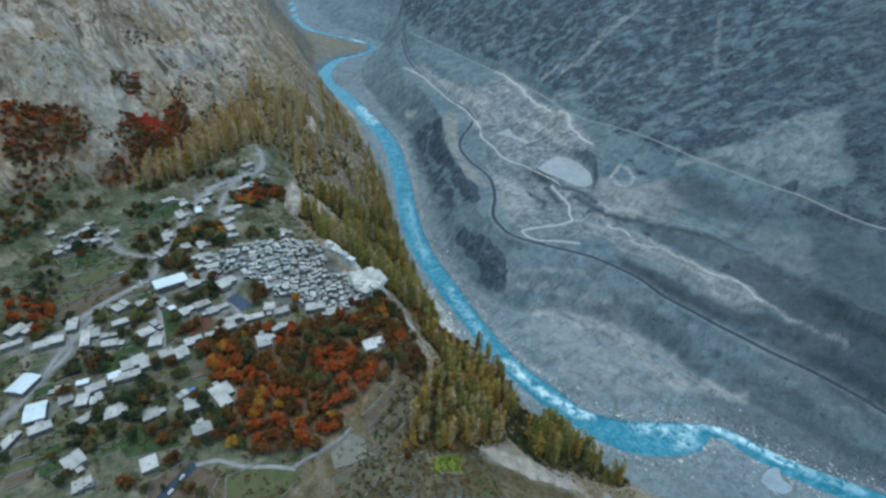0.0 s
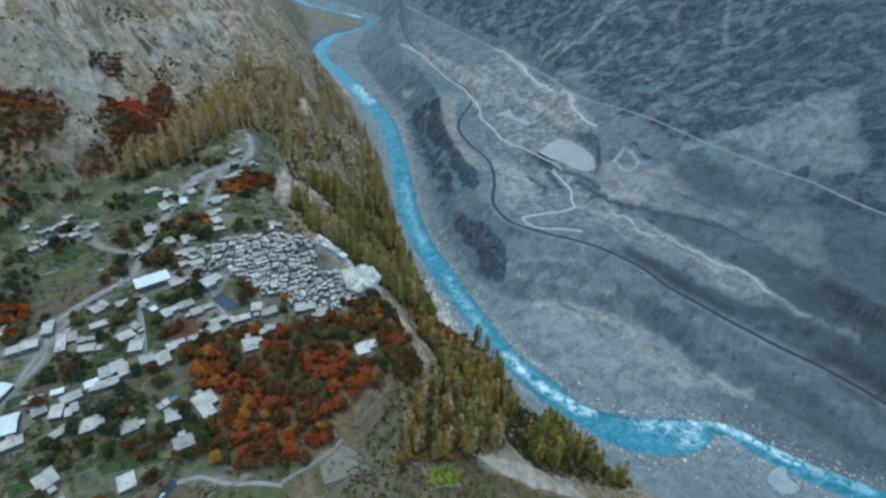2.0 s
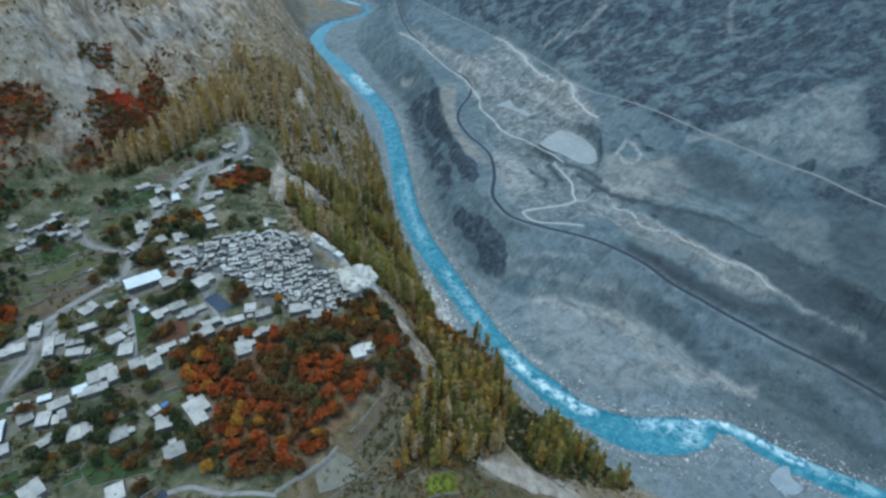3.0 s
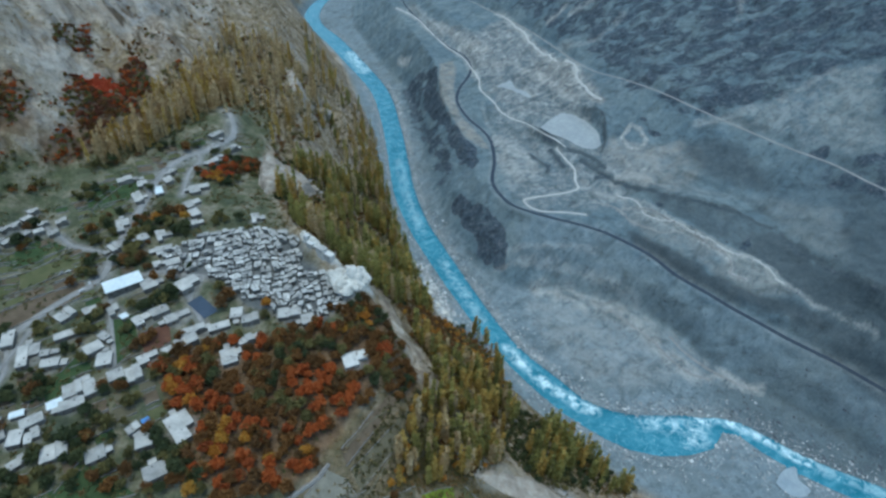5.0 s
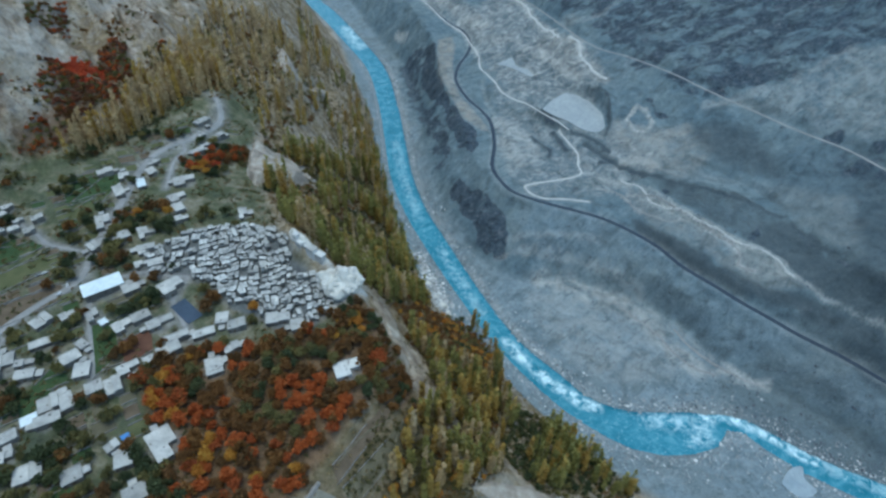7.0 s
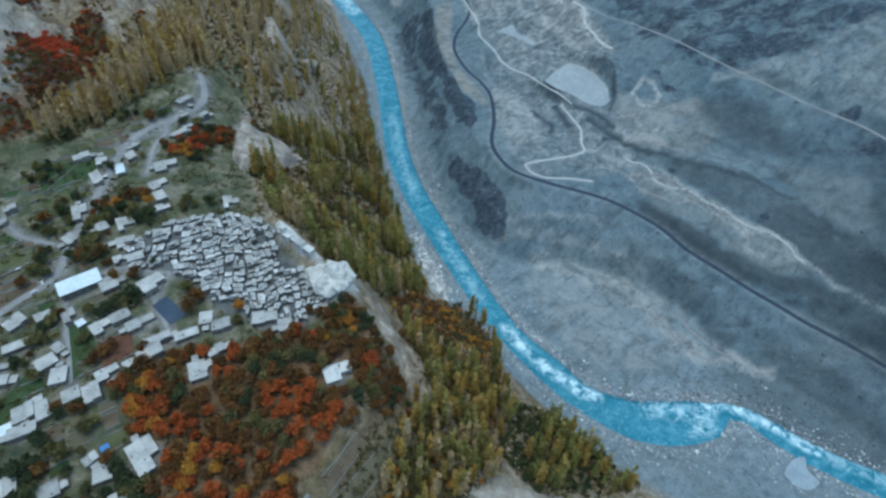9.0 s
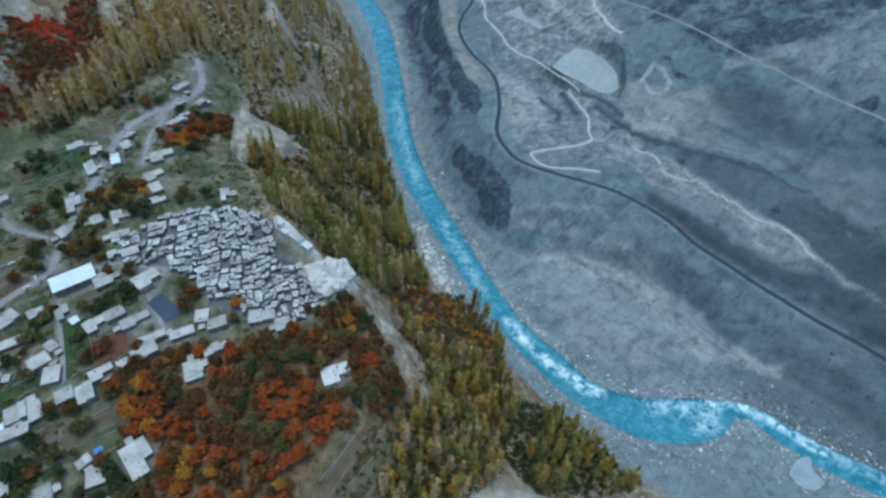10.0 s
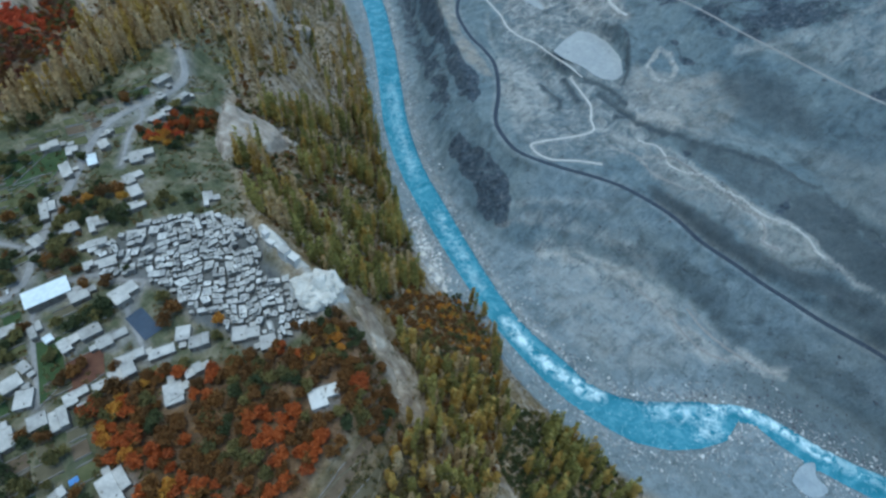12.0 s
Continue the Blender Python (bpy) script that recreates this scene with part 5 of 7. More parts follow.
def window(parent, x, y, z, turn, wide=1.1, high=1.2):
    key = "window_{:.1f}_{:.1f}".format(wide, high)
    me = bpy.data.meshes.get(key)
    if not me:
        t = 0.12
        me = boxes(key, [(-wide / 2, -0.06, 0, -wide / 2 + t, 0.12, high), (wide / 2 - t, -0.06, 0, wide / 2, 0.12, high), (-wide / 2, -0.06, high - t, wide / 2, 0.12, high), (-wide / 2, -0.1, 0, wide / 2, 0.12, t)])
        me.materials.append(TIMBER)
        pane = boxes(key + "_pane", [(-wide / 2 + t, 0.0, t, wide / 2 - t, 0.04, high - t)])
        pane.materials.append(DARK)
    w = part("window", me, None, parent, "", pose(x, y, z, 0, 0, turn))
    part("pane", bpy.data.meshes[key + "_pane"], None, w)


def house(x, y, w, d, turn, high, roof=ROOF, wall=WALL, label="", name="house", group="", shape=0, seed=0, openings=3, hatch=1):
    r = np.random.RandomState(seed)
    c, s = math.cos(radians(turn)), math.sin(radians(turn))
    corners = [(x + c * a - s * b, y + s * a + c * b) for a in (-w / 2, w / 2) for b in (-d / 2, d / 2)]
    hs = ground([p[0] for p in corners], [p[1] for p in corners])
    low, base = float(hs.min()), float(hs.mean())
    ob = thing(name, x, y, base, turn, label, "house", group)
    deep = low - base - 1.0
    blocks = [(-w / 2, -d / 2, w / 2, d / 2, high)]
    if shape == 1:      # an L with a lower wing
        k = r.uniform(0.45, 0.65)
        blocks = [(-w / 2, -d / 2, -w / 2 + w * k, d / 2, high), (-w / 2 + w * k, -d / 2 + d * r.uniform(0.3, 0.5), w / 2, d / 2, high - r.uniform(0.3, 1.2))]
    elif shape == 2:    # two heights
        k = r.uniform(-0.1, 0.2) * w
        blocks = [(-w / 2, -d / 2, k, d / 2, high), (k, -d / 2, w / 2, d / 2, high + r.uniform(0.8, 2.4))]
    for x0, y0, x1, y1, h in blocks:
        part("wall", boxes("wall", [(x0, y0, deep, x1, y1, h)], 0.06), wall, ob)
        o, t, e = 0.35, 0.3, r.uniform(0.15, 0.45)
        slab = [(x0 - o, y0 - o, h, x1 + o, y1 + o, h + t)]
        if e > 0.22:
            slab += [(x0 - o, y0 - o, h + t, x1 + o, y0 - o + 0.35, h + t + e), (x0 - o, y1 + o - 0.35, h + t, x1 + o, y1 + o, h + t + e),
                     (x0 - o, y0 - o + 0.35, h + t, x0 - o + 0.35, y1 + o - 0.35, h + t + e), (x1 + o - 0.35, y0 - o + 0.35, h + t, x1 + o, y1 + o - 0.35, h + t + e)]
        part("roof", boxes("roof", slab), roof, ob)
    x0, y0, x1, y1, h = blocks[0]
    for k in range(hatch):
        a, b, q = r.uniform(x0 + 1.2, x1 - 1.2), r.uniform(y0 + 1.2, y1 - 1.2), r.uniform(0.35, 0.6)
        part("roof_hatch", boxes("roof_hatch", [(a - q, b - q, h + 0.3, a + q, b + q, h + 0.3 + r.uniform(0.12, 0.4))]), DARK if r.uniform() < 0.65 else wall, ob, "dark roof opening" if k == 0 else "")
    n = openings
    for k in range(n):
        if k == 0:
            part("door", boxes("door", [(-0.5, -0.09, 0.1, 0.5, 0.09, 2.1)]), TIMBER, ob, "", pose((x0 + x1) / 2 + 0.2, y0, 0.0))
        else:
            window(ob, x0 + (x1 - x0) * (k - 0.5) / n, y0, 1.2, 0) if k % 2 else window(ob, x1, y0 + (y1 - y0) * 0.5, 1.2, 90)
    HOMES.append((x, y, 0.5 * math.hypot(w, d)))
    return ob


def build_hall():
    (x, y, w, d, turn), = HALL
    z = float(ground(x, y))
    ob = thing("hall", x, y, z, turn, "long village hall with a bright white metal roof", "hall")
    part("wall", boxes("wall", [(-w / 2, -d / 2, -2, w / 2, d / 2, 6.0)], 0.05), WALL, ob)
    part("roof", boxes("roof", [(-w / 2 - 0.8, -d / 2 - 0.8, 6.0, w / 2 + 0.8, d / 2 + 0.8, 6.35)]), METAL_ROOF, ob, "bright white sheet metal roof")
    for k in range(12):
        part("roof_seam", boxes("roof_seam", [(-0.06, -d / 2 - 0.8, 6.35, 0.06, d / 2 + 0.8, 6.43)]), METAL_ROOF, ob, "", pose(-w / 2 + w * (k + 0.5) / 12, 0, 0))
    for k in range(5):
        window(ob, -w / 2 + w * (k + 0.5) / 5, -d / 2, 1.6, 0, 1.8, 2.0)
    part("door", boxes("door", [(-0.09, -1.0, 0.1, 0.09, 1.0, 2.6)]), TIMBER, ob, "", pose(w / 2, 0, 0))
    HOMES.append((x, y, 0.5 * math.hypot(w, d)))


def build_metal_houses():
    for n, (x, y, w, d, turn) in enumerate(METAL):
        z = float(ground(x, y))
        big = w * d > 120
        ob = thing("shed", x, y, z, turn, "large shed under a pale blue-white metal roof" if big else "small outbuilding with a bright white metal roof", "shed")
        h = 4.5 if big else 3.2
        part("wall", boxes("wall", [(-w / 2, -d / 2, -2.5, w / 2, d / 2, h)], 0.05), WALL, ob)
        ridge = bmesh.new()
        o, rise = 0.5, 0.09 * d
        v = [ridge.verts.new(p) for p in ((-w / 2 - o, -d / 2 - o, h), (w / 2 + o, -d / 2 - o, h), (w / 2 + o, 0, h + rise), (-w / 2 - o, 0, h + rise), (w / 2 + o, d / 2 + o, h), (-w / 2 - o, d / 2 + o, h))]
        f = [ridge.faces.new([v[0], v[1], v[2], v[3]]), ridge.faces.new([v[3], v[2], v[4], v[5]]), ridge.faces.new([v[1], v[4], v[2]]), ridge.faces.new([v[0], v[3], v[5]]), ridge.faces.new([v[0], v[5], v[4], v[1]])]
        part("roof", ridge, METAL_ROOF, ob, "white sheet metal gable roof")
        window(ob, 0, -d / 2, 1.2, 0)
        part("door", boxes("door", [(-0.09, -0.9, 0.1, 0.09, 0.9, 2.2)]), TIMBER, ob, "", pose(w / 2, 0, 0))
        HOMES.append((x, y, 0.5 * math.hypot(w, d)))


def build_houses():
    n = 0
    for group, rows in (("street", STREET), ("lower", LOWER), ("west", WEST), ("north", NORTH), ("pond", POND_SIDE), ("hamlet", HAMLET)):
        for x, y, w, d, turn in rows:
            n += 1
            r = np.random.RandomState(900 + n)
            w, d = max(w, 6.0), max(d, 6.0)
            big = w * d > 190
            shape = 1 if big or r.uniform() < 0.25 else (2 if r.uniform() < 0.3 else 0)
            high = r.uniform(3.2, 4.4) + (2.2 if big and r.uniform() < 0.5 else 0)
            white = (x, y) == (-47, 356)
            label = ("white flat-roofed house among red orchard trees" if white else "large flat-roofed house with an angled wing" if big else
                     ("small flat-roofed stone house in a tight hamlet" if group == "hamlet" else ["flat-roofed plastered stone house with pale roof", "flat-roofed house with two roof levels", "low stone house with pale flat earth roof"][(0, 2, 1)[shape] if shape else r.randint(0, 3) if r.uniform() < 0.5 else 0]))
            house(x, y, w, d, turn, high, WHITE_ROOF if white else ROOF, PALE_WALL if white else WALL, label, "house", "houses of the " + group + " quarter", shape, 900 + n, 4 if w > 9 else 3, 2 if big else 1)
            if group != "hamlet" and not white and r.uniform() < 0.75:
                a, e = radians(turn + r.choice([0, 90, 180, 270])), r.uniform(3.5, 5.0)
                reach = (w / 2 if abs(math.cos(a - radians(turn))) > 0.5 else d / 2) + e / 2 + r.uniform(0.3, 1.2)
                ax, ay = x + math.cos(a) * reach, y + math.sin(a) * reach
                if inside(np.array(ax), np.array(ay), POOL) < -4 and all(math.hypot(ax - hx, ay - hy) > hr * 0.7 + 1.5 for hx, hy, hr in HOMES if math.hypot(hx - x, hy - y) > 1):
                    house(ax, ay, e, e * r.uniform(0.8, 1.3), turn + r.uniform(-5, 5), r.uniform(2.3, 2.9), ROOF, WALL, "low stone shed built against a village house", "shed", "sheds beside the village houses", 0, 1900 + n, 2, 0)


def prism(name, ring, z0, z1, grow=0.0, lip=0.0):
    """An upright block over a four-cornered plan, with a raised lip round its top where wanted."""
    c = np.mean(ring, 0)
    out = [c + (np.array(p) - c) * (1 + grow / max(0.5, np.linalg.norm(np.array(p) - c))) for p in ring]
    bm = bmesh.new()
    low, top = [bm.verts.new((*p, z0)) for p in out], [bm.verts.new((*p, z1)) for p in out]
    for k in range(4):
        bm.faces.new((low[k], low[(k + 1) % 4], top[(k + 1) % 4], top[k]))
    bm.faces.new(low[::-1])
    face = bm.faces.new(top)
    if lip:
        bmesh.ops.inset_individual(bm, faces=[face], thickness=0.35, depth=0.0)
        bmesh.ops.translate(bm, verts=face.verts[:], vec=(0, 0, -lip))
    bmesh.ops.recalc_face_normals(bm, faces=bm.faces[:])
    return bm


def old_house(ring, high, seed, label):
    r = np.random.RandomState(seed)
    c = np.mean(ring, 0)
    x, y = float(c[0]), float(c[1])
    hs = ground([p[0] for p in ring], [p[1] for p in ring])
    base = float(hs.mean())
    ob = thing("old_house", x, y, base, 0, label, "house", "houses of the old town")
    plan = [(p[0] - x, p[1] - y) for p in ring]
    part("wall", prism("wall", plan, float(hs.min()) - base - 1.0, high), OLD_WALL, ob)
    lip = r.uniform(0.15, 0.35) if r.uniform() < 0.6 else 0.0
    part("roof", prism("roof", plan, high, high + 0.28 + lip, 0.3, lip), OLD_ROOF, ob)
    reach = min(math.dist(plan[0], plan[1]), math.dist(plan[1], plan[2])) / 2
    if r.uniform() < 0.7:
        a, q, k = r.uniform(0, 6.28), r.uniform(0.3, 0.6), max(0.0, reach - 1.3) * r.uniform(0.2, 1.0)
        part("roof_hatch", boxes("roof_hatch", [(-q, -q * 0.8, high + 0.1, q, q * 0.8, high + 0.35 + r.uniform(0.1, 0.45))]), DARK if r.uniform() < 0.7 else OLD_WALL, ob, "dark roof opening", pose(math.cos(a) * k, math.sin(a) * k, 0, 0, 0, math.degrees(a)))
    if r.uniform() < 0.42 and reach > 1.9:
        k = 0.55
        up = [(p[0] * k + 0.3 * plan[0][0], p[1] * k + 0.3 * plan[0][1]) for p in plan]
        h2 = high + r.uniform(1.8, 2.6)
        part("upper_room", prism("upper_room", up, high + 0.1, h2), OLD_WALL, ob, "small room on the roof")
        part("roof", prism("roof", up, h2, h2 + 0.25, 0.25), OLD_ROOF, ob)
    (ax, ay), (bx, by) = plan[0], plan[1]
    turn = math.degrees(math.atan2(by - ay, bx - ax))
    part("door", boxes("door", [(-0.45, -0.09, 0.1, 0.45, 0.09, 1.9)]), TIMBER, ob, "", pose((ax * 0.6 + bx * 0.4), (ay * 0.6 + by * 0.4), 0, 0, 0, turn))
    if math.dist(plan[0], plan[1]) > 4.5:
        window(ob, ax * 0.25 + bx * 0.75, ay * 0.25 + by * 0.75, max(0.8, high - 1.6), turn, 0.8, 0.8)


def build_old_town():
    """Tightly packed old flat-roofed houses on the mound, with crooked lanes."""
    r = np.random.RandomState(33)
    turn0 = 20.0
    c, s = math.cos(radians(turn0)), math.sin(radians(turn0))
    ring = np.array(OLD_TOWN, float)
    loc = np.stack([ring @ (c, s), ring @ (-s, c)], 1)
    (u0, v0), (u1, v1) = loc.min(0) - 6, loc.max(0) + 6
    plots = []

    def split(a, b, e, f, depth):
        w, h = e - a, f - b
        if max(w, h) < 5.6 or (max(w, h) < 9.0 and depth > 3 and r.uniform() < 0.3):
            plots.append((a, b, e, f))
            return
        lane = 1.5 if max(w, h) > 26 else (0.9 if r.uniform() < 0.3 else 0.3)
        k = r.uniform(0.36, 0.64)
        if w * r.uniform(0.75, 1.3) > h:
            m = a + w * k
            split(a, b, m - lane / 2, f, depth + 1), split(m + lane / 2, b, e, f, depth + 1)
        else:
            m = b + h * k
            split(a, b, e, m - lane / 2, depth + 1), split(a, m + lane / 2, e, f, depth + 1)

    split(u0, v0, u1, v1, 0)

    def bend(u, v):
        u, v = np.array(float(u)), np.array(float(v))
        du, dv = 3.6 * lattice_noise(u, v, 17, 91) + 5 * lattice_noise(u, v, 45, 93), 3.6 * lattice_noise(u, v, 17, 92) + 6 * lattice_noise(u, v, 45, 94)
        a, b = float(u + du), float(v + dv)
        return (c * a - s * b, s * a + c * b)

    count = 0
    for a, b, e, f in plots:
        quad = np.array([bend(a, b), bend(e, b), bend(e, f), bend(a, f)])
        x, y = np.mean(quad, 0)
        q = radians(r.normal(0, 12))
        quad = (quad - (x, y)) @ np.array([[math.cos(q), math.sin(q)], [-math.sin(q), math.cos(q)]]) * r.uniform(0.80, 1.0) + (x, y) + r.uniform(-0.6, 0.6, (4, 2))
        if r.uniform() < 0.07 or any(math.hypot(x - a, y - b) < 6 for a, b in ((-128, 409), (-126, 396), (-162, 418), (-171, 424), (-166, 409))):
            continue
        if inside(np.array(x), np.array(y), OLD_TOWN) < 0.5 or math.hypot(x + 96, y - 452) < 11 or math.hypot(x + 66, y - 434) < 11:
            continue
        if any(math.hypot(x - hx, y - hy) < hr * 0.75 + 2.5 for hx, hy, hr in HOMES if (hx, hy) != (-92.0, 459.0)):
            continue
        count += 1
        old_house([np.array(q) for q in quad], r.uniform(2.2, 5.0), 2000 + count, ["old rubble-stone house with flat earth roof", "low old house packed between narrow lanes", "old flat-roofed house on the crowded mound"][count % 3])


def build_fort():
    """The old fort on the pale rock at the cliff's edge."""
    turn = -38.0
    x, y = -92.0, 459.0
    z = float(ground(x, y)) - 1
    ob = thing("fort", x, y, z, turn, "old pale stone fort on the cliff edge rock", "fort")
    for k, (x0, y0, x1, y1, h) in enumerate(((-19, -2.4, -12, 2.9, 4.6), (-12, -3.7, -5, 2.2, 6.6), (-5, -2.0, 2, 3.5, 5.2), (2, -3.9, 10, 2.0, 7.2), (10, -2.2, 18, 3.2, 4.0))):
        part("wall", boxes("wall", [(x0, y0, -10, x1, y1, h)], 0.15), PALE_WALL, ob)
        part("roof", boxes("roof", [(x0 - 0.3, y0 - 0.3, h, x1 + 0.3, y1 + 0.3, h + 0.4), (x0 - 0.3, y0 - 0.3, h + 0.4, x1 + 0.3, y0, h + 0.9), (x0 - 0.3, y1, h + 0.4, x1 + 0.3, y1 + 0.3, h + 0.9)]), (ROOF, WHITE_ROOF, OLD_ROOF)[k % 3], ob)
        for q in range(3):
            window(ob, x0 + (x1 - x0) * (q + 0.5) / 3, y0, h - 2.6, 0)
    part("tower", boxes("tower", [(-16, -2.4, 5.9, -11.5, 2.2, 11.5), (-16.3, -2.7, 11.5, -11.2, 2.5, 12.0)], 0.12), PALE_WALL, ob, "square watch tower")
    for q, far_side in ((-17, 2.9), (-2, 3.5), (13, 3.2)):
        window(ob, q, far_side, 2.0, 180)
    HOMES.append((x, y, 14))


# ---- fields and pools ----
def field(ring, kind, walls=True):
    ob = tagged(new("field"), CROP_WORDS[kind], "field", "terraced fields")
    part("soil", draped(ring, 0.3), CROPS[kind], ob)
    if walls:
        for a, b in list(zip(ring, ring[1:] + ring[:1]))[::2]:
            n = max(2, int(math.dist(a, b) / 3))
            bm = bmesh.new()
            dx, dy = (b[0] - a[0]) / math.dist(a, b), (b[1] - a[1]) / math.dist(a, b)
            last = None
            for k in range(n + 1):
                px, py = a[0] + (b[0] - a[0]) * k / n, a[1] + (b[1] - a[1]) * k / n
                gz = float(ground(px, py))
                h = 0.9 + 0.25 * math.sin(k * 1.7 + px)
                row = [bm.verts.new((px - dy * q, py + dx * q, gz + e)) for q, e in ((0.35, -0.5), (0.28, h), (-0.28, h), (-0.35, -0.5))]
                if last:
                    for i in range(3):
                        bm.faces.new((last[i], last[i + 1], row[i + 1], row[i]))
                else:
                    bm.faces.new(row)
                last = row
            bm.faces.new(last[::-1])
            bmesh.ops.recalc_face_normals(bm, faces=bm.faces[:])
            part("stone_edge", bm, STONE, ob, "low dry-stone wall")


TERRACES = [[(-93, 244), (-81, 254), (-70, 263), (-63, 270), (-57, 281)], [(-43, 255), (-28, 276), (-13, 300), (-5, 330)], [(-22, 247), (-11, 275), (-1, 306)], [(-41, 313), (-29, 331), (-11, 350)], [(-47, 292), (-36, 308), (-19, 323)], [(-36, 252), (-20, 282), (-7, 312)]]


def terrace_wall(points, high, thick, label):
    """A dry-stone retaining wall that follows the brow of a terrace."""
    p = smooth([(*q, 0) for q in points], 2.0)[:, :2]
    d = np.gradient(p, axis=0)
    n = np.stack([-d[:, 1], d[:, 0]], 1) / np.linalg.norm(d, axis=1)[:, None]
    g = ground(p[:, 0], p[:, 1])
    h = high * (1 + 0.2 * np.sin(np.arange(len(p)) * 1.9)) * np.minimum(1, 0.35 + 0.4 * np.minimum(np.arange(len(p)), np.arange(len(p))[::-1]))
    rows = [np.c_[p + n * q, g + e] for q, e in ((thick, -0.8), (0.7 * thick, h), (-0.7 * thick, h), (-thick, -0.8))]
    me = from_arrays("terrace_wall", np.stack(rows, 1).reshape(-1, 3), grid_faces(len(p), 4), STONE if high > 2 else EARTH_BANK, False)
    tagged(new("terrace_wall", me), label, "wall", "walls of the brow terraces")


def build_terraces():
    for k, points in enumerate(TERRACES):
        terrace_wall(points, 2.6 if k == 0 else 1.1, 1.3 if k == 0 else 0.5, "tall pale dry-stone retaining wall above a stubble plot" if k == 0 else "low grassy earth bank along a narrow stepped terrace")


def build_fields():
    for key, ring in FIELDS.items():
        field(ring, key.split("_")[0])
    # plots that fill the terrace between the houses
    r = np.random.RandomState(5)
    c, s = math.cos(radians(36)), math.sin(radians(36))
    quarter = [(-390, 300), (-300, 215), (-110, 215), (-120, 330), (-180, 400), (-250, 450), (-270, 560), (-220, 640), (-225, 700), (-290, 680), (-350, 560), (-385, 450)]
    taken = [np.mean(np.array(q), 0) for q in FIELDS.values()]
    ways = [w for k, w in WAYS.items() if k.startswith(("street", "lane"))]
    for u in np.arange(-220, 330, 17.0):
        for v in np.arange(330, 760, 13.0):
            cu, cv, w, d = u + r.uniform(-2, 2), v + r.uniform(-2, 2), r.uniform(9, 15), r.uniform(7, 11.5)
            x, y = c * cu - s * cv, s * cu + c * cv
            if inside(np.array(x), np.array(y), quarter) < 3 or inside(np.array(x), np.array(y), OLD_TOWN) > -6 or inside(np.array(x), np.array(y), WOODS["orchard"]) > 4:
                continue
            if any(math.hypot(x - hx, y - hy) < hr + 3.5 for hx, hy, hr in HOMES) or any(math.hypot(x - t[0], y - t[1]) < 13 for t in taken):
                continue
            if min(float(away(np.array(x), np.array(y), w_)[0]) for w_ in ways) < 7:
                continue
            ring = [(x + c * a * w / 2 - s * b * d / 2, y + s * a * w / 2 + c * b * d / 2) for a, b in ((-1, -1), (1, -1), (1, 1), (-1, 1))]
            field(ring, ["olive", "green", "brown", "tan", "olive", "brown", "olive"][r.randint(0, 7)])


def pool(name, ring, z, material, label, category="pool", rim=None):
    bm = bmesh.new()
    pts = smooth([(*p, 0) for p in ring + ring[:1]], 2.0)[:-1] if rim is None else [(*p, 0) for p in ring]
    top = [bm.verts.new((p[0], p[1], z)) for p in pts]
    f = bm.faces.new(top)
    bmesh.ops.triangulate(bm, faces=[f])
    bmesh.ops.recalc_face_normals(bm, faces=bm.faces[:])
    if sum(f.normal.z for f in bm.faces) < 0:
        bmesh.ops.reverse_faces(bm, faces=bm.faces[:])
    me = bpy.data.meshes.new(name)
    bm.to_mesh(me)
    bm.free()
    me.materials.append(material)
    tagged(new(name, me), label, category, kind="structure")


def build_pools():
    pool("water_pool", POOL, float(ground(-180, 408)) + 0.5, GREY_WATER, "dark still water tank beside the old town", "water", "straight")
    pool("silt_basin", BASINS["basin"], 114.4, SILT, "flat pale silt basin in the gravel workings", "basin")
    pool("basin_far", BASINS["basin_b"], 108.4, SILT, "narrow pale silt basin in the gravel workings", "basin")
    pool("water_side", SIDE_POOL, -2.0, PALE_WATER, "milky side pool on the gravel bar", "water")


# ---- rocks ----
def crag(name, x, y, size, high, seed, material, label, turn=0.0, stretch=1.0):
    bm = bmesh.new()
    bmesh.ops.create_icosphere(bm, subdivisions=4, radius=1.0)
    p = np.array([v.co[:] for v in bm.verts])
    n = sum(a * np.array([noise.noise(Vector(q) * f + Vector((seed, seed * 2, 0))) for q in p]) for f, a in ((1.3, 0.45), (3.1, 0.25), (7.0, 0.12), (14.0, 0.05)))
    p = p * (1 + n)[:, None] * (size * stretch, size, high)
    for v, q in zip(bm.verts, p):
        v.co = q
    me = bpy.data.meshes.new(name)
    bm.to_mesh(me)
    bm.free()
    me.materials.append(material)
    ob = new(name, me)
    ob.matrix_basis = pose(x, y, float(ground(x, y)) - 0.15 * high, 0, 0, turn)
    tagged(ob, label, "rock")


ROCK_FACES = ([(-193, 614), (-203, 660), (-201, 688), (-189, 691), (-175, 698), (-160, 704), (-142, 686), (-148, 653), (-158, 633), (-165, 607), (-176, 592)], [(-84, 438), (-73, 446), (-57, 450), (-45, 448), (-38, 434), (-48, 421), (-63, 412), (-78, 424)], [(46, 300), (62, 312), (96, 318), (132, 310), (140, 298), (112, 292), (70, 292)], [(-92, 556), (-72, 566), (-50, 556), (-48, 544), (-70, 545)],
              [(-119, 487), (-104, 480), (-86, 466), (-70, 452), (-78, 444), (-96, 458), (-112, 472)], [(-248, 1000), (-228, 1010), (-200, 960), (-206, 915), (-226, 925)], RIM_BARE)
TAN_ROCK = plain("tan cliff rock", [(0.27, 0.225, 0.185), (0.40, 0.345, 0.29), (0.55, 0.495, 0.425)], 0.09, 0.95, relief=1.2, fine=8.0)

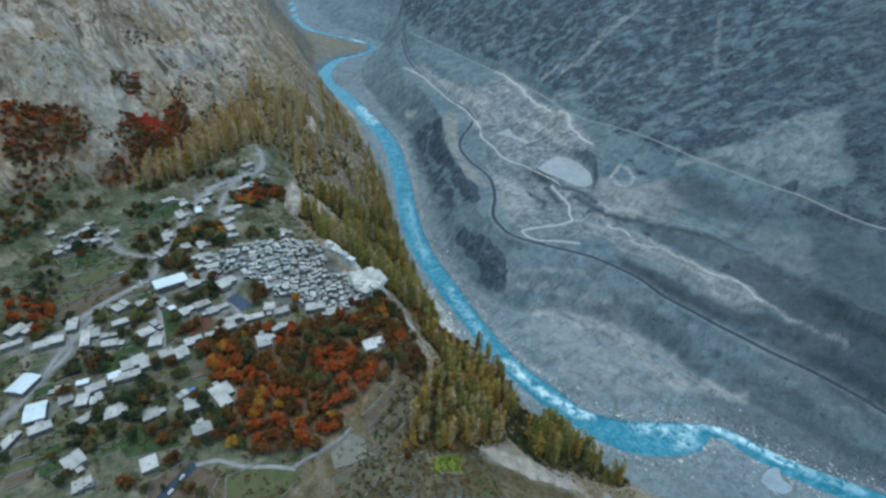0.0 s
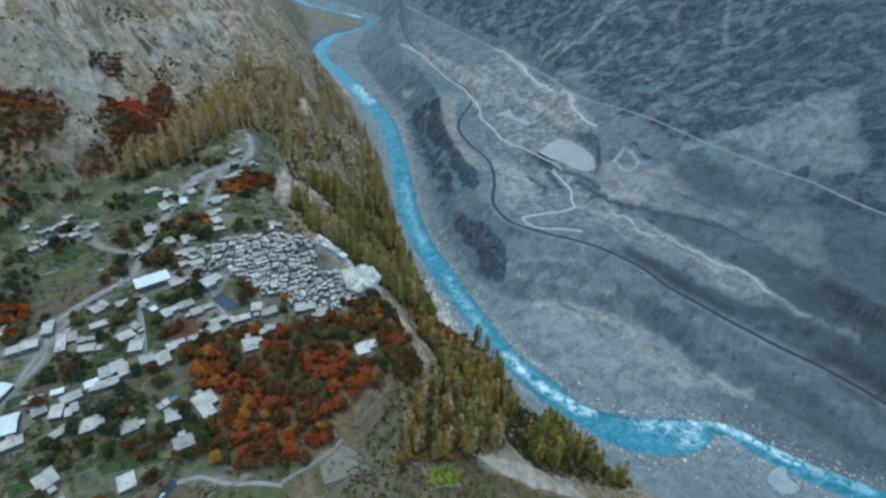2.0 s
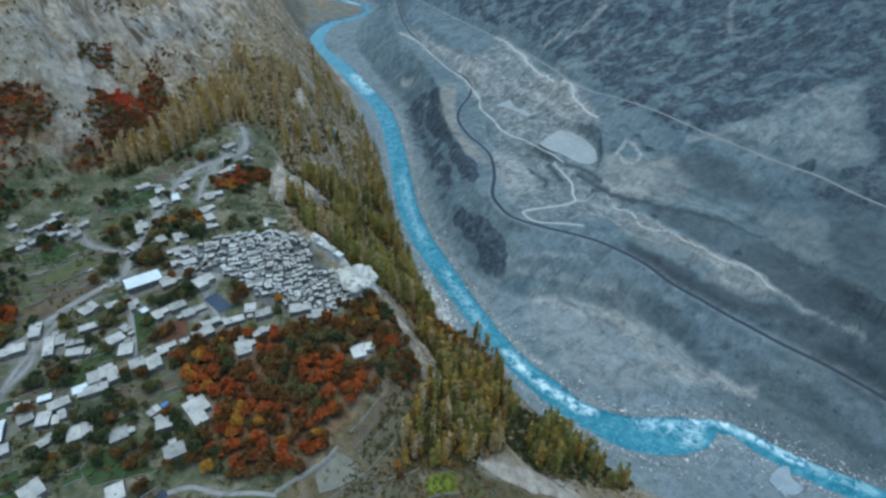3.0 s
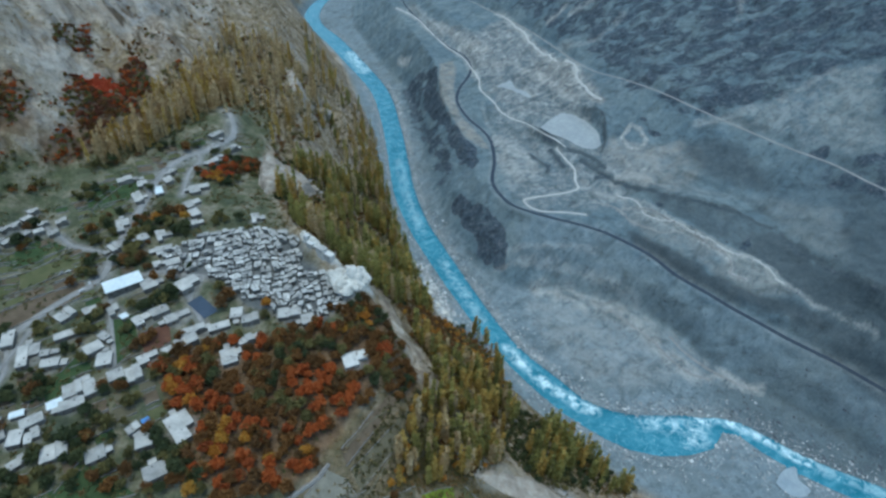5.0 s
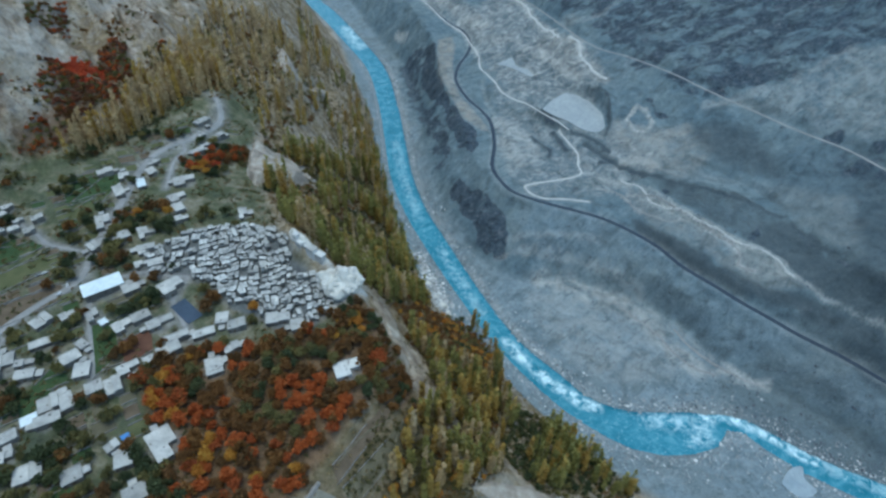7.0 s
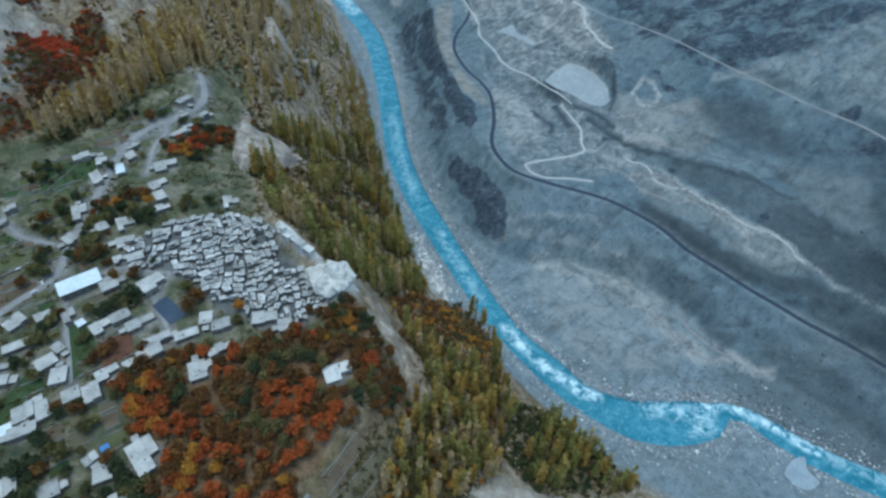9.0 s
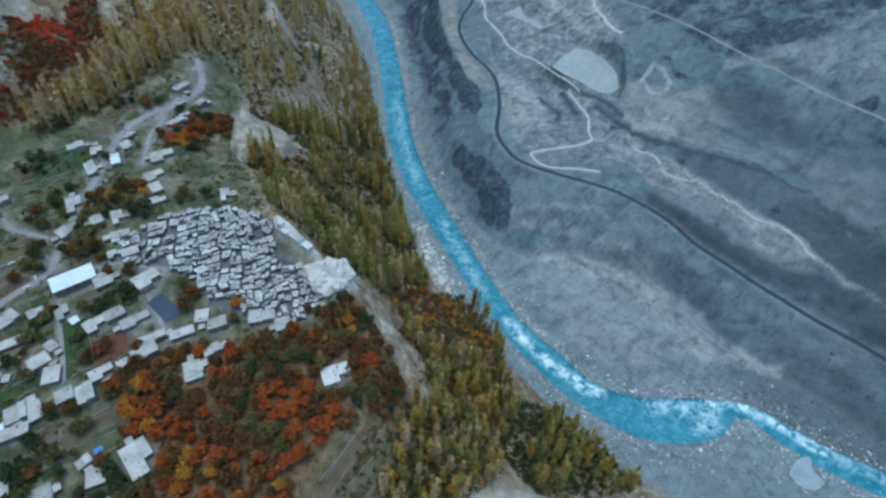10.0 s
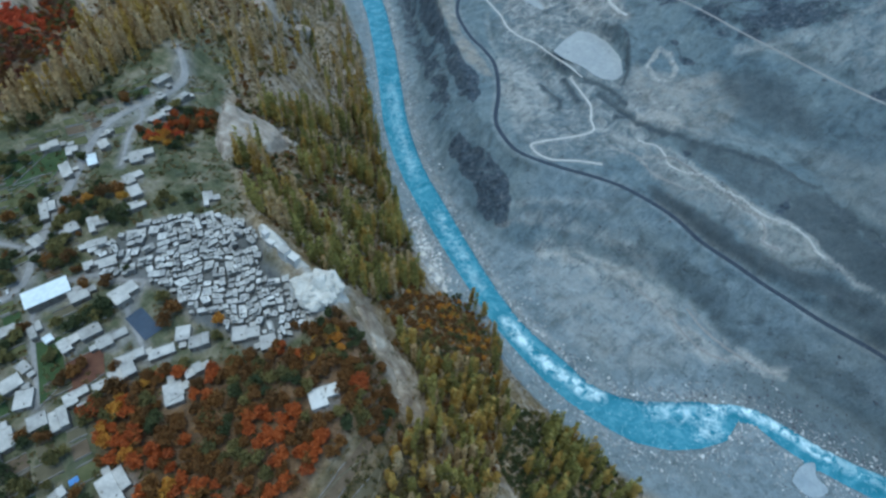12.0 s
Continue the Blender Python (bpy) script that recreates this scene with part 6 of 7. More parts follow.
EARTH_CLIFF = plain("eroded earth cliff", [(0.20, 0.15, 0.11), (0.36, 0.295, 0.225), (0.60, 0.53, 0.44)], 0.09, 0.95, relief=1.2, fine=6.0)


def rock_face(ring, high, seed, material, label, soft=7, ragged=4.0):
    """A mass of bare rock that stands out of a slope, fissured down its fall."""
    xs, ys = np.array(ring).T
    x, y = np.meshgrid(np.arange(xs.min() - 5, xs.max() + 6, 1.0), np.arange(ys.min() - 5, ys.max() + 6, 1.0))
    d = inside(x, y, ring) + ragged * rough_noise(x, y, 14, 3, seed)
    k = step01(d, -2, soft)
    z = ground(x, y) - 1.5 + k * (1.5 + high * (0.75 + 0.3 * rough_noise(x, y, 26, 3, seed + 1)) - 0.45 * high * np.abs(rough_noise(x * 0.4, y * 1.3, 11, 3, seed + 2))) + k * 0.6 * rough_noise(x, y, 4, 2, seed + 3)
    me = from_arrays("rock_outcrop", np.stack([x, y, z], -1).reshape(-1, 3), grid_faces(*x.shape), material, True)
    bm = bmesh.new()
    bm.from_mesh(me)
    low = k.ravel()
    bm.verts.ensure_lookup_table()
    bmesh.ops.delete(bm, geom=[v for v in bm.verts if low[v.index] <= 0.0], context="VERTS")
    bm.to_mesh(me)
    bm.free()
    tagged(new("rock_outcrop", me), label, "rock")


def build_crags():
    for ring, high, seed, soft, material, label in zip(ROCK_FACES, (15, 9, 5, 5, 6, 10, 4), (301, 311, 321, 331, 341, 351, 361), (7, 13, 7, 7, 5, 7, 5), (TAN_ROCK, WHITE_ROCK, TAN_ROCK, TAN_ROCK, WHITE_ROCK, TAN_ROCK, EARTH_CLIFF),
                                                       ("large tan cliff rock rising from the wooded slope", "rounded white rock dome below the old fort", "pale rock slab above the river bank", "tan rock among the slope poplars", "white rock ridge carrying the old fort", "grey tan cliff above the river", "bare brown eroded cliff edge below the fort")):
        rock_face(ring, high, seed, material, label, soft, 10.0 if ring is RIM_BARE else 4.0)
    crag("rock_outcrop", -62, 433, 15, 15, 21.0, WHITE_ROCK, "rounded white boulder dome at the cliff edge", -30, 1.2)
    for k, (x, y, size, high, turn, stretch) in enumerate(((-198, 684, 7, 9, 60, 1.2), (-150, 690, 7, 6, -20, 1.3),
                                                           (-205, 1040, 14, 16, 60, 1.4),
                                                           (30, 606, 6, 3.5, 30, 1.5), (22, 622, 4, 3, 70, 1.3), (38, 592, 4, 3, 10, 1.2), (10, 648, 4, 2.5, 50, 1.4))):
        crag("rock_outcrop", x, y, size, high, 3.0 + k, TAN_ROCK if y > 650 else WHITE_ROCK, "pale limestone outcrop on the wooded cliff slope" if y > 300 and x < 0 else "pale boulder outcrop above the river bank", turn, stretch)


def stones(name, places, sizes, material, label, seed):
    """Many loose stones in one mesh: squashed, dented eight-sided lumps."""
    r = np.random.RandomState(seed)
    base = np.array([(1, 0, 0), (0.7, 0.7, 0.1), (0, 1, 0), (-0.7, 0.7, -0.1), (-1, 0, 0), (-0.7, -0.7, 0.1), (0, -1, 0), (0.7, -0.7, 0), (0.35, 0.3, 0.75), (-0.4, 0.25, 0.8), (0.0, -0.4, 0.7), (0, 0, -0.6)])
    faces = [(0, 1, 8), (1, 2, 8), (2, 9, 8), (2, 3, 9), (3, 4, 9), (4, 5, 9), (5, 10, 9), (5, 6, 10), (6, 7, 10), (7, 0, 8), (7, 8, 10), (8, 9, 10)]
    n = len(places)
    a = r.uniform(0, 6.28, n)
    v = base[None] * (1 + r.uniform(-0.3, 0.3, (n, 12, 3))) * (sizes * r.uniform(0.7, 1.3, n))[:, None, None] * (1, 0.75, 0.6)
    x = v[..., 0] * np.cos(a)[:, None] - v[..., 1] * np.sin(a)[:, None] + places[:, None, 0]
    y = v[..., 0] * np.sin(a)[:, None] + v[..., 1] * np.cos(a)[:, None] + places[:, None, 1]
    z = v[..., 2] + ground(places[:, 0], places[:, 1])[:, None] + 0.1 * sizes[:, None]
    f = (np.array(faces)[None] + 12 * np.arange(n)[:, None, None]).reshape(-1, 3)
    me = from_arrays(name, np.stack([x, y, z], -1).reshape(-1, 3), f, material, False, [("tone", np.repeat(np.clip(r.beta(1.1, 1.6, n), 0.02, 1), 12))])
    tagged(new(name, me), label, "stones", kind="stuff")


def build_stones():
    r = np.random.RandomState(12)
    # along both banks
    pts, sz = [], []
    sel = bed[(bed[:, 1] < 1500)]
    hw = half[bed[:, 1] < 1500]
    sd = side[bed[:, 1] < 1500]
    for k, (b, w, s) in enumerate(zip(sel, hw, sd)):
        if b[0] > 620:
            continue
        for q in range(34):
            e = (w + 0.5 + r.exponential(6.0)) * (1 if r.uniform() < 0.55 else -1)
            p = b[:2] + s * e + r.uniform(-4, 4, 2)
            pts.append(p)
            sz.append(min(2.0, 0.4 + r.exponential(0.4)))
    for count, lo, hi, reach, top in ((900, (140, 330), (430, 480), 45, 99), (2600, (150, 325), (430, 450), 60, 10)):
        c = r.uniform(lo, hi, (count, 2))
        d, w = away(c[:, 0], c[:, 1], np.c_[bed[::3, :2], half[::3]])
        c = c[(d > w + 1) & (d < reach) & (ground(c[:, 0], c[:, 1]) < top)]
        pts += list(c)
        sz += list(np.minimum(1.8, 0.3 + r.exponential(0.32, len(c))))
    heap, big = [], []
    for q in range(620):
        k = r.uniform(0, 1)
        heap.append(np.array((-8 + 46 * k, 718 - 112 * k)) + r.normal(0, 1, 2) * (5, 8))
        big.append(min(3.0, 0.7 + r.exponential(0.8)))
    for q in range(220):
        heap.append(np.array((29, 612)) + r.normal(0, 1, 2) @ np.array([[9, -16], [6, 4]]))
        big.append(r.uniform(0.8, 2.4))
    heap, big = np.array(heap), np.array(big)
    d, w = away(heap[:, 0], heap[:, 1], np.c_[bed[::3, :2], half[::3]])
    stones("bank_boulders", heap[d > w], big[d > w], PALE_RUBBLE, "white boulders heaped below the wooded slope", 6)
    stones("river_stones", np.array(pts), np.array(sz), RUBBLE, "grey and white boulders strewn along the river banks", 3)
    # slopes of the bare side
    gx, gy = r.uniform(-20, 800, 9000), r.uniform(420, 1500, 9000)
    z = ground(gx, gy)
    ok = (inside(gx, gy, east_ring) > 25) & (((z > 25) & (z < 75)) | (z > 190) | (r.uniform(size=9000) < 0.12)) & (away(gx, gy, road_line[::3])[0] > 8) & (away(gx, gy, track_line[::3])[0] > 6)
    p = np.stack([gx[ok], gy[ok]], 1)
    bx, by = r.uniform(300, 560, 2600), r.uniform(380, 500, 2600)
    d, w = away(bx, by, np.c_[bed[::3, :2], half[::3]])
    near_bank = (inside(bx, by, east_ring) > 0) & (d > w + 1) & (r.uniform(size=2600) < np.exp(-(d - w) / 26))
    p = np.concatenate([p, np.stack([bx[near_bank], by[near_bank]], 1)])
    stones("scree_stones", p, np.minimum(1.9, 0.4 + r.exponential(0.45, len(p))), DARK_RUBBLE, "dark slate boulders scattered over bare slopes", 4)


# ---- trees ----
def clumps(centres, wide, tall, seed, flat=0.0):
    """Leaf clumps, one uneven quad each."""
    r = np.random.RandomState(seed)
    n = len(centres)
    u = r.normal(size=(n, 3))
    u /= np.linalg.norm(u, axis=1)[:, None]
    w = r.normal(size=(n, 3))
    w[:, 2] += flat
    w -= (w * u).sum(1)[:, None] * u
    w /= np.linalg.norm(w, axis=1)[:, None]
    sw, st = wide * r.uniform(0.6, 1.4, n), tall * r.uniform(0.6, 1.4, n)
    quad = np.array([(-1, -1), (1, -0.8), (0.8, 1), (-0.9, 0.9)]) * 0.5
    v = centres[:, None] + quad[None, :, :1] * (u * sw[:, None])[:, None] + quad[None, :, 1:] * (w * st[:, None])[:, None]
    return v.reshape(-1, 3), np.arange(4 * n).reshape(n, 4)


def broad_points(radius, high, seed, count):
    r = np.random.RandomState(seed)
    lobes = []
    for k in range(9):
        a, q = r.uniform(0, 6.28), radius * r.uniform(0.2, 0.68)
        lobes.append((math.cos(a) * q, math.sin(a) * q, high * r.uniform(0.42, 0.80), radius * r.uniform(0.28, 0.55)))
    lobes.append((0, 0, high * 0.76, radius * 0.5))
    lobe = np.array(lobes)[np.arange(count) % len(lobes)]
    d = r.normal(size=(count, 3))
    d /= np.linalg.norm(d, axis=1)[:, None]
    d[:, 2] = d[:, 2] * 0.8 + 0.15
    return lobe[:, :3] + d * (lobe[:, 3] * r.uniform(0.5, 1.2, count))[:, None]


def poplar_points(radius, high, seed, count):
    r = np.random.RandomState(seed)
    t = r.uniform(0.08, 1.0, count)
    prof = radius * np.minimum(1, 2.2 * t + 0.25) * np.clip(1.04 - t, 0.02, 1)**0.38
    a, q = r.uniform(0, 6.28, count), np.sqrt(r.uniform(0.25, 1, count))
    sway = 0.25 * np.sin(5 * t + seed)
    return np.stack([np.cos(a) * q * prof + sway, np.sin(a) * q * prof, t * high], 1)


def trunk_mesh(name, high, thick, limbs, seed):
    r = np.random.RandomState(seed)
    bm = bmesh.new()

    def stem(a, b, ra, rb):
        d = Vector(b) - Vector(a)
        m = Matrix.Translation((Vector(a) + Vector(b)) / 2) @ d.to_track_quat("Z", "Y").to_matrix().to_4x4()
        bmesh.ops.create_cone(bm, segments=6, radius1=ra, radius2=rb, depth=d.length, matrix=m, cap_ends=True)

    stem((0, 0, -0.8), (0.1, 0.05, high), thick, thick * 0.45)
    for k in range(limbs):
        a, h = r.uniform(0, 6.28), high * r.uniform(0.55, 0.98)
        stem((0.06, 0.03, h * 0.95), (math.cos(a) * high * 0.5, math.sin(a) * high * 0.5, h + high * r.uniform(0.35, 0.7)), thick * 0.45, thick * 0.12)
    me = bpy.data.meshes.new(name)
    bm.to_mesh(me)
    bm.free()
    me.materials.append(BARK)
    return me


TREE_BOOK = {}


def tree_kind(kind, tint, variants, count):
    key = (kind, tint)
    if key not in TREE_BOOK:
        made = []
        for k in range(variants):
            seed = 100 * len(TREE_BOOK) + k
            r = np.random.RandomState(seed)
            if kind == "broad":
                rad, high = r.uniform(4.2, 5.6), r.uniform(7.5, 10.0)
                v, f = clumps(broad_points(rad, high, seed, count), 1.15, 1.0, seed)
                tm = trunk_mesh("trunk", high * 0.4, 0.22, 5, seed)
            else:
                rad, high = r.uniform(1.7, 2.4), r.uniform(20, 28)
                v, f = clumps(poplar_points(rad, high, seed, count), 1.1, 2.8, seed, 1.4)
                tm = trunk_mesh("trunk", high * 0.7, 0.25, 4, seed)
            made.append((tm, from_arrays("crown", v, f, LEAVES[tint], False)))
        TREE_BOOK[key] = made
    return TREE_BOOK[key]


TREE_NAMES = {"red": "apricot_tree", "scarlet": "apricot_tree", "rust": "cherry_tree", "orange": "walnut_tree", "olive": "mulberry_tree", "green": "willow_tree"}
TREE_WORDS = {"scarlet": "apricot tree with scarlet autumn leaves", "red": "apricot tree with crimson autumn leaves", "rust": "fruit tree with rusty brown autumn leaves", "orange": "fruit tree with bright orange autumn leaves", "olive": "broad tree with fading olive leaves",
              "green": "broad tree with dark green leaves", "ochre": "tall slender poplar with ochre leaves", "gold": "tall slender poplar with golden brown leaves", "mossy": "tall slender poplar with yellow-green leaves"}


def tree(kind, tint, x, y, scale, turn, seed, group):
    tm, cm = tree_kind(kind, tint, 5 if kind == "broad" else 4, 440 if kind == "broad" else 210)[seed % (5 if kind == "broad" else 4)]
    z = float(ground(x, y))
    name = "poplar" if kind == "poplar" else TREE_NAMES[tint]
    words = TREE_WORDS[tint] if kind == "broad" or tint in ("ochre", "gold", "mossy") else "tall dark green poplar on the lower slope"
    ob = thing(name, x, y, z, turn, words, "tree", group)
    ob.scale = (scale, scale, scale * (0.9 + 0.02 * (seed % 11)))
    part("trunk", tm, None, ob)
    part("crown", cm, None, ob)


BARE_SPOTS = [(ring, (min(a for a, _ in ring) - 1, min(b for _, b in ring) - 1, max(a for a, _ in ring) + 1, max(b for _, b in ring) + 1)) for ring in (RIM_BARE, *ROCK_FACES[:-1])]


def free(x, y, gap):
    for ring, (x0, y0, x1, y1) in BARE_SPOTS:
        if x0 < x < x1 and y0 < y < y1 and inside(np.array(x), np.array(y), ring) > -1.0:
            return False
    return all(math.hypot(x - hx, y - hy) > hr * 0.8 + gap for hx, hy, hr in HOMES)


def grove(ring, spacing, mix, group, seed, kind="broad", size=(0.75, 1.2), keep=1.0, gap=2.0):
    r = np.random.RandomState(seed)
    tints, odds = zip(*mix)
    patch = lambda x, y: float(lattice_noise(np.array(x), np.array(y), 26, seed))
    for n, (x, y) in enumerate(scatter(ring, spacing, seed, keep)):
        if not free(x, y, gap) or (kind == "poplar" and inside(np.array(x), np.array(y), WOODS["rust_band"]) > 0):
            continue
        p = np.cumsum(odds) / sum(odds)
        tint = tints[int(np.searchsorted(p, min(0.999, max(0, 0.5 + 0.6 * patch(x, y) + r.uniform(-0.28, 0.28)))))]
        tree(kind, tint, x, y, r.uniform(*size), r.uniform(0, 360), r.randint(0, 1000), group)


def poplar_stuff(name, zones, label, seed):
    """The farther poplars, in one mesh for each colour."""
    r = np.random.RandomState(seed)
    for tint, spots in zones.items():
        vs, fs, tones, at = [], [], [], 0
        for x, y in spots:
            s = r.uniform(0.8, 1.45)
            v, f = clumps(poplar_points(1.9 * s, 27.0 * s, r.randint(0, 9999), 70), 1.1, 3.4, r.randint(0, 9999), 1.4)
            v[:, :2] += (x, y)
            v[:, 2] += float(ground(x, y))
            tones.append(np.full(len(v), np.clip(0.5 + 0.5 * float(lattice_noise(np.array(x), np.array(y), 22, 91)) + r.uniform(-0.35, 0.35), 0.02, 1)))
            vs.append(v)
            fs.append(f + at)
            at += len(v)
        if vs:
            tagged(new(name, from_arrays(name, np.vstack(vs), np.vstack(fs), LEAVES[tint], False, [("tone", np.concatenate(tones))])), label, "trees", kind="stuff")


def broad_stuff(name, spots, label, seed):
    """Trees of a far grove, in one mesh for each colour."""
    r = np.random.RandomState(seed)
    for tint in sorted({t for _, _, t, _ in spots}):
        vs, fs, tones, at = [], [], [], 0
        for x, y, t, s in spots:
            if t != tint:
                continue
            v, f = clumps(broad_points(4.6 * s, 8.5 * s, r.randint(0, 9999), 90), 1.7 * s, 1.5 * s, r.randint(0, 9999))
            v[:, :2] += (x, y)
            v[:, 2] += float(ground(x, y)) - 0.6
            tones.append(np.full(len(v), np.clip(0.5 + 0.5 * float(lattice_noise(np.array(x), np.array(y), 22, 92)) + r.uniform(-0.35, 0.35), 0.02, 1)))
            vs.append(v)
            fs.append(f + at)
            at += len(v)
        tagged(new(name, from_arrays(name, np.vstack(vs), np.vstack(fs), LEAVES[tint], False, [("tone", np.concatenate(tones))])), label, "trees", kind="stuff")


def build_trees():
    grove(WOODS["orchard"], 7.6, [("green", 0.4), ("olive", 1.7), ("rust", 4.2), ("red", 3.2), ("orange", 0.9), ("rust", 1)], "orchard below the old town", 1, size=(0.8, 1.25), keep=0.95)
    grove(WOODS["red_corner"], 6.0, [("rust", 3), ("red", 3), ("scarlet", 2), ("orange", 0.7)], "orange red trees by the upper street", 5, size=(0.65, 1.0), keep=0.95)
    grove(WOODS["red_lane"], 9.0, [("rust", 2), ("red", 3)], "red trees by the lane", 6)
    grove(WOODS["rim_wood"], 6.0, [("olive", 3), ("rust", 3), ("green", 2), ("orange", 0.6)], "trees on the cliff edge", 8, size=(0.55, 1.0), keep=0.95)
    q = np.random.RandomState(30)
    hillside = []
    for zone, gap, tints, size in (("red_core", 3.2, ("red", "scarlet", "scarlet", "scarlet"), (0.4, 0.8)), ("red_bank", 3.2, ("rust", "maroon", "maroon", "rust", "red", "maroon", "olive"), (0.3, 0.8)), ("red_slope", 3.8, ("olive", "rust", "maroon", "red", "rust", "olive"), (0.3, 0.8)), ("red_nook", 3.8, ("olive", "rust", "maroon", "red"), (0.3, 0.8)),
                                   ("mixed_edge", 6.2, ("olive", "rust", "green", "rust", "olive"), (0.5, 1.1)), ("ochre_row", 17.0, ("olive", "rust", "green"), (0.5, 0.9)), ("golden_slope", 7.5, ("rust", "olive", "rust", "orange", "olive"), (0.45, 0.95)),
                                   ("dark_slope", 7.0, ("green", "green", "olive"), (0.5, 0.9)), ("olive_slope", 8.0, ("green", "olive", "rust", "olive", "green", "rust"), (0.4, 0.9)), ("rust_band", 6.2, ("rust", "rust", "olive", "green", "rust", "orange", "rust"), (0.4, 0.95)), ("ochre_upper", 9.0, ("rust", "olive", "olive", "rust"), (0.3, 0.9)), ("brush", 13.0, ("olive", "green", "olive"), (0.3, 0.6)), ("foot_scrub", 4.6, ("rust", "olive", "rust", "olive", "rust", "red"), (0.2, 0.7)), ("brown_band", 6.5, ("rust", "olive", "rust", "rust"), (0.2, 0.7)), ("upper_band", 7.0, ("rust", "olive", "olive", "rust"), (0.2, 0.6)), ("scrub_hill", 13.0, ("olive", "rust", "olive", "olive", "rust"), (0.12, 0.45))):
        for x, y in scatter(WOODS[zone], gap, 43, 0.85):
            if free(x, y, 2) and (zone != "red_bank" or inside(np.array(x), np.array(y), WOODS["red_core"]) < 0) and (not zone.startswith("red_") or lattice_noise(np.array(x), np.array(y), 17, 101) > -0.5) and (zone not in ("foot_scrub", "brown_band", "upper_band") or lattice_noise(np.array(x), np.array(y), 24, 103) > (-0.15 if zone == "foot_scrub" else 0.2)) and (zone != "mixed_edge" or lattice_noise(np.array(x), np.array(y), 30, 99) > -0.15) and (zone != "scrub_hill" or MASKS["scrub"][nearest_row(YS, y), nearest_row(XS, x)] > 0.6):
                pick = min(len(tints) - 1, max(0, int(len(tints) * (0.5 + 0.6 * float(lattice_noise(np.array(x), np.array(y), 30, 44)) + q.uniform(-0.3, 0.3)))))
                hillside.append((x, y, tints[pick], q.uniform(*size)))
    broad_stuff("hillside_wood", hillside, "mixed autumn trees covering the steep hillside", 45)
    village = [(-385, 300), (-310, 215), (-110, 215), (-120, 330), (-180, 395), (-260, 470), (-225, 540), (-200, 660), (-225, 700), (-290, 680), (-350, 560), (-385, 450)]
    ways = [w for k, w in WAYS.items() if k.startswith(("street", "lane"))]
    r = np.random.RandomState(77)
    for x, y in scatter(village, 7.6, 9, 0.85):
        if float(lattice_noise(np.array(x), np.array(y), 24, 98)) > 0.08 and free(x, y, 2.0) and min(float(away(np.array(x), np.array(y), w)[0]) for w in ways) > 5 and inside(np.array(x), np.array(y), POOL) < -4 and inside(np.array(x), np.array(y), WOODS["orchard"]) < 0 and inside(np.array(x), np.array(y), OLD_TOWN) < -3:
            tree("broad", ("olive", "green", "green", "rust", "olive", "green", "green", "olive", "green", "rust", "olive")[r.randint(0, 11)], x, y, r.uniform(0.5, 1.15), r.uniform(0, 360), r.randint(0, 1000), "trees between the village houses")
    for x, y, tint, s in ((-128, 409, "orange", 0.95), (-126, 396, "olive", 0.9), (-162, 416, "rust", 1.45), (-172, 425, "olive", 1.15), (-164, 407, "rust", 1.2), (-212, 452, "green", 0.5), (-238, 500, "green", 0.95), (-228, 497, "green", 0.9), (-205, 517, "olive", 0.9), (-196, 521, "olive", 0.85),
                          (-225, 305, "green", 1.15), (-217, 300, "green", 1.0), (-222, 322, "green", 0.95), (-212, 328, "green", 0.9), (-196, 318, "olive", 0.8), (-285, 318, "green", 0.95), (-276, 322, "green", 0.9), (-228, 400, "green", 0.9), (-215, 410, "green", 0.8), (-252, 524, "rust", 1.7), (-246, 510, "olive", 1.3), (-262, 516, "orange", 1.1), (-231, 507, "green", 1.4),
                          (-208, 374, "rust", 0.8), (-217, 366, "rust", 0.8), (-262, 384, "green", 0.8), (-255, 377, "olive", 0.8), (-186, 346, "rust", 0.9), (-176, 352, "orange", 0.8), (-192, 336, "olive", 0.8), (-180, 333, "orange", 0.9)):
        tree("broad", tint, x, y, s, x * 7 % 360, int(abs(x)), "trees between the village houses")
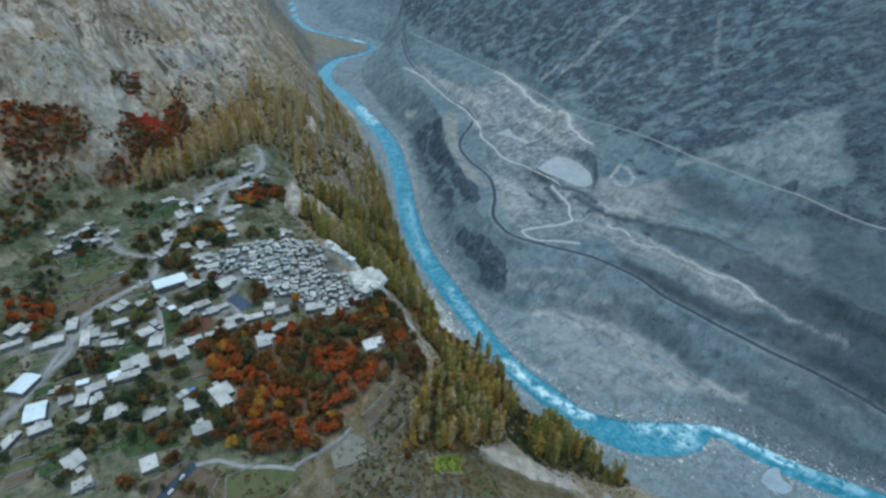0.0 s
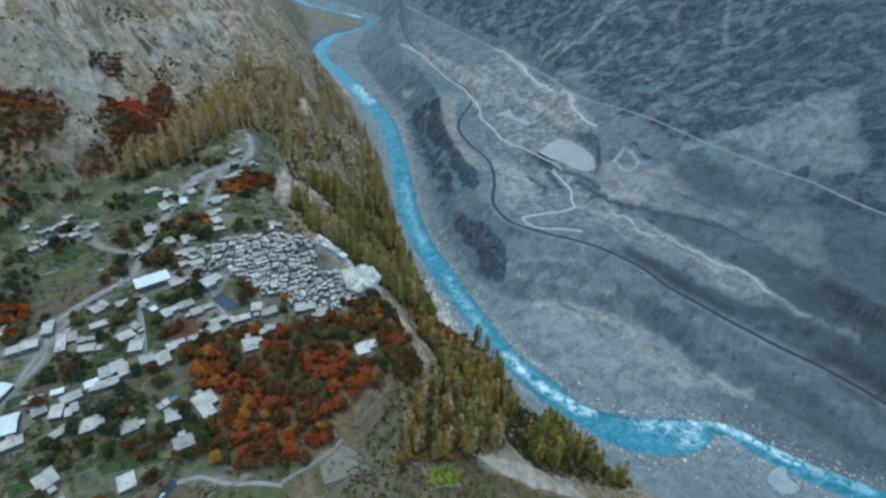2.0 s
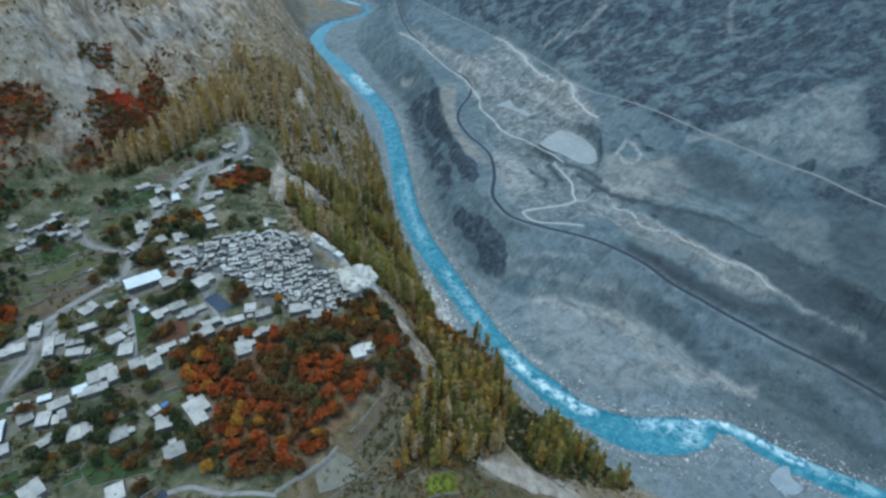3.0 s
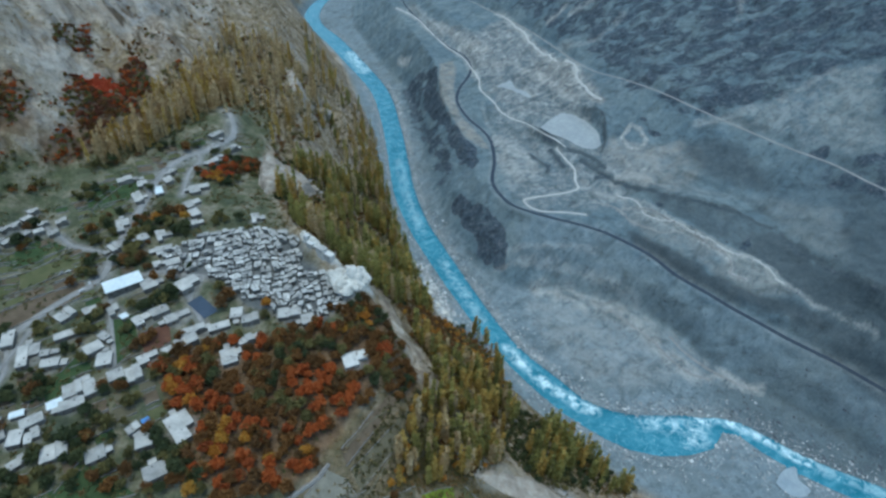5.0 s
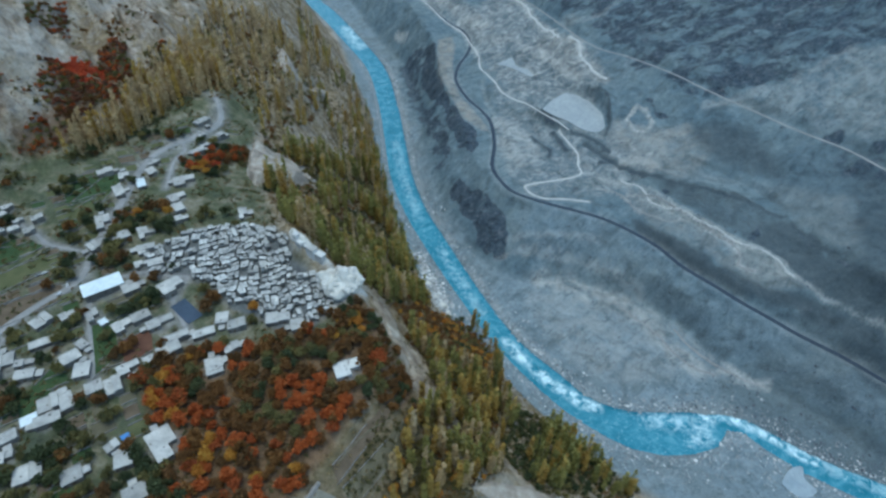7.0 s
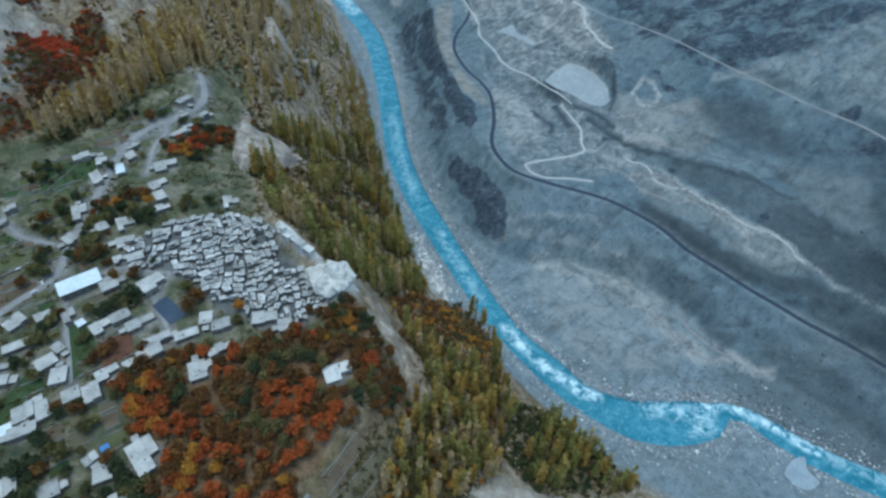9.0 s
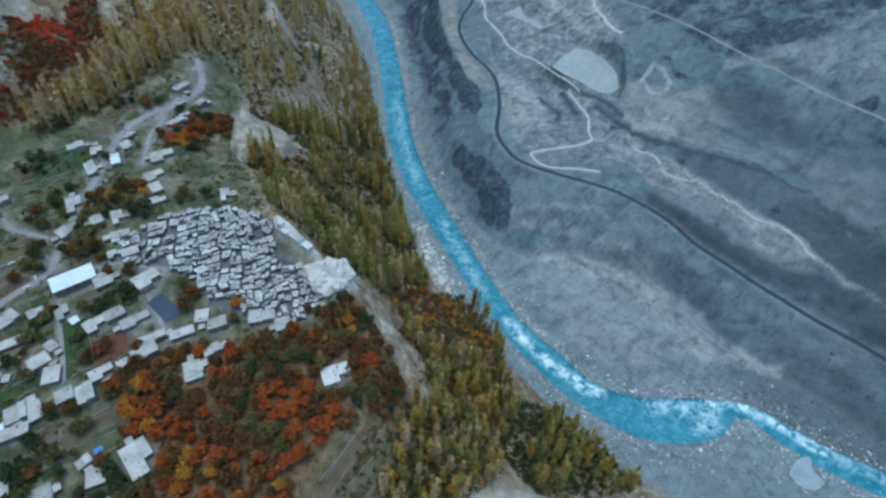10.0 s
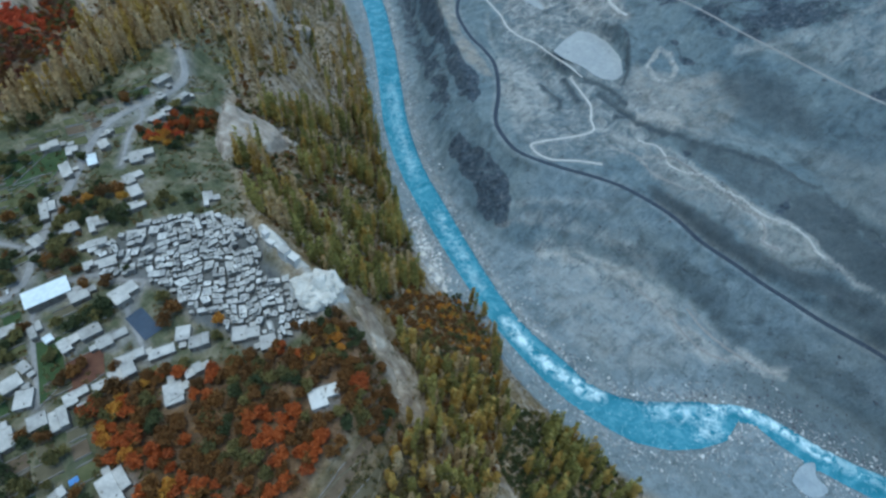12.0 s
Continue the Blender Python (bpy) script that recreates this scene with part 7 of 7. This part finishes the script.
    for spots in ((((-209, 415, "green", 1.5), (-215, 410, "green", 1.2), (-236, 402, "olive", 1.1), (-230, 378, "olive", 0.9), (-259, 392, "olive", 1.1), (-256, 399, "rust", 0.9), (-262, 375, "olive", 1.2), (-211, 368, "rust", 1.2), (-216, 362, "rust", 1), (-216, 437, "rust", 1.1), (-231, 434, "rust", 0.9), (-224, 326, "rust", 1.1), (-211, 326, "rust", 1), (-201, 314, "olive", 1.1), (-190, 352, "olive", 0.9), (-164, 362, "orange", 0.9), (-158, 349, "olive", 1.3), (-141, 375, "olive", 1), (-153, 371, "rust", 1), (-186, 372, "rust", 0.9), (-207, 449, "green", 0.8), (-263, 466, "olive", 1.4), (-251, 457, "rust", 1.2), (-265, 454, "rust", 1.1), (-245, 532, "rust", 1.5), (-237, 522, "orange", 1.1), (-204, 525, "olive", 1.3), (-185, 525, "green", 1.1), (-235, 498, "green", 1.2), (-265, 506, "green", 1), (-297, 578, "green", 1.2), (-289, 568, "green", 1), (-352, 598, "olive", 1.1), (-341, 601, "green", 1.3), (-355, 589, "olive", 1), (-60, 382, "orange", 0.9), (-92, 370, "olive", 1), (-110, 376, "olive", 0.9), (-49, 401, "olive", 1.2))), (((-275, 289, "rust", 1.1), (-226, 285, "green", 1.3), (-219, 291, "green", 1.1), (-281, 314, "green", 1.1), (-286, 311, "green", 1), (-269, 326, "green", 1.2), (-150, 268, "green", 1.3), (-137, 264, "green", 1.1), (-138, 255, "orange", 1.1), (-181, 265, "rust", 1), (-192, 268, "olive", 0.9), (-199, 314, "olive", 1), (-173, 290, "green", 1.2), (-165, 281, "green", 1.1), (-174, 239, "rust", 1.1), (-198, 220, "rust", 1.2), (-174, 325, "orange", 1.1), (-158, 329, "red", 1.3), (-146, 321, "red", 1.1), (-192, 341, "olive", 1.2), (-179, 339, "olive", 1.1), (-167, 343, "red", 1.2)))):
        for x, y, tint, s in spots:
            if free(x, y, -0.5):
                tree("broad", tint, x, y, s, x * 11 % 360, int(abs(x + y)), "trees between the village houses")
    for n, (x, y) in enumerate(((-14, 273), (-9, 281), (-11, 266), (34, 300), (41, 309), (46, 302), (51, 331), (0, 330), (-3, 315), (43, 332), (12, 415), (22, 391))):
        tree("broad", ("orange", "orange", "rust")[n % 3], x, y, 0.7 + 0.05 * (n % 4), n * 47, n, "orange trees on the cliff brow")
    # poplars: the nearest as things, the rest as woods
    grove(WOODS["golden_slope"], 9.6, [("gold", 5), ("mossy", 3), ("ochre", 1.5)], "golden poplars on the cliff slope", 21, "poplar", (0.85, 1.4), 0.8, 1.0)
    far = {"mossy": [], "gold": [], "ochre": []}
    for zone, gap, mix in (("olive_slope", 8.0, ("mossy", "mossy", "gold", "mossy", "ochre")), ("golden_slope", 10.0, ("gold", "mossy", "ochre", "gold")), ("dark_slope", 8.5, ("mossy", "mossy", "gold")), ("brush", 19.0, ("ochre", "mossy", "gold")), ("ochre_row", 7.5, ("ochre", "ochre", "gold", "ochre")), ("ochre_upper", 19.0, ("ochre", "ochre", "gold", "ochre"))):
        for x, y in scatter(WOODS[zone], gap, 41, 0.9):
            if free(x, y, 2) and (zone.startswith("ochre") or float(lattice_noise(np.array(x), np.array(y), 28, 94)) + 0.5 * float(lattice_noise(np.array(x), np.array(y), 90, 95)) > -0.12) and inside(np.array(x), np.array(y), WOODS["rust_band"]) < 0:
                tint, a = mix[q.randint(0, len(mix))], q.uniform(0, 3.14)
                for k in range(q.randint(1, 4)):
                    far[tint].append((x + 3.4 * k * math.cos(a) + q.uniform(-0.8, 0.8), y + 3.4 * k * math.sin(a) + q.uniform(-0.8, 0.8)))
    poplar_stuff("poplar_wood", far, "dense autumn poplars covering the steep river slope", 51)


def build_scrub():
    """Low brush on the brown slopes, and dark tufts on the grey ones."""
    r = np.random.RandomState(61)
    gx, gy = r.uniform(-560, 240, 26000), r.uniform(230, 1500, 26000)
    zz = ground(gx, gy)
    i, j = nearest_row(YS, gy), nearest_row(XS, gx)
    ok = (r.uniform(size=26000) < np.where(zz > 225, 0.03, 0.3) + 0.7 * MASKS["scrub"][i, j]) & (hill[i, j] > 0.5) & (zz > 12) & (MASKS["pale"][i, j] < 0.45)
    ok &= r.uniform(size=26000) < np.where(zz > 250, 0.6, 0.85)
    x, y, z = gx[ok], gy[ok], zz[ok]
    n, per = len(x), 9
    s = r.uniform(0.5, 1.5, n)
    d = r.normal(size=(n, per, 3)) * s[:, None, None] * (0.75, 0.75, 0.5)
    d[..., 2] = np.abs(d[..., 2]) + 0.15
    c = (np.stack([x, y, z], -1)[:, None] + d).reshape(-1, 3)
    v, f = clumps(c, 1.1, 0.9, 62)
    tagged(new("brush", from_arrays("brush", v, f, SCRUB, False, [("tone", np.repeat(np.clip(0.5 + 0.55 * lattice_noise(x, y, 18, 93) + r.uniform(-0.3, 0.3, n), 0.02, 1), per * 4))])), "dry brown and olive brush on the steep slopes", "brush", kind="stuff")


def build_undergrowth():
    """Thick low growth between the trees of the river slope, its colours lying in patches."""
    under = leaves("undergrowth", [(0.065, 0.075, 0.036), (0.12, 0.11, 0.045), (0.20, 0.16, 0.065), (0.25, 0.13, 0.055), (0.32, 0.25, 0.14)])
    r = np.random.RandomState(67)
    spots = []
    for zone, gap in (("olive_slope", 4.2), ("golden_slope", 3.6), ("dark_slope", 3.6), ("rust_band", 3.6), ("ochre_row", 5.5), ("rim_wood", 4.5), ("brow", 4.2), ("brush", 7.5), ("ochre_upper", 7.5)):
        spots += [s for s in scatter(WOODS[zone], gap, 68, 0.85)]
    x, y = np.array(spots).T
    ok = np.ones(len(x), bool)
    for ring in ROCK_FACES:
        ok &= (inside(x, y, ring) < -1) | ((ring is RIM_BARE) & (lattice_noise(x, y, 9, 191) > 0.15))
    ok &= ground(x, y) > 10
    x, y = x[ok], y[ok]
    n, per = len(x), 10
    s = r.uniform(0.7, 1.9, n)
    d = r.normal(size=(n, per, 3)) * s[:, None, None] * (0.9, 0.9, 0.6)
    d[..., 2] = np.abs(d[..., 2]) + 0.2
    c = (np.stack([x, y, ground(x, y)], -1)[:, None] + d).reshape(-1, 3)
    v, f = clumps(c, 1.5, 1.2, 69)
    rusty = 0.5 * step01(inside(x, y, WOODS["rust_band"]) + 8 * rough_noise(x, y, 20, 2, 70), -8, 4)
    tone = np.clip(0.40 + 0.55 * lattice_noise(x, y, 34, 96) + 0.3 * lattice_noise(x, y, 11, 97) + rusty + r.uniform(-0.18, 0.18, n) - 0.2 * step01(inside(x, y, WOODS["dark_slope"]), -2, 6), 0.02, 1)
    tagged(new("undergrowth", from_arrays("undergrowth", v, f, under, False, [("tone", np.repeat(tone, per * 4))])), "thick olive and rusty undergrowth on the river slope", "undergrowth", kind="stuff")


def build_bushes():
    """Low bushes and hedges among the village plots."""
    r = np.random.RandomState(64)
    gx, gy = r.uniform(-400, -40, 9000), r.uniform(215, 720, 9000)
    ways = [w for k, w in WAYS.items() if k.startswith(("street", "lane"))]
    ok = (inside(gx, gy, terrace_ring) > 2) & (inside(gx, gy, OLD_TOWN) < -3) & (inside(gx, gy, POOL) < -4) & (lattice_noise(gx, gy, 14, 65) > -0.15)
    for w in ways:
        ok &= away(gx, gy, w)[0] > 4.5
    for hx, hy, hr in HOMES:
        ok &= np.hypot(gx - hx, gy - hy) > hr * 0.8 + 1.2
    x, y = gx[ok], gy[ok]
    n, per = len(x), 12
    s = r.uniform(0.6, 1.7, n)
    d = r.normal(size=(n, per, 3)) * s[:, None, None] * (0.7, 0.7, 0.5)
    d[..., 2] = np.abs(d[..., 2]) + 0.2
    c = (np.stack([x, y, ground(x, y)], -1)[:, None] + d).reshape(-1, 3)
    v, f = clumps(c, 1.0, 0.9, 66)
    tagged(new("bushes", from_arrays("bushes", v, f, HEDGE, False, [("tone", np.repeat(r.uniform(0.02, 1, n), per * 4))])), "low green and brown bushes between village plots", "bushes", kind="stuff")


# ---- small things ----
def car(x, y, turn, paint, label):
    z = float(ground(x, y)) + 0.45
    ob = thing("car", x, y, z, turn, label, "car", "parked cars")
    bm = bmesh.new()
    prof = [(-2.1, 0.25), (-2.15, 0.75), (-1.9, 0.95), (-1.0, 1.0), (-0.55, 1.5), (1.2, 1.52), (1.75, 1.0), (2.1, 0.9), (2.12, 0.25)]
    rows = []
    for yy, k in ((-0.85, 0.0), (-0.75, 0.05), (0.75, 0.05), (0.85, 0.0)):
        rows.append([bm.verts.new((a, yy, b + k)) for a, b in prof])
    for a, b in zip(rows[:-1], rows[1:]):
        for k in range(len(prof)):
            n = (k + 1) % len(prof)
            bm.faces.new((a[k], a[n], b[n], b[k]))
    bm.faces.new(rows[0][::-1]), bm.faces.new(rows[-1])
    bmesh.ops.recalc_face_normals(bm, faces=bm.faces[:])
    part("body", bm, paint, ob)
    part("glass", boxes("glass", [(-0.85, -0.87, 1.03, 1.45, 0.87, 1.42)]), DARK, ob)
    for a in (-1.35, 1.35):
        for b in (-0.8, 0.8):
            bm = bmesh.new()
            bmesh.ops.create_cone(bm, segments=12, radius1=0.34, radius2=0.34, depth=0.22, cap_ends=True, matrix=pose(a, b, 0.3, 90))
            part("wheel", bm, DARK, ob)


def build_cars():
    white = plain("white car paint", [(0.66, 0.67, 0.68), (0.74, 0.75, 0.76)], 0.5, 0.35)
    grey = plain("grey car paint", [(0.22, 0.23, 0.25), (0.30, 0.31, 0.33)], 0.5, 0.35)
    ribbon("yard", [(-174, 205, 0), (-166, 226, 0), (-160, 240, 0)], 7.0, ASPHALT, "dark surfaced yard beside the fields", 0.35, category="yard")
    for n, (x, y, turn) in enumerate(((-164, 229, 66), (-167, 218, 66), (-309, 441, 36), (-304, 446, 120), (-299, 451, 38), (-313, 438, 40), (-284, 428, 128), (-286, 419, 52))):
        car(x, y, turn, grey if n in (3, 5) else white, "grey car parked beside the village street" if n in (3, 5) else "white car parked beside a village lane")
    tarp = boxes("tarpaulin", [(-2.6, -2.0, 0, 2.6, 2.0, 0.08)], 0.03)
    tarp.materials.append(BLUE)
    for x, y, turn in ((-186, 303, 40), (-312, 252, 70)):
        ob = new("tarpaulin", tarp)
        ob.matrix_basis = pose(x, y, float(ground(x, y)) + 0.35, 0, 3, turn)
        tagged(ob, "bright blue tarpaulin spread on the ground", "tarpaulin")


build_ways()
build_hall()
build_metal_houses()
build_fort()
build_houses()
build_old_town()
build_fields()
build_terraces()
build_pools()
build_crags()
build_stones()
build_trees()
build_scrub()
build_undergrowth()
build_bushes()
build_cars()
